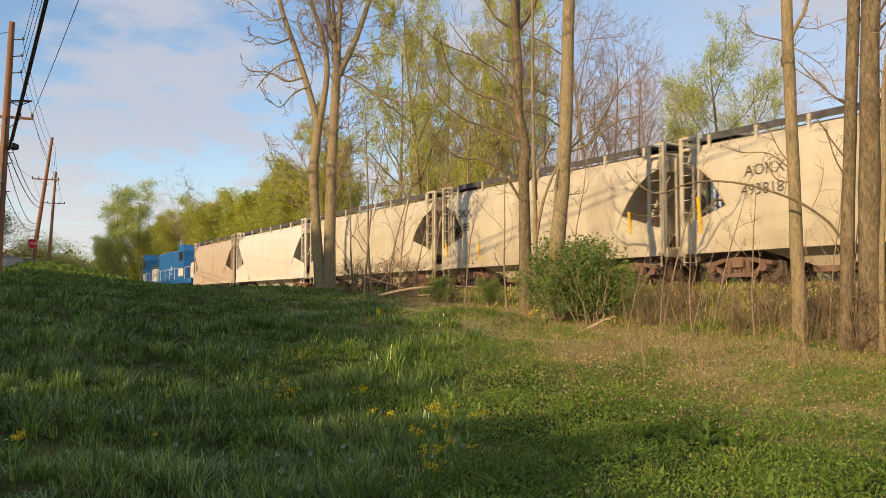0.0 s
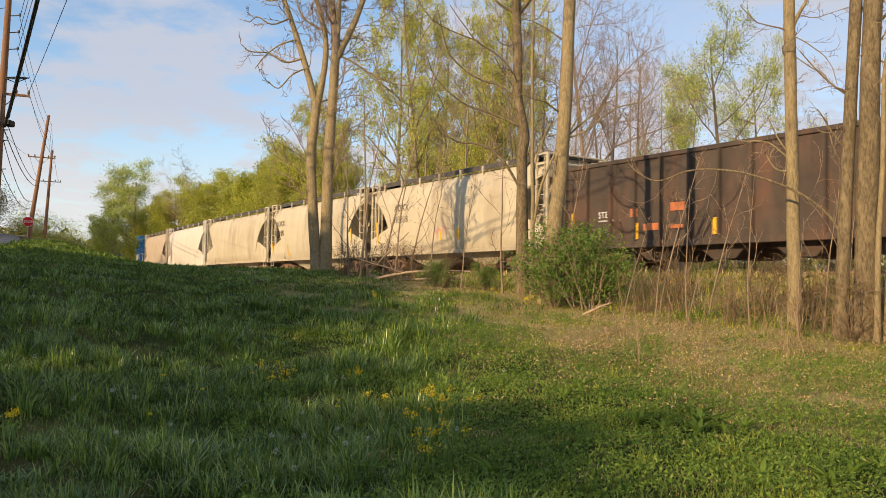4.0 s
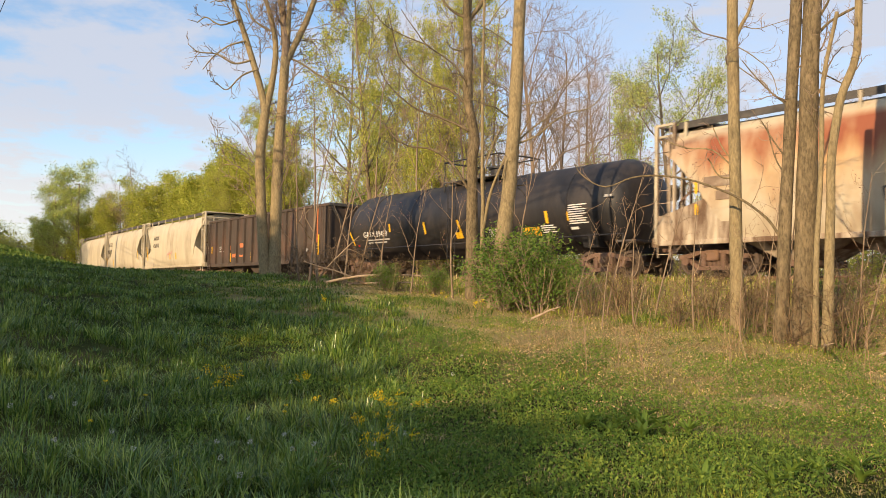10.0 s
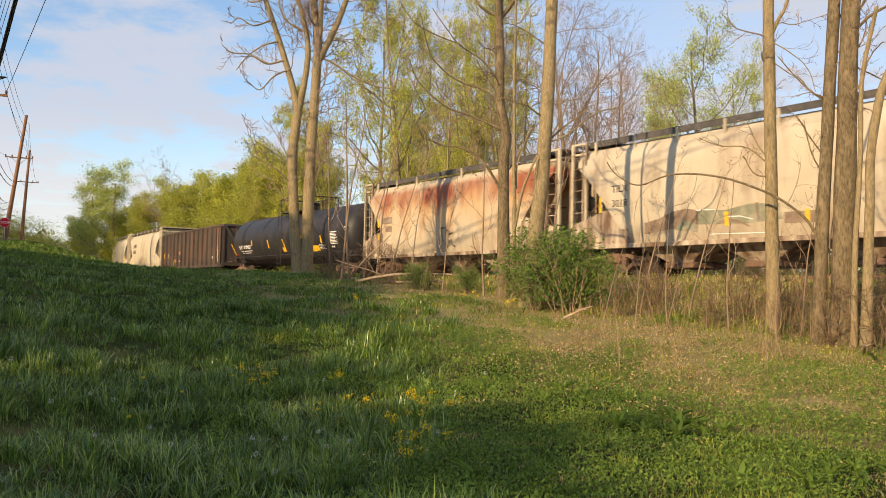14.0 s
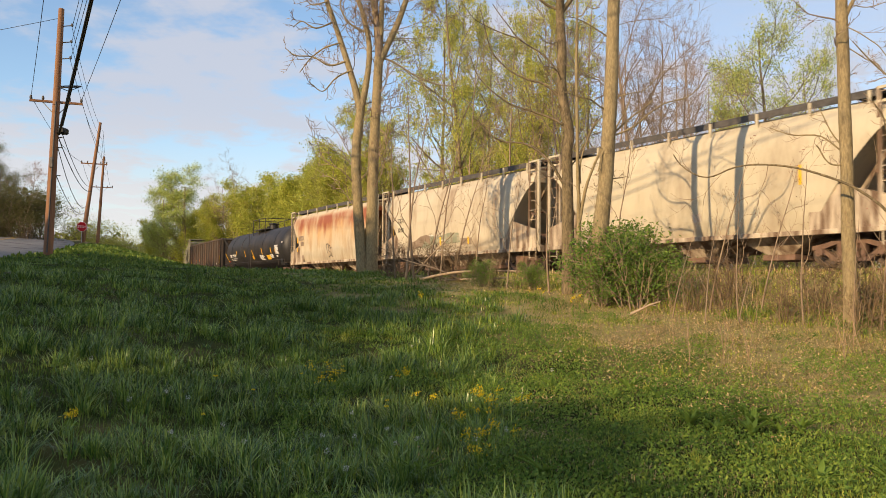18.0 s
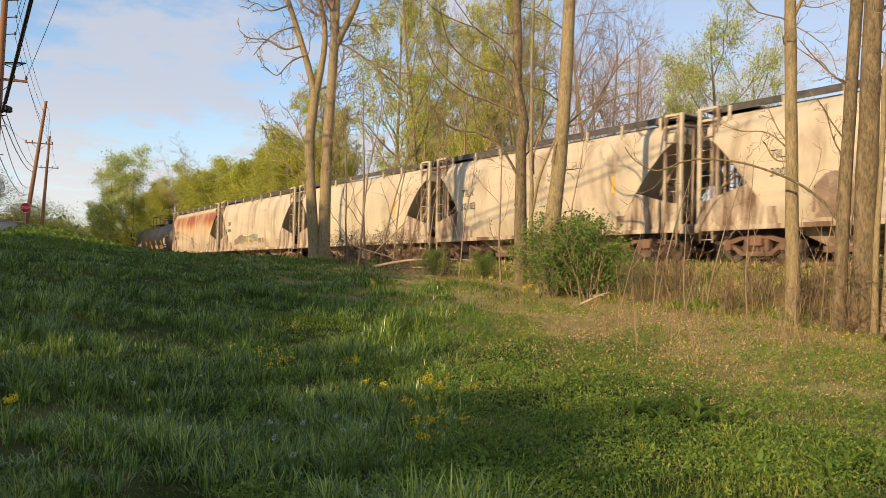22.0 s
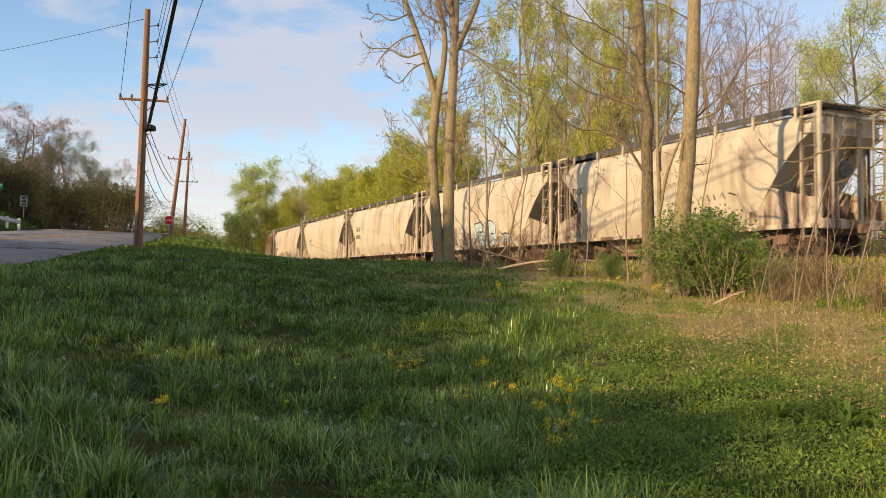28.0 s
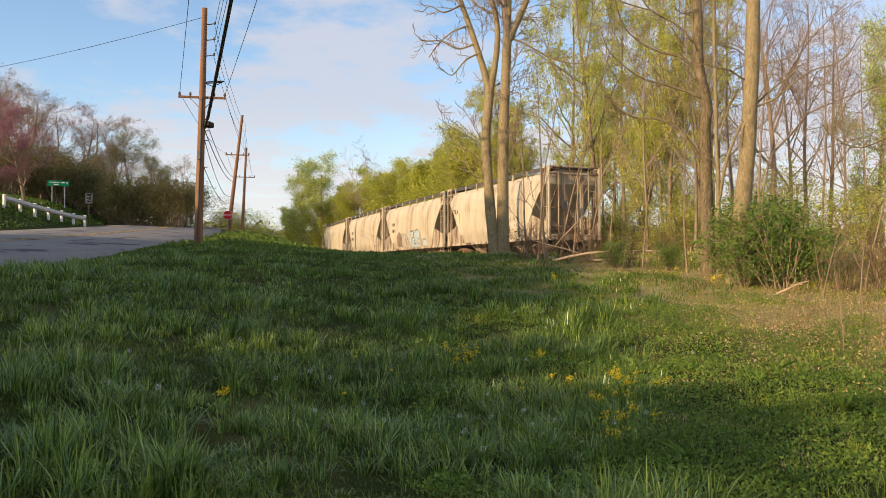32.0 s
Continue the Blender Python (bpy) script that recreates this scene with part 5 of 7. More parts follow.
def woods():
    protos = {
        "spring": (far_tree(11, 17, 0.20, FULL, 0.22, BARK_FAR, LEAF_SPRING, 12, 0.076, 0.15, "tall slender tree with thin yellow-green spring leaves", lift=0.06), 17),
        "spring2": (far_tree(12, 16, 0.17, FULL, 0.15, BARK_FAR, LEAF_SPRING, 12, 0.074, 0.16, "woodland tree with sparse yellow-green spring leaves", lift=0.06, trunks=2), 16),
        "green": (far_tree(13, 14, 0.19, FULL, 0.08, BARK_FAR, LEAF_LIGHT, 14, 0.085, 0.24, "woodland tree in fresh green leaf"), 14),
        "bare": (far_tree(14, 16, 0.20, SPARSE, 0.30, TWIG, LEAF_BUD, 2, 0.028, 0.12, "bare reddish-grey tree with a rounded crown of fine twigs", lift=0.03), 16),
        "bare2": (far_tree(15, 15, 0.15, SPARSE, 0.25, TWIG, LEAF_BUD, 2, 0.026, 0.12, "bare grey-brown tree with open crown", lift=0.03), 15),
        "round": (far_tree(16, 13, 0.20, SPARSE, 0.30, BARK_FAR, LEAF_LIGHT, 6, 0.062, 0.14, "round-crowned tree with thin new green leaves", lift=0.04), 13),
        "mass": (far_tree(19, 10, 0.16, FULL, 0.03, BARK_FAR, LEAF_MASS, 13, 0.082, 0.26, "full yellow-green tree leafed down to the ground", lift=0.04, trunks=2), 10),
        "bush": (far_tree(17, 4.5, 0.05, SHRUB, 0.05, TWIG, LEAF_SPRING, 10, 0.058, 0.16, "tangled understorey shrub with small green leaves", "shrub", name="shrub", trunks=6), 4.5),
        "thicket": (far_tree(18, 4.0, 0.04, SHRUB, 0.05, TWIG, LEAF_SPRING, 6, 0.032, 0.18, "bare-stemmed thicket with a haze of green leaf", "shrub", name="shrub", trunks=6), 4.0),
    }
    back = [
        ("spring", -3.4, 60, 19.0, 0.85), ("spring2", -6.4, 64, 13.5, 0.8), ("spring", -1.4, 52, 18.0, 0.85), ("spring2", 1.2, 49, 17.5, 0.85),
        ("spring", 3.4, 47, 16.5, 0.8), ("mass", -8.8, 70, 11.2, 1.0), ("mass", -11.6, 76, 10.6, 0.95), ("spring2", -9.8, 71, 12.0, 1.0), ("spring", -8.0, 66, 13.5, 0.9), ("spring", 5.4, 44, 13.5, 0.8),
        ("bare", 9.6, 42, 15.5, 0.85), ("bare", 11.9, 44, 15.0, 0.8), ("bare2", 7.4, 43, 14.5, 0.8), ("bare2", 14.0, 42, 12.0, 0.8),
        ("round", 18.6, 44, 13.5, 0.85), ("bare2", 16.4, 41, 9.5, 0.8), ("round", 21.0, 47, 12.0, 0.8),
        ("bare2", 24.5, 52, 9.5, 0.8), ("bare", 27.5, 56, 10.0, 0.8), ("bare2", 31, 50, 10, 0.9), ("bare", 36, 48, 12, 0.9),
        ("spring2", -3.2, 72, 17, 0.9), ("green", -0.3, 66, 16, 1.0), ("spring2", 4.2, 62, 17, 1.0), ("bare2", 6.3, 60, 16, 0.9),
        ("bare", 12.9, 60, 18, 0.9), ("green", 15.5, 56, 12, 0.9), ("spring", 0.6, 56, 16, 0.9), ("bare2", 3.0, 54, 15, 0.9),
        ("bare", 10.6, 52, 15, 0.9), ("bare2", 8.5, 55, 15, 0.9), ("bare2", -7.6, 66, 12.0, 0.9), ("bare2", -9.4, 72, 10.5, 0.9),
        ("mass", -12.6, 80, 10.0, 1.1), ("mass", -14.1, 88, 10.0, 1.1), ("mass", -10.2, 72, 9.6, 1.1), ("mass", -15.6, 94, 9.6, 1.0),
        ("bare2", 1.9, 44, 14, 0.7), ("bare", 5.0, 41, 13, 0.7), ("bare2", -1.0, 50, 15, 0.7), ("bare", 8.9, 37, 12, 0.6), ("bare2", 12.6, 36, 11, 0.6), ("bare2", 15.2, 37, 9, 0.7),
        ("bare2", -16.6, 92, 12.4, 1.0), ("bare2", -17.6, 96, 11.6, 0.9), ("mass", -17.0, 96, 8.6, 1.0), ("mass", -18.4, 98, 8.4, 1.0),
        ("green", -19.8, 100, 11.4, 1.5), ("green", -20.9, 102, 9.8, 1.4), ("mass", -19.4, 104, 6.6, 1.1), ("mass", -21.6, 108, 6.4, 1.0), ("mass", -12.9, 84, 9.4, 0.9),
    ]
    plant(protos, back, "woodland beyond the railway")
    low = []
    rng = random.Random(5)
    for i in range(46):
        az = -17 + 46 * (i + rng.random() * 0.7) / 46
        need = 27.0 / max(0.25, math.cos(radians(56.8 - az)))
        dist = min(need + rng.uniform(0, 14), 105)
        if az > 12 and i % 3:
            continue
        low.append((("bush", "thicket")[az > -6 and i % 4 != 1], az, dist, rng.uniform(2.6, 5.0) * (1.25 if az < -8 else 0.9), 1.2))
    for i in range(40):
        az = -16 + 52 * (i + rng.random() * 0.6) / 40
        if az > 9 and i % 4:
            continue
        low.append((("thicket", "bush")[i % 3 == 0], az, min(25.5 / max(0.25, math.cos(radians(56.8 - az))), 100) + rng.uniform(0, 3), rng.uniform(1.4, 2.6), 1.7))
    plant({"bush": protos["bush"], "thicket": protos["thicket"]}, low, "undergrowth beyond the railway")


def far_side_of_road():
    protos = {
        "dark": (far_tree(31, 11, 0.22, FULL, 0.12, BARK_FAR, LEAF_HEDGE, 8, 0.075, 0.30, "dense dark green roadside tree", lift=0.05), 11),
        "grey": (far_tree(32, 11, 0.16, SPARSE, 0.10, BARK_FAR, LEAF_BUD, 2, 0.06, 0.2, "bare grey-brown roadside tree"), 11),
        "olive": (far_tree(33, 12, 0.2, FULL, 0.15, BARK_FAR, LEAF_OLIVE, 8, 0.06, 0.28, "roadside tree with thin olive-green leaf"), 12),
        "redbud": (far_tree(34, 7, 0.12, FULL, 0.2, BARK_FAR, LEAF_PINK, 8, 0.045, 0.14, "redbud tree covered in pink blossom", name="redbud_tree"), 7),
        "hedge": (far_tree(35, 4.0, 0.05, SHRUB, 0.05, TWIG, LEAF_HEDGE, 10, 0.06, 0.24, "leafy roadside shrub with shade put into its dark leaf colour", "shrub", name="shrub", trunks=6), 4.0),
        "pale": (far_tree(36, 4.0, 0.05, SHRUB, 0.05, TWIG, LEAF_SPRING, 9, 0.06, 0.24, "yellow-green hedge shrub in the distance", "shrub", name="shrub", trunks=6), 4.0),
    }
    rows = [("olive", -41, 90, 11.3, 1.1), ("grey", -39, 90, 10.7, 1.1), ("olive", -38.2, 96, 10.7, 1), ("grey", -36.3, 93, 9.9, 1.2), ("grey", -34.6, 99, 10.5, 1.2),
            ("dark", -33.4, 105, 8.6, 1), ("grey", -32.8, 99, 10.5, 1), ("dark", -31.2, 108, 11.2, 0.9), ("dark", -30.1, 111, 9.5, 0.8), ("grey", -29.2, 117, 8.9, 0.9),
            ("redbud", -38.3, 58, 5.6, 1.3), ("redbud", -40.8, 57, 6.2, 1.3), ("grey", -37.4, 87, 9.3, 1.4), ("grey", -35.4, 87, 8.9, 1.4), ("olive", -33.9, 93, 8.6, 1.3),
            ("grey", -31.9, 96, 9.5, 1.3), ("olive", -30.6, 105, 9.5, 1.1), ("grey", -38.6, 84, 9.6, 1.4), ("grey", -40.8, 90, 11.3, 1.3), ("dark", -36.8, 108, 8.4, 1.2),
            ("dark", -39.5, 108, 9.6, 1.2), ("dark", -43.5, 99, 9.1, 1.2), ("dark", -34.2, 120, 9.6, 1.2)]
    plant(protos, rows, "trees across the road")
    low = []
    rng = random.Random(8)
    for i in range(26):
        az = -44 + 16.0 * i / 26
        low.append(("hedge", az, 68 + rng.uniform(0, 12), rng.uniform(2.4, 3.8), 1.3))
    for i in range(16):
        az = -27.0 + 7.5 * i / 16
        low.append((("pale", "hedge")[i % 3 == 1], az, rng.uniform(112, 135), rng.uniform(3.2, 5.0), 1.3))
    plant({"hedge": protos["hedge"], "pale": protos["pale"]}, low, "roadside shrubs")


# near trees: limbs as (along, up) points in metres in the plane square to the way from the field
def near_tree(x, y, label, bark, limbs, seed, plan, twig_mat=None, name="tree", lift=0.06, extra_up=3.0, least=0.0055):
    rng = random.Random(seed)
    ob = thing(name, label, "tree", "trees before the railway")
    az = math.atan2(x, y)
    right, ahead = Vector((math.cos(az), -math.sin(az), 0)), Vector((math.sin(az), math.cos(az), 0))
    base = Vector((x, y, ground_z(x, y)))
    ob.matrix_world = Matrix.Translation(base)
    tips = []
    rise = 0.35 * smooth(6.5, 30.5, math.hypot(x, y)) * smooth(3.2, 8.5, TRACK_LAT - x * TRACK_N.x - y * TRACK_N.y)
    for k, (pts, r0, r1) in enumerate(limbs):
        pts = [(a, z if z < 0 else z + rise) for a, z in pts]
        dense, radii = [], []
        off = 0.0
        n = len(pts)
        for i in range((n - 1) * 4 + 1):
            a, t = min(i // 4, n - 2), i / 4 - min(i // 4, n - 2)
            p0, p1, p2, p3 = pts[max(a - 1, 0)], pts[a], pts[a + 1], pts[min(a + 2, n - 1)]
            q = [0.5 * (2 * p1[c] + (p2[c] - p0[c]) * t + (2 * p0[c] - 5 * p1[c] + 4 * p2[c] - p3[c]) * t * t + (3 * p1[c] - p0[c] - 3 * p2[c] + p3[c]) * t ** 3) for c in (0, 1)]
            f = i / ((n - 1) * 4)
            depth = (k % 3 - 1) * 0.25 * (f if k else 0.0) + 0.02 * math.sin(i * 0.6 + k)
            dense.append(right * (q[0] + 0.005 * math.sin(i * 1.3 + k)) + ahead * depth + Vector((0, 0, q[1])))
            radii.append(0.78 * (r0 + (r1 - r0) * f) * (1.0 + 0.025 * math.sin(i * 1.9 + k * 2) + 0.02 * math.sin(i * 0.7 + k)) * (1.3 - 0.3 * min(1, f * 6) if pts[0][1] < 0.7 else 1.0))
        g, tw = Geo(), Geo()
        g.tube(dense, radii, 12 if r0 > 0.1 else 8)
        thin = [min(0.34 * q, 0.05) for q in radii]
        sprout(tw, rng, dense, thin, plan if r0 > 0.055 else LIGHT, 0, tips, (0.5 if x > 5 else 0.33) if pts[0][1] < 0.7 else 0.15, lift, least)
        if extra_up and k != 1 and r0 > 0.055:
            q, rr = limb(tw, rng, dense[-1], dense[-1] - dense[-3], extra_up * min(1.0, r0 / 0.1) * rng.uniform(0.7, 1.2), radii[-1], 0.3, 5, 6, 0.10, 0.08)
            sprout(tw, rng, q, [0.6 * w for w in rr], plan if r0 > 0.055 else LIGHT, 0, tips, 0.1, lift, least)
        stem = part("trunk" if pts[0][1] < 0.7 else "limb", g, bark, ob, smooth=60)
        tagged(part("twig", tw, twig_mat or bark, stem, smooth=60), kind="stuff")
    return ob


LIGHT = [(6, 0.35, 0.9, 4), (4, 0.5, 0.8, 3)]
STEM = [(4, 0.16, 0.95, 4), (5, 0.5, 0.75, 3), (4, 0.42, 0.7, 3)]


def near_trees():
    near_tree(-4.04, 29.73, "large bare tree with two grey-brown trunks from one foot", BARK, [
        ([(0.0, -0.4), (0.03, 3.94), (0.16, 7.43)], 0.282, 0.201), ([(-0.24, -0.4), (-0.49, 1.9), (-0.6, 3.92), (-0.45, 5.66)], 0.257, 0.194),
        ([(0.16, 7.3), (0.0, 8.87), (-0.23, 10.31), (-0.43, 12.6)], 0.142, 0.077), ([(0.21, 7.4), (0.23, 9.51), (0.24, 11.39)], 0.133, 0.085),
        ([(0.2, 7.3), (0.85, 8.81), (1.3, 10.19), (2.0, 12.13)], 0.166, 0.077),
        ([(-0.47, 5.5), (-0.88, 6.97), (-1.51, 8.79), (-1.93, 10.01), (-2.26, 11.64)], 0.166, 0.070), ([(-0.45, 5.5), (-0.18, 7.41), (-0.41, 8.85), (-0.83, 10.07), (-0.96, 11.73)], 0.149, 0.070),
        ([(-0.93, 7.3), (-1.6, 7.08), (-2.21, 7.37), (-2.82, 7.4), (-3.18, 7.64)], 0.05, 0.02), ([(-1.24, 7.92), (-1.85, 7.7), (-2.39, 7.24), (-2.68, 6.85)], 0.045, 0.02),
        ([(-1.5, 8.66), (-2.11, 8.38), (-2.6, 8.6), (-2.89, 8.34)], 0.045, 0.02), ([(-0.8, 6.93), (-1.34, 6.66), (-1.82, 6.14), (-2.19, 6.37)], 0.045, 0.02),
        ([(-0.39, 8.33), (-0.95, 8.69), (-1.27, 9.3), (-1.15, 9.81)], 0.05, 0.03), ([(0.12, 7.47), (0.74, 7.25), (1.5, 6.77), (2.26, 6.49), (2.89, 6.45)], 0.05, 0.025),
        ([(-1.76, 9.4), (-2.25, 9.25), (-2.55, 9.48)], 0.04, 0.02)],
        41, [(10, 0.36, 0.9, 4), (7, 0.5, 0.8, 3), (5, 0.45, 0.8, 3)], TWIG, least=0.013, lift=0.03)
    near_tree(2.14, 21.39, "bare tree with rough dark bark and arching low limbs", BARK_DARK, [
        ([(0.03, -0.3), (-0.03, 1.94), (-0.06, 3.3), (-0.02, 4.0), (-0.2, 4.9), (-0.22, 5.91), (-0.28, 7.2)], 0.20, 0.14),
        ([(-0.03, 2.44), (-0.27, 2.84), (-0.63, 3.35), (-1.15, 3.67), (-1.72, 3.73), (-2.12, 3.99), (-2.37, 4.31)], 0.052, 0.016),
        ([(-1.15, 3.67), (-1.27, 4.0), (-1.32, 4.52), (-1.44, 4.89)], 0.024, 0.009),
        ([(0.02, 4.05), (-0.48, 4.31), (-1.0, 4.51), (-1.52, 4.67), (-1.97, 5.0), (-2.35, 5.4), (-2.56, 5.92)], 0.046, 0.014),
        ([(-0.17, 4.76), (-0.65, 5.2), (-1.13, 5.35), (-1.62, 5.63), (-2.03, 6.1), (-2.2, 6.67), (-2.33, 7.19)], 0.042, 0.014),
        ([(-0.22, 5.35), (-0.67, 5.97), (-1.27, 6.38), (-1.65, 6.85), (-2.04, 7.42)], 0.034, 0.014),
        ([(-1.27, 6.38), (-1.87, 6.6), (-2.39, 6.85), (-2.7, 7.19), (-2.94, 7.64)], 0.022, 0.009),
        ([(-0.26, 7.13), (-0.59, 7.25), (-0.83, 7.45), (-1.01, 7.75), (-1.3, 8.3)], 0.054, 0.025),
        ([(-0.25, 7.05), (-0.07, 7.31), (0.1, 7.58), (0.23, 7.95), (0.3, 8.8)], 0.09, 0.05), ([(-0.27, 7.1), (-0.33, 7.7), (-0.42, 8.8)], 0.13, 0.09),
        ([(-0.26, 4.61), (-0.13, 4.35), (0.08, 4.03)], 0.05, 0.045), ([(-0.07, 2.96), (0.25, 3.4), (0.75, 4.42)], 0.03, 0.012)], 42, STEM, BARK_DARK)
    near_tree(2.31, 20.87, "slim young tree with smooth pale bark", BARK, [
        ([(0.03, -0.3), (0.02, 1.96), (-0.01, 2.82), (-0.06, 5.11), (-0.07, 7.15), (-0.1, 8.91)], 0.072, 0.035),
        ([(0.03, 1.68), (0.23, 2.67), (0.51, 3.38), (0.86, 4.24)], 0.06, 0.02),
        ([(0.05, 2.64), (0.05, 3.17), (0.18, 3.64), (0.34, 4.08), (0.66, 4.41), (0.97, 4.73)], 0.032, 0.012),
        ([(-0.07, 6.83), (0.07, 6.86), (0.2, 7.08), (0.38, 7.3), (0.63, 7.53)], 0.024, 0.011), ([(0.2, 7.08), (0.38, 7.02), (0.55, 7.21)], 0.015, 0.008)], 43, STEM, TWIG)
    near_tree(2.73, 20.12, "tall straight bare tree with smooth tan bark", BARK, [
        ([(-0.12, -0.3), (0.04, 1.58), (0.19, 3.36), (0.28, 5.86), (0.36, 9.23)], 0.27, 0.17),
        ([(0.32, 3.8), (0.76, 3.98), (1.16, 4.31), (1.49, 4.54), (2.03, 4.68), (2.29, 4.93), (2.46, 5.23)], 0.034, 0.012),
        ([(0.32, 3.85), (0.75, 4.25), (1.02, 4.46), (1.26, 4.7)], 0.034, 0.013), ([(0.34, 3.9), (0.61, 4.39), (0.74, 4.75)], 0.03, 0.014),
        ([(0.3, 4.7), (0.74, 4.81), (1.04, 4.89), (1.34, 5.16), (1.57, 5.39)], 0.022, 0.009),
        ([(0.3, 4.72), (0.19, 5.01), (-0.02, 5.22), (-0.3, 5.36), (-0.58, 5.53)], 0.022, 0.009),
        ([(0.3, 3.75), (0.2, 3.6), (0.06, 3.32), (-0.04, 2.89)], 0.026, 0.016)], 44, STEM, BARK_DARK)
    near_tree(6.8, 15.91, "slender bare tree with tan bark and one fork", BARK, [
        ([(0.03, -0.3), (-0.03, 1.66), (-0.08, 3.73), (-0.13, 5.5), (-0.15, 7.74)], 0.165, 0.13),
        ([(-0.1, 5.6), (0.06, 5.94), (0.2, 6.23), (0.37, 6.99)], 0.055, 0.03), ([(-0.05, 3.02), (-0.49, 3.42), (-1.01, 3.5), (-1.42, 3.68)], 0.024, 0.012), ([(-0.05, 2.85), (-0.34, 2.87), (-0.52, 3.15), (-0.56, 3.21)], 0.022, 0.014),
        ([(-0.08, 5.48), (0.25, 5.25), (0.47, 5.05), (0.61, 4.82), (0.72, 4.45)], 0.016, 0.008), ([(-0.08, 5.1), (0.25, 4.86), (0.47, 4.74), (0.62, 4.51)], 0.016, 0.008),
        ([(0.01, 5.88), (0.29, 5.77), (0.55, 5.78), (0.89, 5.86)], 0.014, 0.007),
        ([(-0.04, 3.08), (-0.33, 3.51), (-0.5, 3.91)], 0.022, 0.012)], 45, STEM, TWIG)
    near_tree(7.26, 14.82, "bare tree with two close trunks, one dark and rough", BARK_DARK, [
        ([(0.28, -0.3), (0.33, 2.67), (0.36, 4.54), (0.43, 6.94)], 0.26, 0.19), ([(-0.10, -0.3), (-0.01, 2.68), (0.07, 4.55), (0.15, 6.76)], 0.155, 0.13),
        ([(0.07, 4.14), (-0.41, 4.59), (-0.81, 5.15)], 0.025, 0.012),
        ([(-0.1, 1.74), (-0.36, 2.11), (-0.83, 2.48), (-1.58, 2.8), (-2.25, 2.93), (-2.77, 2.91), (-3.3, 2.73), (-3.73, 2.94), (-3.92, 3.2)], 0.036, 0.013),
        ([(0.22, 5.06), (0.33, 5.25), (0.53, 5.52), (0.79, 5.74), (1.13, 5.91)], 0.045, 0.028), ([(0.28, 4.99), (0.52, 4.8), (0.77, 4.66), (0.93, 4.57)], 0.024, 0.014),
        ([(0.45, 5.7), (0.62, 5.94), (0.69, 6.12), (0.85, 6.6)], 0.035, 0.02),
        ([(0.03, 3.11), (-0.33, 3.69), (-0.49, 3.98)], 0.02, 0.012), ([(0.01, 2.83), (-0.23, 3.28), (-0.34, 3.8)], 0.02, 0.012)], 46, STEM, TWIG)
    near_tree(7.69, 14.15, "leaning pair of pale bare stems", BARK, [
        ([(-0.03, -0.3), (0.02, 1.97), (0.03, 3.06), (0.16, 4.15), (0.42, 5.02), (0.46, 6.42)], 0.11, 0.08),
        ([(-0.21, -0.3), (-0.19, 1.77), (-0.13, 2.96), (-0.11, 4.47), (0.11, 5.76)], 0.07, 0.045)], 47, STEM, TWIG)


def distant_woods():
    """Low woods all along the skyline, too far off to tell one tree from another."""
    rs = np.random.RandomState(6)
    tips = []
    for i in range(26000):
        a, r = rs.uniform(-60, 60), rs.uniform(140, 230)
        top = 6.0 + 2.5 * noise.noise((a * 0.35, r * 0.02, 1)) + 1.5 * noise.noise((a * 1.3, r * 0.05, 2))
        x, y = r * math.sin(radians(a)), r * math.cos(radians(a))
        tips.append((x, y, ground_z(x, y) + top * rs.rand() ** 0.7))
    tagged(new("distant_woods", leaf_cloud("distant_woods", tips, 2, 0.6, 0.5, LEAF_OLIVE, 5)), "hazy olive band of distant woods on the skyline", "woods", kind="stuff")


woods()
distant_woods()
far_side_of_road()
near_trees()


# ---------------------------------------------------------------- along the road
def sag(a, b, dip, n=14):
    a, b = Vector(a), Vector(b)
    return [a.lerp(b, i / n) - Vector((0, 0, dip * 4 * (i / n) * (1 - i / n))) for i in range(n + 1)]


def insulator(g, p, h=0.16):
    g.tube([(p[0], p[1], p[2]), (p[0], p[1], p[2] + h * 0.4), (p[0], p[1], p[2] + h)], [0.03, 0.055, 0.035], 7)


def utility_pole(x, y, height, lean, label, arms):
    """lean: how far the top stands off the foot, to the right and away; arms: (height, half width)."""
    ob = thing("utility_pole", label, "utility pole", "poles along the road")
    z = ground_z(x, y)
    ob.matrix_world = Matrix.Translation((x, y, z))
    top = Vector((lean[0], lean[1], height))
    n = 8
    part("pole", Geo().tube([top * (i / n) - Vector((0, 0, 0.4 if i == 0 else 0)) for i in range(n + 1)], [0.185 - 0.075 * i / n for i in range(n + 1)], 12), POLE_WOOD, ob, smooth=50)
    across = Vector((0.92, 0.39, 0))
    for h, w in arms:
        c = top * (h / height)
        a = part("crossarm", Geo().tube([c - across * w + Vector((0, 0, 0)), c + across * w], 0.06, 4), POLE_WOOD, ob, "weathered grey wooden crossarm")
        for s in (-0.95, -0.5, 0.5, 0.95):
            g = Geo()
            insulator(g, c + across * w * s + Vector((0, 0, 0.05)))
            part("insulator", g, GRATING, a)
        g = Geo()
        for s in (-1, 1):
            g.tube([c + across * w * 0.55 * s, c - Vector((0, 0, 0.55))], 0.018, 4)
        part("brace", g, GALV, a)
    return ob, z, top


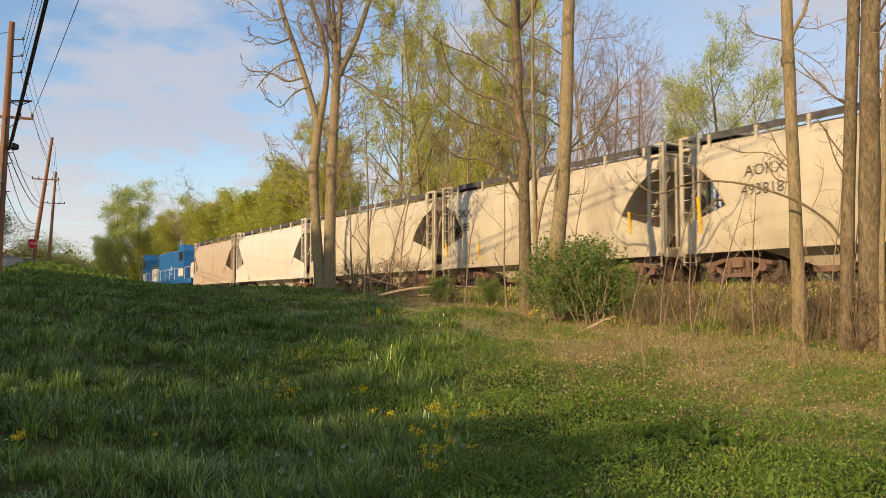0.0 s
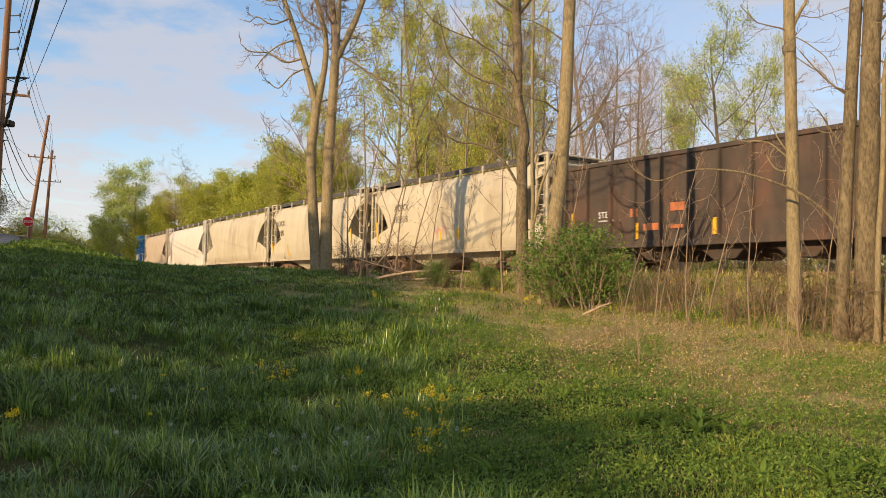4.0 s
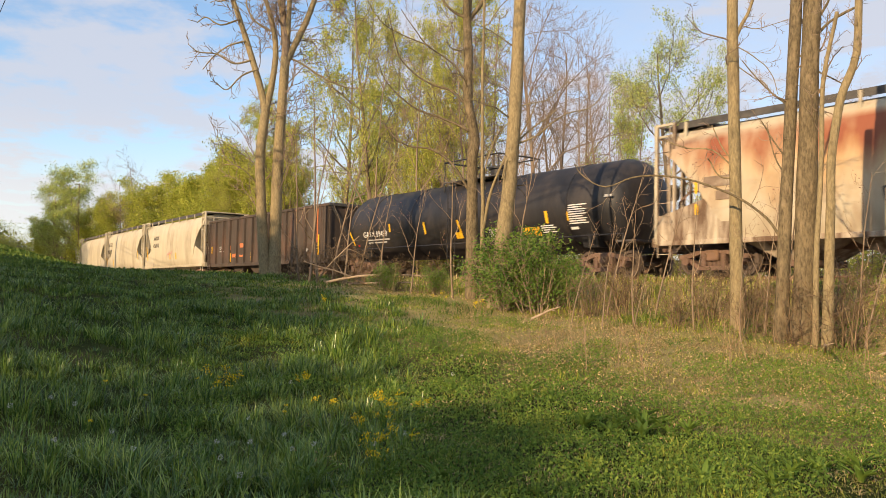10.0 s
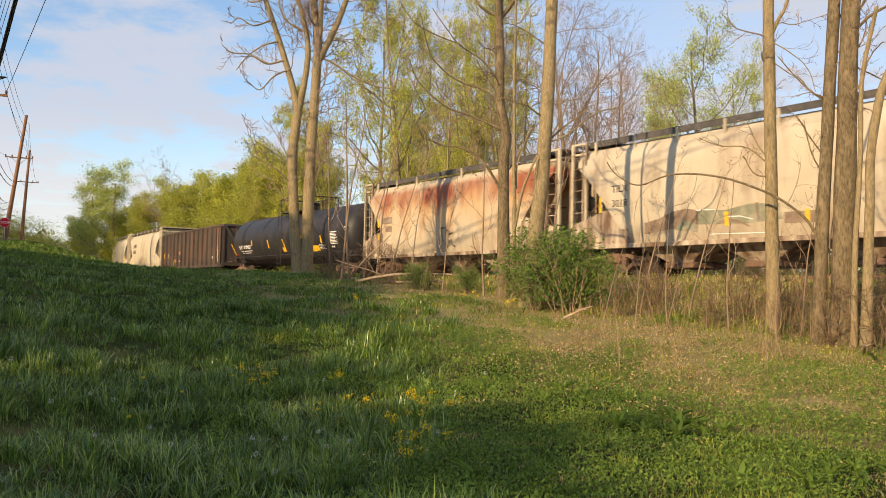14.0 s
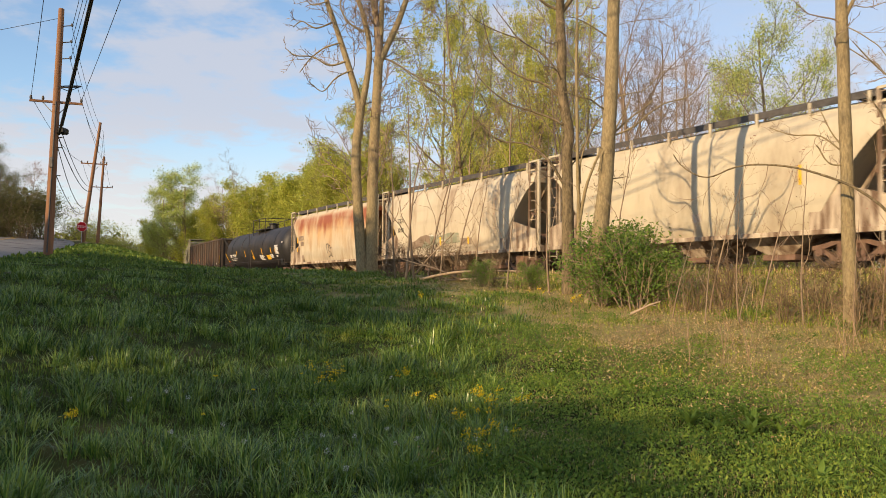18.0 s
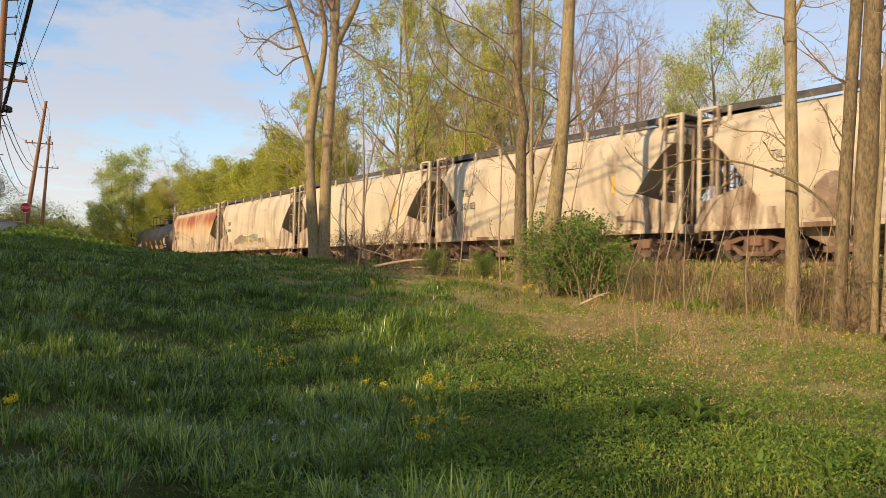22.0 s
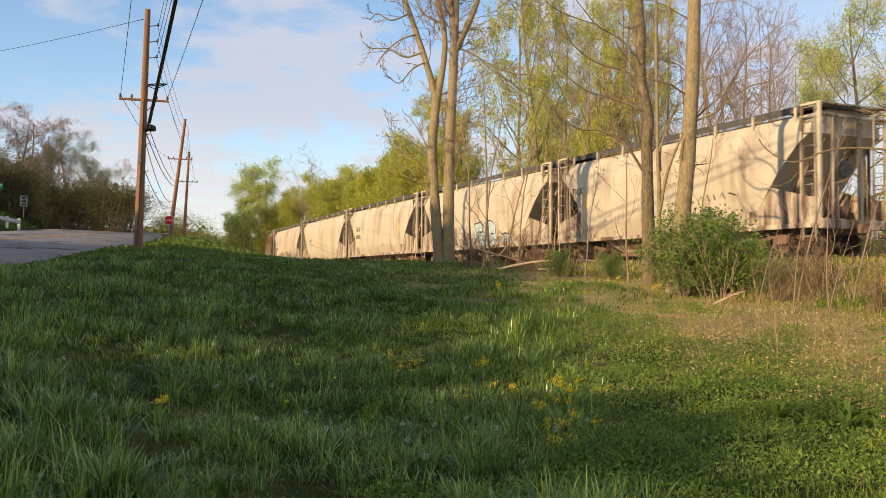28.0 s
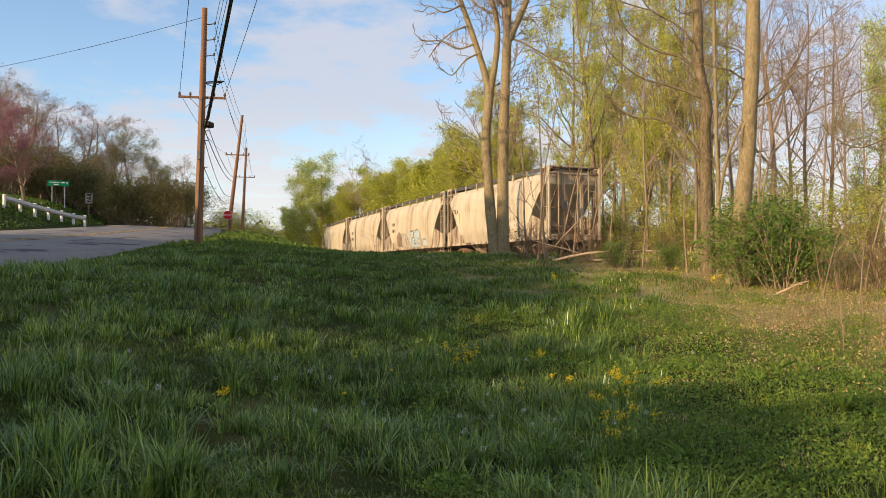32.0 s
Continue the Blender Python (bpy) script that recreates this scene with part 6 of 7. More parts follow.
def poles():
    a, za, ta = utility_pole(-16.96, 31.76, 9.7, (0.23, 0.0), "tall brown wooden utility pole with a crossarm and cable bundle", [(6.0, 0.95)])
    b, zb, tb = utility_pole(-32.6, 66.4, 9.8, (1.15, 0.1), "leaning brown wooden utility pole with a low crossarm", [(6.4, 1.0)])
    c, zc, tc = utility_pole(-41.0, 86.8, 9.9, (0.45, 0.0), "distant wooden utility pole with a crossarm", [(6.6, 1.1)])
    d, zd, td = utility_pole(-40.5, 103.0, 6.6, (0.0, 0.0), "short distant wooden pole beside the track", [])
    e, ze, te = utility_pole(-38.5, 106.0, 4.6, (0.0, 0.0), "short dark distant post beside the track", [])
    # hardware on the near pole
    for h in (9.0, 8.35, 7.7):
        p = ta * (h / 9.7)
        g = Geo()
        g.tube([p, p + Vector((0.42, 0.1, 0.06))], 0.022, 5)
        insulator(g, p + Vector((0.42, 0.1, 0.02)), 0.12)
        part("standoff_bracket", g, GRATING, a)
    part("cable_box", Geo().box(0.06, 0.2, -0.24, -0.14, 3.4, 3.8, 0.02), GRATING, a, "small dark cable box")
    part("riser_conduit", Geo().tube([(0.06, -0.19, 0.1), (0.20, -0.13, 6.0)], 0.03, 6), GRATING, a)
    for k, (u0, up) in enumerate(((4.6, 0.0), (4.2, 0.0), (3.1, 0.0))):
        g = Geo()
        p = ta * (u0 / 9.7)
        g.tube([p, p + Vector((0.3, 0.05, 0.02))], 0.02, 5)
        part("cable_clamp", g, GRATING, a)
    foot = Vector((-16.96, 31.76, za))
    foot_b = Vector((-32.6, 66.4, zb))
    foot_c = Vector((-41.0, 86.8, zc))
    behind = Vector((4.6, -4.2, 0))

    def cable(name, label, pts, r):
        ob = tagged(new(name, Geo().tube(pts, r, 6).mesh(name, WIRE, 0)), label, "cable", "overhead cables")
        return ob
    across = Vector((0.92, 0.39, 0))
    A = lambda h, s=0.0: foot + ta * (h / 9.7) + across * s
    B = lambda h, s=0.0: foot_b + tb * (h / 9.8) + across * s
    C = lambda h, s=0.0: foot_c + tc * (h / 9.9) + across * s
    Z = lambda h, s=0.0: behind + Vector((0, 0, h)) + across * s
    # thick bundle at the near pole, running on overhead
    for k, (h0, h1, s, r) in enumerate(((4.75, 16.0, 0.16, 0.05), (5.1, 16.3, 0.26, 0.042))):
        run = sag(A(h0, s), Z(h1, 0.35 + s), 0.25)
        cable("overhead_cable", "thick black communication cable bundle strung from pole to pole", run, [r * (1 - 0.8 * i / 14) for i in range(15)])
        cable("overhead_cable", "thick black communication cable strung between poles", sag(A(h0, s * 0.6), B(h0 - 0.6, 0.1), 0.7), r * 0.4)
    cable("overhead_cable", "thin black telephone cable hanging between poles", sag(A(4.2, 0.15), B(3.4, 0.1), 1.3), 0.016)
    cable("overhead_cable", "thin black telephone cable hanging between poles", sag(A(3.1, 0.15), B(2.9, 0.1), 1.0), 0.016)
    for s in (-0.9, 0.9):
        cable("power_line", "thin bare power line strung between poles", sag(A(6.15, s), Z(12.5, s * 1.2), 0.5), 0.010)
        cable("power_line", "thin bare power line strung between poles", sag(A(6.15, s), B(6.5, s), 0.5), 0.010)
        cable("power_line", "thin bare power line strung between poles", sag(B(6.5, s), C(6.7, s), 0.4), 0.012)
    for h in (9.0, 8.35, 7.7):
        cable("power_line", "thin bare power line on stand-off brackets", sag(A(h, 0.42), B(h + 0.1, 0.3), 0.6), 0.010)
        cable("power_line", "thin bare power line on stand-off brackets", sag(B(h + 0.1, 0.3), C(h + 0.1, 0.3), 0.5), 0.012)
        cable("power_line", "thin bare power line running on overhead", sag(A(h, 0.42), Z(h + 6.4, 0.5), 0.4), 0.010)
    cable("service_drop", "thin black service wire crossing the road", sag(A(9.3, -0.1), Vector((-62, 44, 12.5)), 1.2), 0.010)
    # storage ring and splice box on the bundle
    g = Geo()
    ring = [(0.46 * math.cos(6.2832 * i / 28), 0.30 * math.sin(6.2832 * i / 28), 0.10 * math.sin(6.2832 * i / 28)) for i in range(29)]
    g.tube(ring, 0.026, 6)
    g.tube([(-0.46, 0, 0), (0, 0, -0.18), (0.46, 0, 0)], 0.018, 5)
    ob = tagged(new("cable_storage_ring", g.mesh("cable_storage_ring", WIRE, 0)), "black hoop of spare cable hung on the bundle", "cable ring")
    ob.matrix_world = Matrix.Translation(A(6.65, 0.42))
    ob = tagged(new("splice_box", Geo().box(-0.14, 0.14, -0.22, 0.22, -0.12, 0.12, 0.05).mesh("splice_box", WIRE)), "black splice enclosure hung on the cable bundle", "cable box")
    ob.matrix_world = Matrix.Translation(A(4.88, 0.30))


def sign_post(g, x, y, z0, z1, r=0.035):
    g.tube([(x, y, z0), (x, y, z1)], r, 6)


def signs():
    # stop sign
    x, y, zc = -31.8, 64.6, 5.38
    z = ground_z(x, y)
    ob = thing("stop_sign", "red octagonal stop sign on a steel post", "road sign")
    ob.matrix_world = Matrix.Translation((x, y, z)) @ Matrix.Rotation(radians(20), 4, "Z")
    h = zc - z
    part("post", Geo().box(-0.03, 0.03, 0.02, 0.06, -0.3, h + 0.3), GALV, ob)
    octo = [(0.38 * math.cos(radians(22.5 + 45 * i)), h + 0.38 * math.sin(radians(22.5 + 45 * i))) for i in range(8)]
    part("border", Geo().slab([(a * 1.05, h + (b - h) * 1.05) for a, b in octo], 1, 0.004, 0.014), SIGN_WHITE, ob)
    part("plate", Geo().slab(octo, 1, -0.006, 0.004), SIGN_RED, ob)
    t = part("lettering", lettering("STOP", 0.27, LETTER_WHITE), LETTER_WHITE, ob)
    t.location = (-0.31, -0.010, h - 0.1)
    # green street-name sign on two posts
    x, y = -40.1, 54.2
    z = ground_z(x, y)
    ob = thing("street_sign", "green street-name sign on two steel posts", "road sign")
    ob.matrix_world = Matrix.Translation((x, y, z)) @ Matrix.Rotation(radians(36), 4, "Z")
    h = 7.22 - z
    for s in (-0.42, 0.42):
        part("post", Geo().box(s - 0.035, s + 0.035, 0.01, 0.07, -0.3, h + 0.15), GALV, ob)
    part("plate", Geo().box(-0.72, 0.72, -0.012, 0.008, h - 0.2, h + 0.2, 0.004), SIGN_GREEN, ob)
    for k, (a, b, c, d) in enumerate(((-0.6, 0.1, 0.03, 0.10), (0.2, 0.42, 0.02, 0.11), (-0.3, 0.05, -0.12, -0.06), (0.52, 0.64, 0.0, 0.10))):
        part("lettering", Geo().box(a, b, -0.018, -0.012, h + c, h + d), LETTER_WHITE, ob, "white bar of lettering")
    # small white sign
    x, y = -40.0, 57.7
    z = ground_z(x, y)
    ob = thing("road_sign", "small white rectangular road sign on a post", "road sign")
    ob.matrix_world = Matrix.Translation((x, y, z)) @ Matrix.Rotation(radians(34), 4, "Z")
    h = 6.37 - z
    part("post", Geo().box(-0.03, 0.03, 0.01, 0.06, -0.3, h + 0.3), GALV, ob)
    part("plate", Geo().box(-0.26, 0.26, -0.01, 0.008, h - 0.12, h + 0.42, 0.004), SIGN_WHITE, ob)
    part("plate", Geo().box(-0.26, 0.26, -0.01, 0.008, h - 0.38, h - 0.15, 0.004), SIGN_WHITE, ob)
    for a, b, c, d in ((-0.15, 0.15, 0.22, 0.34), (-0.18, 0.18, 0.05, 0.10), (-0.18, 0.18, -0.04, 0.0), (-0.16, 0.16, -0.31, -0.22)):
        part("lettering", Geo().box(a, b, -0.016, -0.01, h + c, h + d), LETTER_DARK, ob, "dark bar of lettering")
    # low white rail fence by the roadside
    ob = thing("guard_rail", "low weathered white guard rail on short posts", "guard rail")
    pts = []
    for i in range(7):
        y = 40.5 + 8.5 * i / 6
        x = road_edge(y) - 12 + 2.7 * i / 6
        pts.append(Vector((x, y, ground_z(x, y))))
    for p in pts:
        part("post", Geo().box(p.x - 0.07, p.x + 0.07, p.y - 0.07, p.y + 0.07, p.z - 0.3, p.z + 0.78, 0.015), SIGN_WHITE, ob)
    part("rail", Geo().loft([[(p.x + 0.10, p.y - 0.02, p.z + 0.42), (p.x + 0.14, p.y - 0.02, p.z + 0.52), (p.x + 0.10, p.y - 0.02, p.z + 0.70), (p.x + 0.06, p.y, p.z + 0.56)] for p in pts]), GALV, ob)
    # marker post with an orange head at the track
    x, y = 8.4, 29.2
    z = ground_z(x, y)
    ob = thing("marker_post", "leaning white trackside marker post with an orange head", "marker post")
    ob.matrix_world = Matrix.Translation((x, y, z)) @ Matrix.Rotation(radians(4), 4, "Y")
    part("post", Geo().box(-0.08, 0.08, -0.05, 0.05, -0.2, 1.7, 0.01), WHITE_PAINT, ob)
    part("head", Geo().box(-0.10, 0.10, -0.06, 0.06, 1.7, 2.05, 0.01), ORANGE, ob, "orange head")


poles()
signs()


# ---------------------------------------------------------------- grass and small plants
def grass_material(name, dark, light, dry):
    return material(name, dark, light, 0.5, 0.55, bump=0.0, island=0.4, through_light=0.3, spec=0.25, stain=dry, stain_at=(0.56, 0.72), stain_scale=0.35)


GRASS = grass_material("lush_meadow_grass", (0.066, 0.125, 0.020), (0.155, 0.235, 0.038), (0.20, 0.26, 0.05))
GRASS_LONG = material("glossy_long_grass", (0.085, 0.165, 0.026), (0.205, 0.325, 0.055), 0.9, 0.33, bump=0.0, island=0.7, through_light=0.25, spec=0.7)
GRASS_SHORT = grass_material("short_pasture_grass", (0.21, 0.26, 0.036), (0.35, 0.39, 0.062), (0.40, 0.36, 0.13))
STRAW = grass_material("dead_straw_grass", (0.46, 0.36, 0.16), (0.62, 0.50, 0.24), (0.32, 0.23, 0.105))
CLOVER = leaf_material("broad_weed_leaves", (0.105, 0.190, 0.030), (0.215, 0.315, 0.055))
MUSTARD = leaf_material("yellow_mustard_petals", (0.78, 0.58, 0.02), (0.90, 0.70, 0.04))


def land(x, y):
    return ground_z(x, y) + bumps(x, y)


def dryness(az, r):
    """How far the meadow gives way to straw: towards the trees and the track."""
    return min(1.0, smooth(-2, 14, az) * smooth(8.0, 14.0, r) + 0.9 * smooth(20.5, 23.5, r) * smooth(-9, -2, az))


def scatter(n, r0, r1, a0, a1, seed, power=1.0):
    rs = np.random.RandomState(seed)
    r = (r0 ** power + rs.rand(n) * (r1 ** power - r0 ** power)) ** (1 / power)
    return r, a0 + rs.rand(n) * (a1 - a0), rs


def blades(name, label, mat, n, r0, r1, a0, a1, seed, tall, wide, keep, clump=0.5, bend=0.5, power=1.25, across=False):
    """Blades of grass as bent strips of two quads, as one object."""
    r, az, rs = scatter(n, r0, r1, a0, a1, seed, power)
    x, y = r * np.sin(np.radians(az)), r * np.cos(np.radians(az))
    ok = np.zeros(n, bool)
    z, h = np.zeros(n), np.zeros(n)
    for i in range(n):
        patch = noise.noise((x[i] * 0.9, y[i] * 0.9, seed)) + 0.5 * noise.noise((x[i] * 2.7, y[i] * 2.7, seed))
        k = keep(az[i], r[i])
        if k <= 0 or k + clump * patch < rs.rand() or (x[i] < road_edge(y[i]) + 0.4 and not across):
            continue
        ok[i] = True
        z[i] = land(x[i], y[i])
        h[i] = tall * (0.72 + 0.8 * patch) * rs.uniform(0.55, 1.25)
    x, y, z, h, r = x[ok], y[ok], z[ok], np.maximum(h[ok], 0.03), r[ok]
    n = len(x)
    far = 1 + np.maximum(0, r - 9) / 14
    yaw = rs.uniform(0, 6.283, n)
    lean = rs.uniform(0.15, 1.0, n) * bend
    c, s = np.cos(yaw), np.sin(yaw)
    w = wide * rs.uniform(0.7, 1.3, n) * far
    sx, sy = -s * w, c * w
    base = np.stack([x, y, z - 0.02], 1)
    mid = base + np.stack([c * h * lean * 0.28, s * h * lean * 0.28, h * 0.58], 1)
    tip = base + np.stack([c * h * lean, s * h * lean, h * (1.0 - 0.25 * lean)], 1)
    side = np.stack([sx, sy, 0 * sx], 1)
    v = np.stack([base - side, base + side, mid - side * 0.75, mid + side * 0.75, tip - side * 0.12, tip + side * 0.12], 1).reshape(-1, 3).astype(np.float32)
    idx = (np.arange(n)[:, None] * 6 + np.array([0, 1, 3, 2, 2, 3, 5, 4])[None, :]).astype(np.int32).ravel()
    me = bpy.data.meshes.new(name)
    me.vertices.add(n * 6)
    me.vertices.foreach_set("co", v.ravel())
    me.loops.add(n * 8)
    me.loops.foreach_set("vertex_index", idx)
    me.polygons.add(n * 2)
    me.polygons.foreach_set("loop_start", np.arange(0, n * 8, 4, dtype=np.int32))
    me.materials.append(mat)
    me.update(calc_edges=True)
    return tagged(new(name, me), label, "grass", kind="stuff")


def tufts(name, label, mat, clumps, per, r0, r1, a0, a1, seed, tall, wide, keep, power=1.2):
    """Clumps of long arching blades, three quads to a blade, as one object."""
    r, az, rs = scatter(clumps, r0, r1, a0, a1, seed, power)
    cx, cy, cz, ch, cr = [], [], [], [], []
    for a, d in zip(az, r):
        x, y = d * math.sin(radians(a)), d * math.cos(radians(a))
        patch = noise.noise((x * 0.7, y * 0.7, seed)) + 0.5 * noise.noise((x * 2.1, y * 2.1, seed))
        if keep(a, d) + 0.75 * patch < rs.rand() or x < road_edge(y) + 0.5:
            continue
        cx.append(x)
        cy.append(y)
        cz.append(land(x, y))
        ch.append(tall * (1 - 0.55 * smooth(15, 25, d)) * (0.75 + 1.25 * patch) * rs.uniform(0.7, 1.25))
        cr.append(d)
    n = len(cx) * per
    rep = lambda q: np.repeat(np.array(q), per)
    spread = 0.065 * (1 + np.maximum(0, rep(cr) - 9) / 18)
    h = np.maximum(rep(ch), 0.06) * rs.uniform(0.55, 1.15, n)
    yaw, lean, droop = rs.uniform(0, 6.283, n), rs.uniform(0.1, 0.95, n), rs.uniform(0.15, 0.7, n)
    c, s = np.cos(yaw), np.sin(yaw)
    out = np.abs(rs.normal(0, 1, n)) * spread
    x, y, z = rep(cx) + c * out + rs.normal(0, 0.4, n) * spread, rep(cy) + s * out + rs.normal(0, 0.4, n) * spread, rep(cz) - 0.02
    w = wide * rs.uniform(0.6, 1.3, n) * (1 + np.maximum(0, rep(cr) - 9) / 13)
    side = np.stack([-s * w, c * w, 0 * w], 1)
    rows = []
    for f, k in ((0.0, 0.8), (0.4, 1.0), (0.75, 0.75), (1.0, 0.1)):
        out, up = h * lean * f ** 1.6, h * (f - droop * f ** 2.2 * lean)
        p = np.stack([x + c * out, y + s * out, z + up], 1)
        rows += [p - side * k, p + side * k]
    v = np.stack(rows, 1).reshape(-1, 3).astype(np.float32)
    idx = (np.arange(n)[:, None] * 8 + np.array([0, 1, 3, 2, 2, 3, 5, 4, 4, 5, 7, 6])[None, :]).astype(np.int32).ravel()
    me = bpy.data.meshes.new(name)
    me.vertices.add(n * 8)
    me.vertices.foreach_set("co", v.ravel())
    me.loops.add(n * 12)
    me.loops.foreach_set("vertex_index", idx)
    me.polygons.add(n * 3)
    me.polygons.foreach_set("loop_start", np.arange(0, n * 12, 4, dtype=np.int32))
    me.polygons.foreach_set("use_smooth", np.ones(n * 3, dtype=bool))
    me.materials.append(mat)
    me.update(calc_edges=True)
    return tagged(new(name, me), label, "grass", kind="stuff")


def meadow():
    tufts("grass_tufts", "long arching tufts of glossy green meadow grass", GRASS_LONG, 5600, 36, 5.0, 30, -44, 26, 21, 0.27, 0.0042,
          lambda a, r: 0.9 - 1.2 * dryness(a, r) - 1.7 * smooth(-1, 10, a) - 0.35 * smooth(-6, 4, a) * smooth(8.5, 12, r))
    tufts("pale_tufts", "scattered tufts of pale new grass", GRASS_SHORT, 320, 22, 6.5, 24, -12, 34, 22, 0.15, 0.0036,
          lambda a, r: 0.4)
    blades("bank_grass", "grass on the bank across the road", GRASS, 30000, 28, 74, -46, -27, 7, 0.24, 0.014,
           lambda a, r: 0.9 if -22 < r * math.sin(radians(a)) - road_edge(r * math.cos(radians(a))) < -9.6 else 0.0, 0.3, 0.7, 1.0, True)
    blades("lush_grass", "long lush green meadow grass in clumps", GRASS, 150000, 5.0, 31, -44, 30, 1, 0.14, 0.0046,
           lambda a, r: 1.05 - 1.15 * dryness(a, r) - 0.35 * smooth(0, 8, a) * smooth(7.0, 10.0, r), 1.0, 1.35)
    blades("short_grass", "short yellow-green grass", GRASS_SHORT, 150000, 5.2, 26, -14, 36, 2, 0.075, 0.0048,
           lambda a, r: 0.35 + 0.4 * smooth(-4, 10, a), 0.5, 1.3)
    blades("dry_grass", "dead straw-coloured grass lying among the green", STRAW, 170000, 6.5, 27, -12, 38, 3, 0.07, 0.0044,
           lambda a, r: 0.80 * dryness(a, r) + 0.20 * smooth(2, 12, a), 0.35, 2.6)
    blades("far_grass", "rough grass on the bank by the road and track", GRASS, 34000, 29, 62, -43, -8, 4, 0.16, 0.014,
           lambda a, r: 0.9 if r * math.sin(radians(a)) * TRACK_N.x + r * math.cos(radians(a)) * TRACK_N.y < TRACK_LAT - 3.5 else 0.0, 0.3, 0.7)
    blades("trackside_weeds", "rank weeds and dead stalks beside the track", STRAW, 34000, 17, 50, -12, 42, 5, 0.27, 0.006,
           lambda a, r: 0.55 if 2.2 < abs(r * math.cos(radians(a - 56.834)) - TRACK_LAT) < 7 else 0.0, 0.4, 0.8, 1.0)
    blades("trackside_grass", "rough green grass beside the track", GRASS_SHORT, 60000, 17, 50, -12, 42, 6, 0.24, 0.007,
           lambda a, r: 0.75 if 1.9 < abs(r * math.cos(radians(a - 56.834)) - TRACK_LAT) < 8 else 0.0, 0.5, 1.3, 1.0)
    # low broad-leaved weeds
    r, az, rs = scatter(60000, 5.4, 21, -14, 37, 9, 1.3)
    tips = []
    for a, d in zip(az, r):
        x, y = d * math.sin(radians(a)), d * math.cos(radians(a))
        k = noise.noise((x * 0.6, y * 0.6, 7)) + 0.4 * noise.noise((x * 2, y * 2, 8))
        if k + 0.35 * smooth(-8, 8, a) - 0.45 * smooth(13, 20, d) - 0.20 * dryness(a, d) > 0.12 * rs.rand():
            tips.append((x, y, land(x, y) + 0.02 + 0.07 * rs.rand()))
    me = leaf_cloud("weeds", tips, 3, 0.021, 0.03, CLOVER, 3)
    tagged(new("ground_weeds", me), "low broad-leaved green weeds among the grass", "weeds", kind="stuff")


def fallen_leaves():
    """Last year's leaves and bits of stalk on the ground from the meadow's edge to the track."""
    r, az, rs = scatter(22000, 7.0, 24, -6, 38, 12, 1.4)
    tips = []
    for a, d in zip(az, r):
        x, y = d * math.sin(radians(a)), d * math.cos(radians(a))
        k = noise.noise((x * 0.8, y * 0.8, 11)) + 0.5 * noise.noise((x * 2.6, y * 2.6, 12))
        if dryness(a, d) + 0.6 * k > 0.75 * rs.rand() + 0.1:
            tips.append((x, y, land(x, y) + 0.015 + 0.03 * rs.rand()))
    for name, mat, seed, size in (("fallen_leaves", LEAF_DEAD, 31, 0.015), ("straw_litter", STRAW, 32, 0.020)):
        me = leaf_cloud(name, tips[seed % 2::2], 4, size, 0.05, mat, seed)
        tagged(new(name, me), "dead brown leaves scattered on the ground" if seed == 31 else "pale bits of straw scattered on the ground", "leaf litter", kind="stuff")


LEAF_DEAD = leaf_material("dead_brown_leaves", (0.20, 0.125, 0.06), (0.38, 0.27, 0.14))


def mustard_plant(x, y, h, seed, label):
    rng = random.Random(seed)
    ob = thing("yellow_flower_plant", label, "wildflower", "yellow wildflowers in the meadow")
    ob.matrix_world = Matrix.Translation((x, y, land(x, y)))
    for k in range(rng.randint(3, 5)):
        g, tips = Geo(), []
        d = Vector((rng.gauss(0, 0.3), rng.gauss(0, 0.3), 1))
        pts, radii = limb(g, rng, Vector((rng.gauss(0, 0.05), rng.gauss(0, 0.05), -0.02)), d, 1.15 * h * rng.uniform(0.75, 1.1), 0.006, 0.5, 4, 4, 0.08, 0.05)
        stem = part("stem", g, CLOVER, ob)
        tagged(part("blossom", leaf_cloud("blossom", [tuple(pts[-1])], 22, 0.015, 0.024, MUSTARD, seed + k), MUSTARD, stem, "cluster of yellow petals"), kind="stuff")
        tagged(part("leaf", leaf_cloud("leaf", [tuple(p) for p in pts[1:3]], 3, 0.035, 0.02, CLOVER, seed + k), CLOVER, stem), kind="stuff")


def dock_plant(x, y, seed, size=0.26, n=13):
    rng = random.Random(seed)
    ob = thing("dock_plant", "clump of broad upright green dock leaves", "weed", "dock clumps in the meadow")
    ob.matrix_world = Matrix.Translation((x, y, land(x, y)))
    for k in range(n):
        a = rng.uniform(0, 6.28)
        L, w, out = size * rng.uniform(0.6, 1.2), size * rng.uniform(0.09, 0.15), rng.uniform(0.4, 1.1)
        d, s = Vector((math.cos(a), math.sin(a), 0)), Vector((-math.sin(a), math.cos(a), 0))
        rows = []
        for i in range(6):
            f = i / 5
            c = d * (L * out * f * f + 0.02) + Vector((0, 0, L * (f - 0.25 * f * f * out)))
            ww = w * math.sin(math.pi * min(0.98, 0.12 + 0.86 * f)) + 0.002
            rows.append([c - s * ww, c + Vector((0, 0, -0.015)), c + s * ww])
        part("leaf", Geo().loft(rows, cap=False, closed=False), CLOVER, ob, smooth=0)


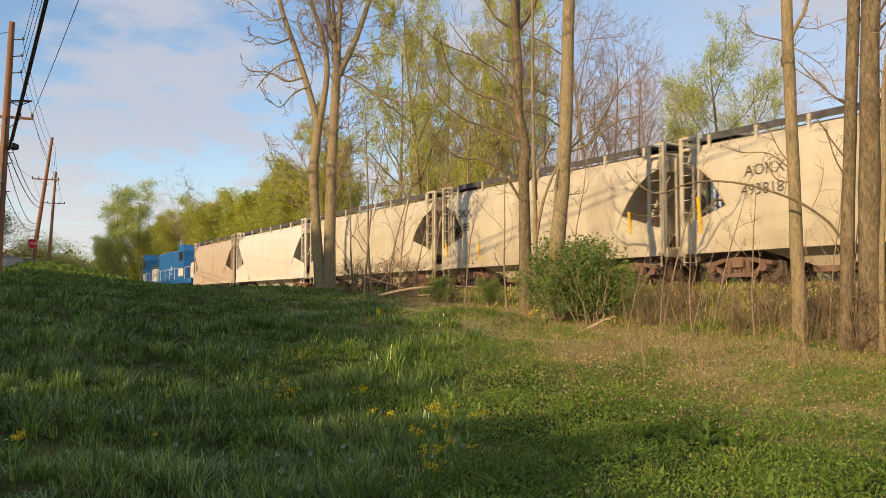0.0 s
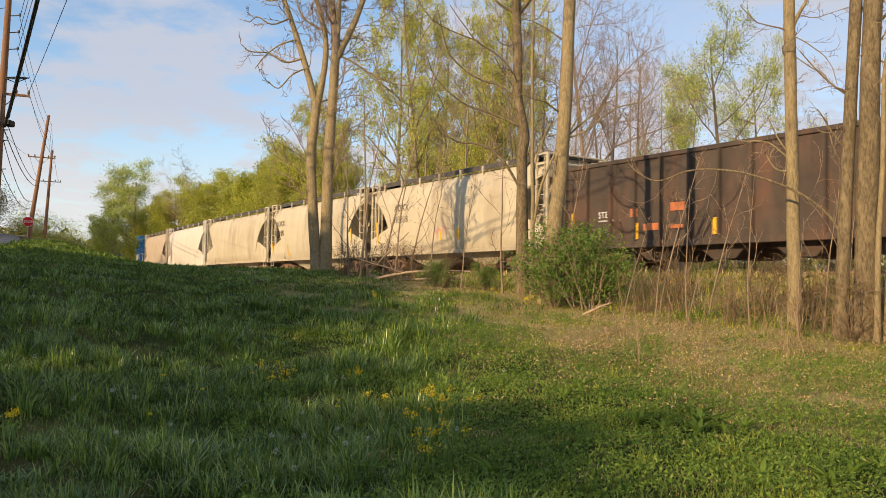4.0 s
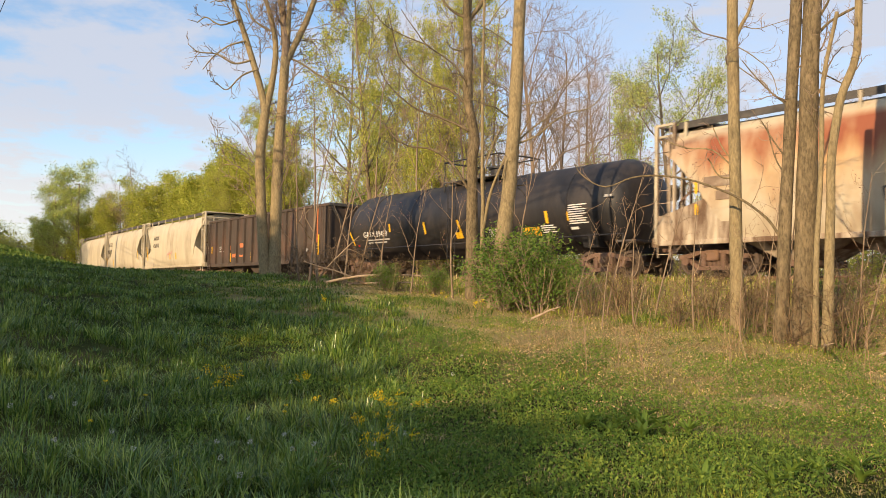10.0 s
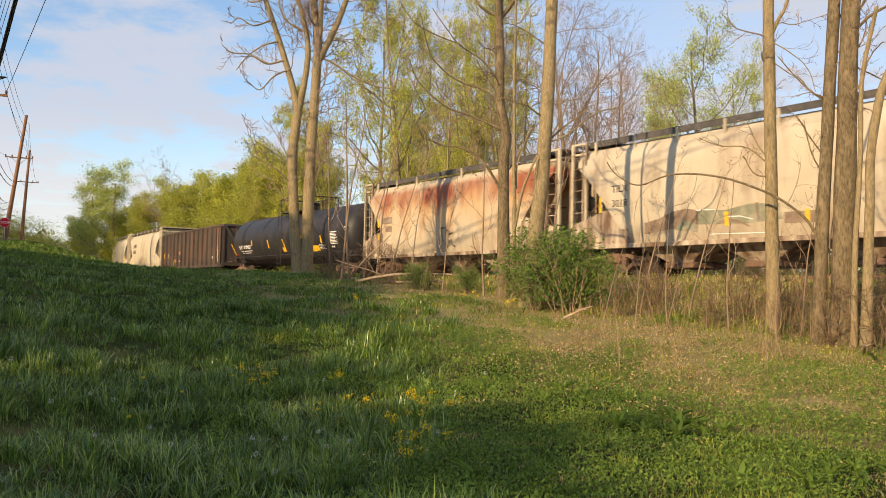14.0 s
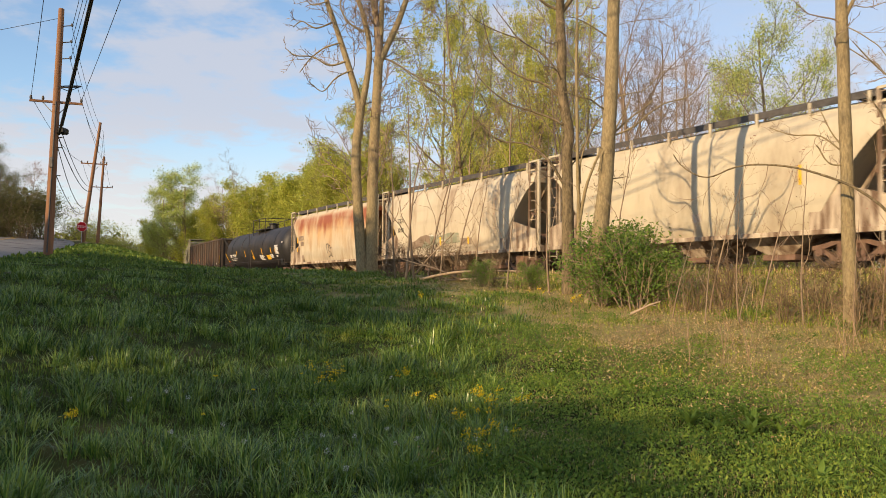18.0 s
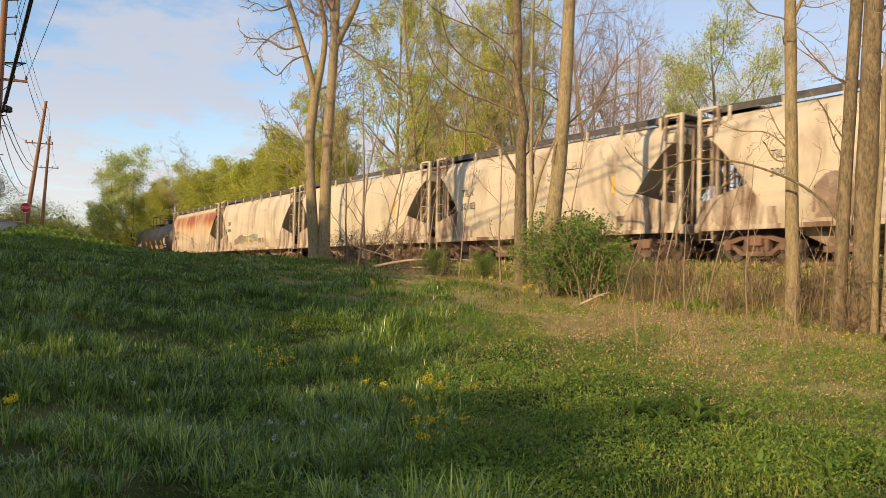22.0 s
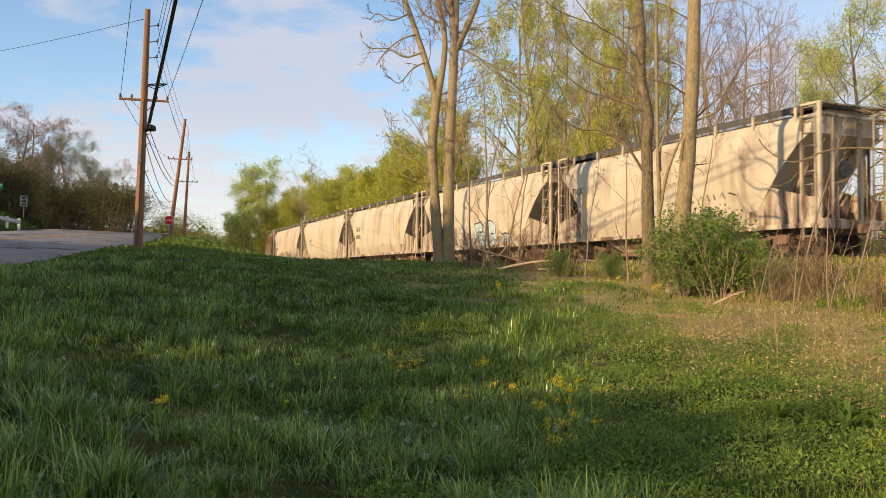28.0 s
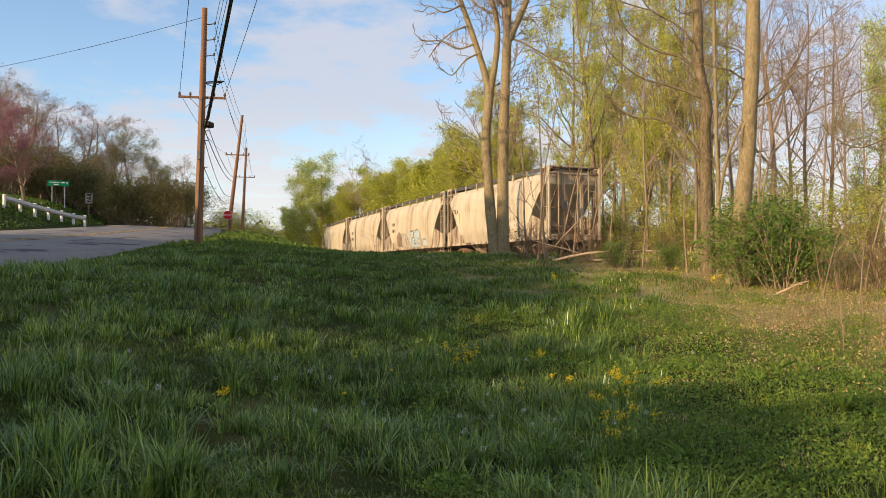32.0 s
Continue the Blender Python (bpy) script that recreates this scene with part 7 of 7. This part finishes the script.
def dandelion(x, y, h, ripe):
    """A dandelion: hollow stem with a yellow flower, or a round grey head of seed."""
    ob = thing("dandelion", "dandelion gone to a round pale seed head" if ripe else "dandelion with an open yellow flower", "wildflower", "dandelions in the meadow")
    ob.matrix_world = Matrix.Translation((x, y, land(x, y)))
    stem = part("stem", Geo().tube([(0, 0, -0.02), (0.01, 0.005, h * 0.6), (0.02, 0.0, h)], 0.004, 5), CLOVER, ob)
    rs = random.Random(int(x * 977 + y * 131))
    tips = []
    for k in range(40):
        v = Vector((rs.gauss(0, 1), rs.gauss(0, 1), rs.gauss(0, 1))).normalized()
        tips.append((0.02 + v.x * 0.020, v.y * 0.020, h + 0.012 + v.z * (0.020 if ripe else 0.007)))
    part("seed_head" if ripe else "flower", leaf_cloud("head", tips, 1, 0.008, 0.002, SEED if ripe else MUSTARD, 3), SEED, stem)


SEED = leaf_material("pale_seed_fluff", (0.50, 0.50, 0.46), (0.62, 0.62, 0.58))


def plants():
    rng = random.Random(55)
    for i in range(34):
        az, r = rng.uniform(-36, 6), 6.2 + 9 * rng.random() ** 1.4
        dandelion(r * math.sin(radians(az)), r * math.cos(radians(az)), rng.uniform(0.17, 0.27), i % 5 != 0)
    for i, (x, y, h) in enumerate(((-2.12, 10.75, 0.30), (-1.88, 10.8, 0.26), (-1.95, 10.55, 0.2), (0.04, 7.62, 0.26), (-0.06, 7.75, 0.18), (-0.02, 9.45, 0.30), (0.06, 9.3, 0.28), (-0.15, 8.75, 0.2),
                                   (-0.2, 8.95, 0.16), (-1.06, 10.85, 0.24), (-1.33, 17.6, 0.5), (1.17, 19.0, 0.5), (-3.57, 7.16, 0.16), (0.45, 9.7, 0.2), (-0.6, 9.9, 0.2), (2.0, 18.4, 0.4), (-0.05, 7.35, 0.16))):
        mustard_plant(x, y, h, 100 + i, "yellow-flowered mustard plant with thin green stems")
    rng = random.Random(77)
    for x, y in ((2.86, 9.06), (3.1, 9.25), (2.6, 9.2), (2.95, 9.5), (2.3, 9.35), (3.3, 8.9), (4.2, 7.2), (4.6, 7.0), (3.8, 7.1), (0.5, 7.0), (-0.5, 6.8), (1.9, 11.0), (1.2, 12.0), (5.0, 7.4), (2.45, 8.95), (2.75, 8.75), (3.05, 8.8), (2.2, 9.1), (3.5, 7.0), (4.0, 6.8), (4.4, 6.6), (3.2, 6.7), (2.7, 6.9), (1.6, 10.4), (2.15, 10.5), (0.9, 11.3)):
        dock_plant(x, y, int(x * 100 + y * 7) & 255, rng.uniform(0.13, 0.21))


def shade_trees():
    """Trees added out of view across the road, beside and behind the camera, to shade the near part of the field."""
    proto = far_tree(51, 8, 0.22, [(14, 0.45, 0.9, 4), (8, 0.45, 0.8, 3), (5, 0.4, 0.7, 3)], 0.06, BARK_FAR, LEAF_DARK, 8, 0.21, 0.32, "unseen dense dark green tree added to shade the field", lift=0.04)
    rng = random.Random(3)
    spots = [(-27.5, 10.0, 9.2), (-26.0, 6.0, 9.4), (-25.0, 2.0, 9.3), (-24.0, -2.0, 8.9), (-23.0, -6.5, 8.3), (-22.0, -11.0, 7.8), (-20.5, -15.5, 8.2),
             (-17.5, -19.5, 8.6), (-30.0, 14.0, 8.3), (-13.5, -22.5, 8.4)]
    for i, (x, y, h) in enumerate(spots):
        m = Matrix.Translation((x, y, ground_z(x, y))) @ Matrix.Rotation(rng.uniform(0, 6.28), 4, "Z") @ Matrix.Diagonal((h / 8 * 1.15, h / 8 * 1.15, h / 8, 1))
        if i:
            o = copy_thing(proto, m)
        else:
            o = proto
            o.matrix_basis = m
        tagged(o, group="wood across the road")


def brush():
    """Bushes, saplings, dead stems and fallen wood between the field and the track."""
    bush = far_tree(61, 2.1, 0.03, [(8, 0.5, 0.75, 3), (7, 0.45, 0.85, 3)], 0.05, TWIG, LEAF_BUSH, 4, 0.048, 0.09, "dense green honeysuckle bush at the edge of the field", "shrub", name="bush", trunks=12, lift=0.12, lean=0.16)
    x, y = 3.5, 19.5
    bush.matrix_basis = Matrix.Translation((x, y, ground_z(x, y))) @ Matrix.Diagonal((0.96, 0.96, 0.84, 1))
    tagged(bush, group="bushes before the railway")
    for x, y, s in ((4.15, 19.7, 0.72), (2.75, 19.6, 0.62), (-0.05, 23.2, 0.42), (1.3, 22.6, 0.4), (3.3, 20.6, 0.95), (3.0, 20.1, 1.05)):
        copy_thing(bush, Matrix.Translation((x, y, ground_z(x, y))) @ Matrix.Rotation(x * 2, 4, "Z") @ Matrix.Diagonal((s, s, s, 1)))
    # young saplings
    protos = [far_tree(70 + k, 5.0, 0.035, [(6, 0.35, 0.6, 3), (4, 0.45, 0.7, 3)], 0.25, TWIG, LEAF_BUD, 1, 0.03, 0.05, "thin bare sapling with upswept twigs", "sapling", name="sapling", lift=0.12, lean=0.10) for k in range(3)]
    spots = [(-2.35, 24.6, 5.6), (-2.05, 24.9, 6.2), (-1.7, 25.2, 5.2), (-1.35, 25.0, 4.6), (-2.7, 25.8, 5.0), (-0.9, 25.5, 4.4), (-0.3, 24.6, 3.6), (5.15, 17.2, 2.9), (5.05, 16.9, 2.0), (4.4, 17.0, 2.4), (6.1, 16.3, 3.2),
             (5.7, 17.6, 3.4), (7.0, 15.2, 3.0), (6.5, 15.0, 2.3), (8.0, 13.6, 2.6), (3.0, 19.9, 4.2), (1.7, 21.6, 4.5), (4.9, 18.5, 3.8), (7.6, 15.6, 3.6), (8.5, 14.5, 3.0), (4.0, 18.0, 2.2), (0.6, 23.0, 3.4)]
    for i, (x, y, h) in enumerate(spots):
        p = protos[i % 3]
        m = Matrix.Translation((x, y, ground_z(x, y))) @ Matrix.Rotation(i * 2.1, 4, "Z") @ Matrix.Diagonal((h / 5, h / 5, h / 5, 1))
        o = p if i < 3 else copy_thing(p, m)
        o.matrix_basis = m
        tagged(o, group="saplings before the railway")
    # dead standing stems
    rng = random.Random(21)
    stems = []
    for k in range(4):
        g = Geo()
        pts, radii = limb(g, rng, Vector((0, 0, -0.05)), Vector((rng.gauss(0, 0.12), rng.gauss(0, 0.12), 1)), 1.2, 0.0075, 0.4, 5, 4, 0.07, 0.0)
        sprout(g, rng, pts, radii, [(3, 0.25, 0.6, 3)], 0, [], 0.4)
        stems.append(g.mesh("dead_stem", DRY, 60))
    for i in range(110):
        az, r = rng.uniform(9, 31), rng.uniform(12.5, 19.5)
        if i % 4 == 0:
            az, r = rng.uniform(-5, 9), rng.uniform(22, 25)
        x, y = r * math.sin(radians(az)), r * math.cos(radians(az))
        s = rng.uniform(0.35, 1.1)
        o = tagged(new("dead_stem", stems[i % 4]), "dry straw-coloured standing weed stem", "dead stem", "dead stems at the edge of the field")
        o.matrix_world = Matrix.Translation((x, y, land(x, y))) @ Matrix.Rotation(rng.uniform(0, 6.28), 4, "Z") @ Matrix.Rotation(rng.gauss(0, 0.12), 4, "X") @ Matrix.Diagonal((s, s, s, 1))
    # tangles of bare twigs
    tangle = far_tree(81, 1.5, 0.016, [(7, 0.55, 0.8, 3), (5, 0.5, 0.8, 3)], 0.05, BRAMBLE, None, 0, 0, 0, "tangle of bare brown brambles", "brambles", name="brambles", trunks=8, lift=0.0)
    spots = [(7.4, 14.6, 1.0), (7.9, 13.9, 1.1), (6.9, 15.4, 0.9), (5.9, 16.8, 0.8), (5.2, 18.2, 0.9), (4.6, 18.6, 0.8), (6.6, 16.9, 1.0), (8.6, 13.4, 1.0), (-1.6, 25.4, 1.1), (-0.8, 25.2, 1.0), (-2.4, 25.6, 1.0), (0.2, 24.0, 0.8),
             (8.2, 15.2, 1.1), (7.2, 16.4, 1.1), (5.6, 19.4, 1.0), (-3.0, 27.0, 0.9), (1.2, 23.4, 0.8)]
    for i, (x, y, s) in enumerate(spots):
        m = Matrix.Translation((x, y, ground_z(x, y) - 0.05)) @ Matrix.Rotation(i * 1.3, 4, "Z") @ Matrix.Diagonal((s, s, s * 0.85, 1))
        o = copy_thing(tangle, m) if i else tangle
        o.matrix_basis = m
        tagged(o, group="brambles before the railway")
    # fallen branches
    for i, (x, y, a, tilt, L, r) in enumerate(((-1.9, 25.0, 20, 14, 3.4, 0.045), (-1.2, 25.3, 35, 8, 2.6, 0.035), (-0.6, 25.0, 150, 22, 2.2, 0.03), (-2.2, 25.4, 60, 35, 2.4, 0.03), (7.5, 13.9, 120, 20, 1.6, 0.03), (3.2, 18.7, 30, 28, 0.8, 0.035), (8.1, 13.3, 60, 30, 1.5, 0.03))):
        rg = random.Random(900 + i)
        g = Geo()
        d = Vector((math.cos(radians(a)) * math.cos(radians(tilt)), -math.sin(radians(a)) * math.cos(radians(tilt)), math.sin(radians(tilt))))
        pts, radii = limb(g, rg, Vector((0, 0, 0.0)), d, L, r, 0.4, 6, 7, 0.06, 0.0)
        sprout(g, rg, pts, radii, [(4, 0.3, 0.6, 3)], 0, [], 0.3, 0.02)
        o = tagged(new("fallen_branch", g.mesh("fallen_branch", DEADWOOD, 60)), "bleached fallen branch lying in the brush", "dead wood", "fallen wood before the railway")
        o.matrix_world = Matrix.Translation((x, y, land(x, y) + 0.02))


shade_trees()
brush()
plants()
meadow()
fallen_leaves()


# ---------------------------------------------------------------- motion
def motions():
    for car, u0 in CONSIST:
        rows = []
        for i in range(33):
            u = u0 + SPEED * i
            half = 4.5
            a, b = track_at(u - half), track_at(u + half)
            mid = (a + b) / 2
            d = b - a
            rows.append((float(i), Matrix.Translation(mid) @ Matrix.Rotation(math.atan2(d.y, d.x), 4, "Z")
                         @ Matrix.Rotation(-math.atan2(d.z, math.hypot(d.x, d.y)), 4, "Y")))
        walk(car, rows)
    turn = SPEED / 0.445
    for axle, x in SPINNING:
        walk(axle, [(i * 0.125, Matrix.Translation((x, 0, 0.445)) @ Matrix.Rotation(turn * i * 0.125, 4, "Y")) for i in range(257)])


motions()
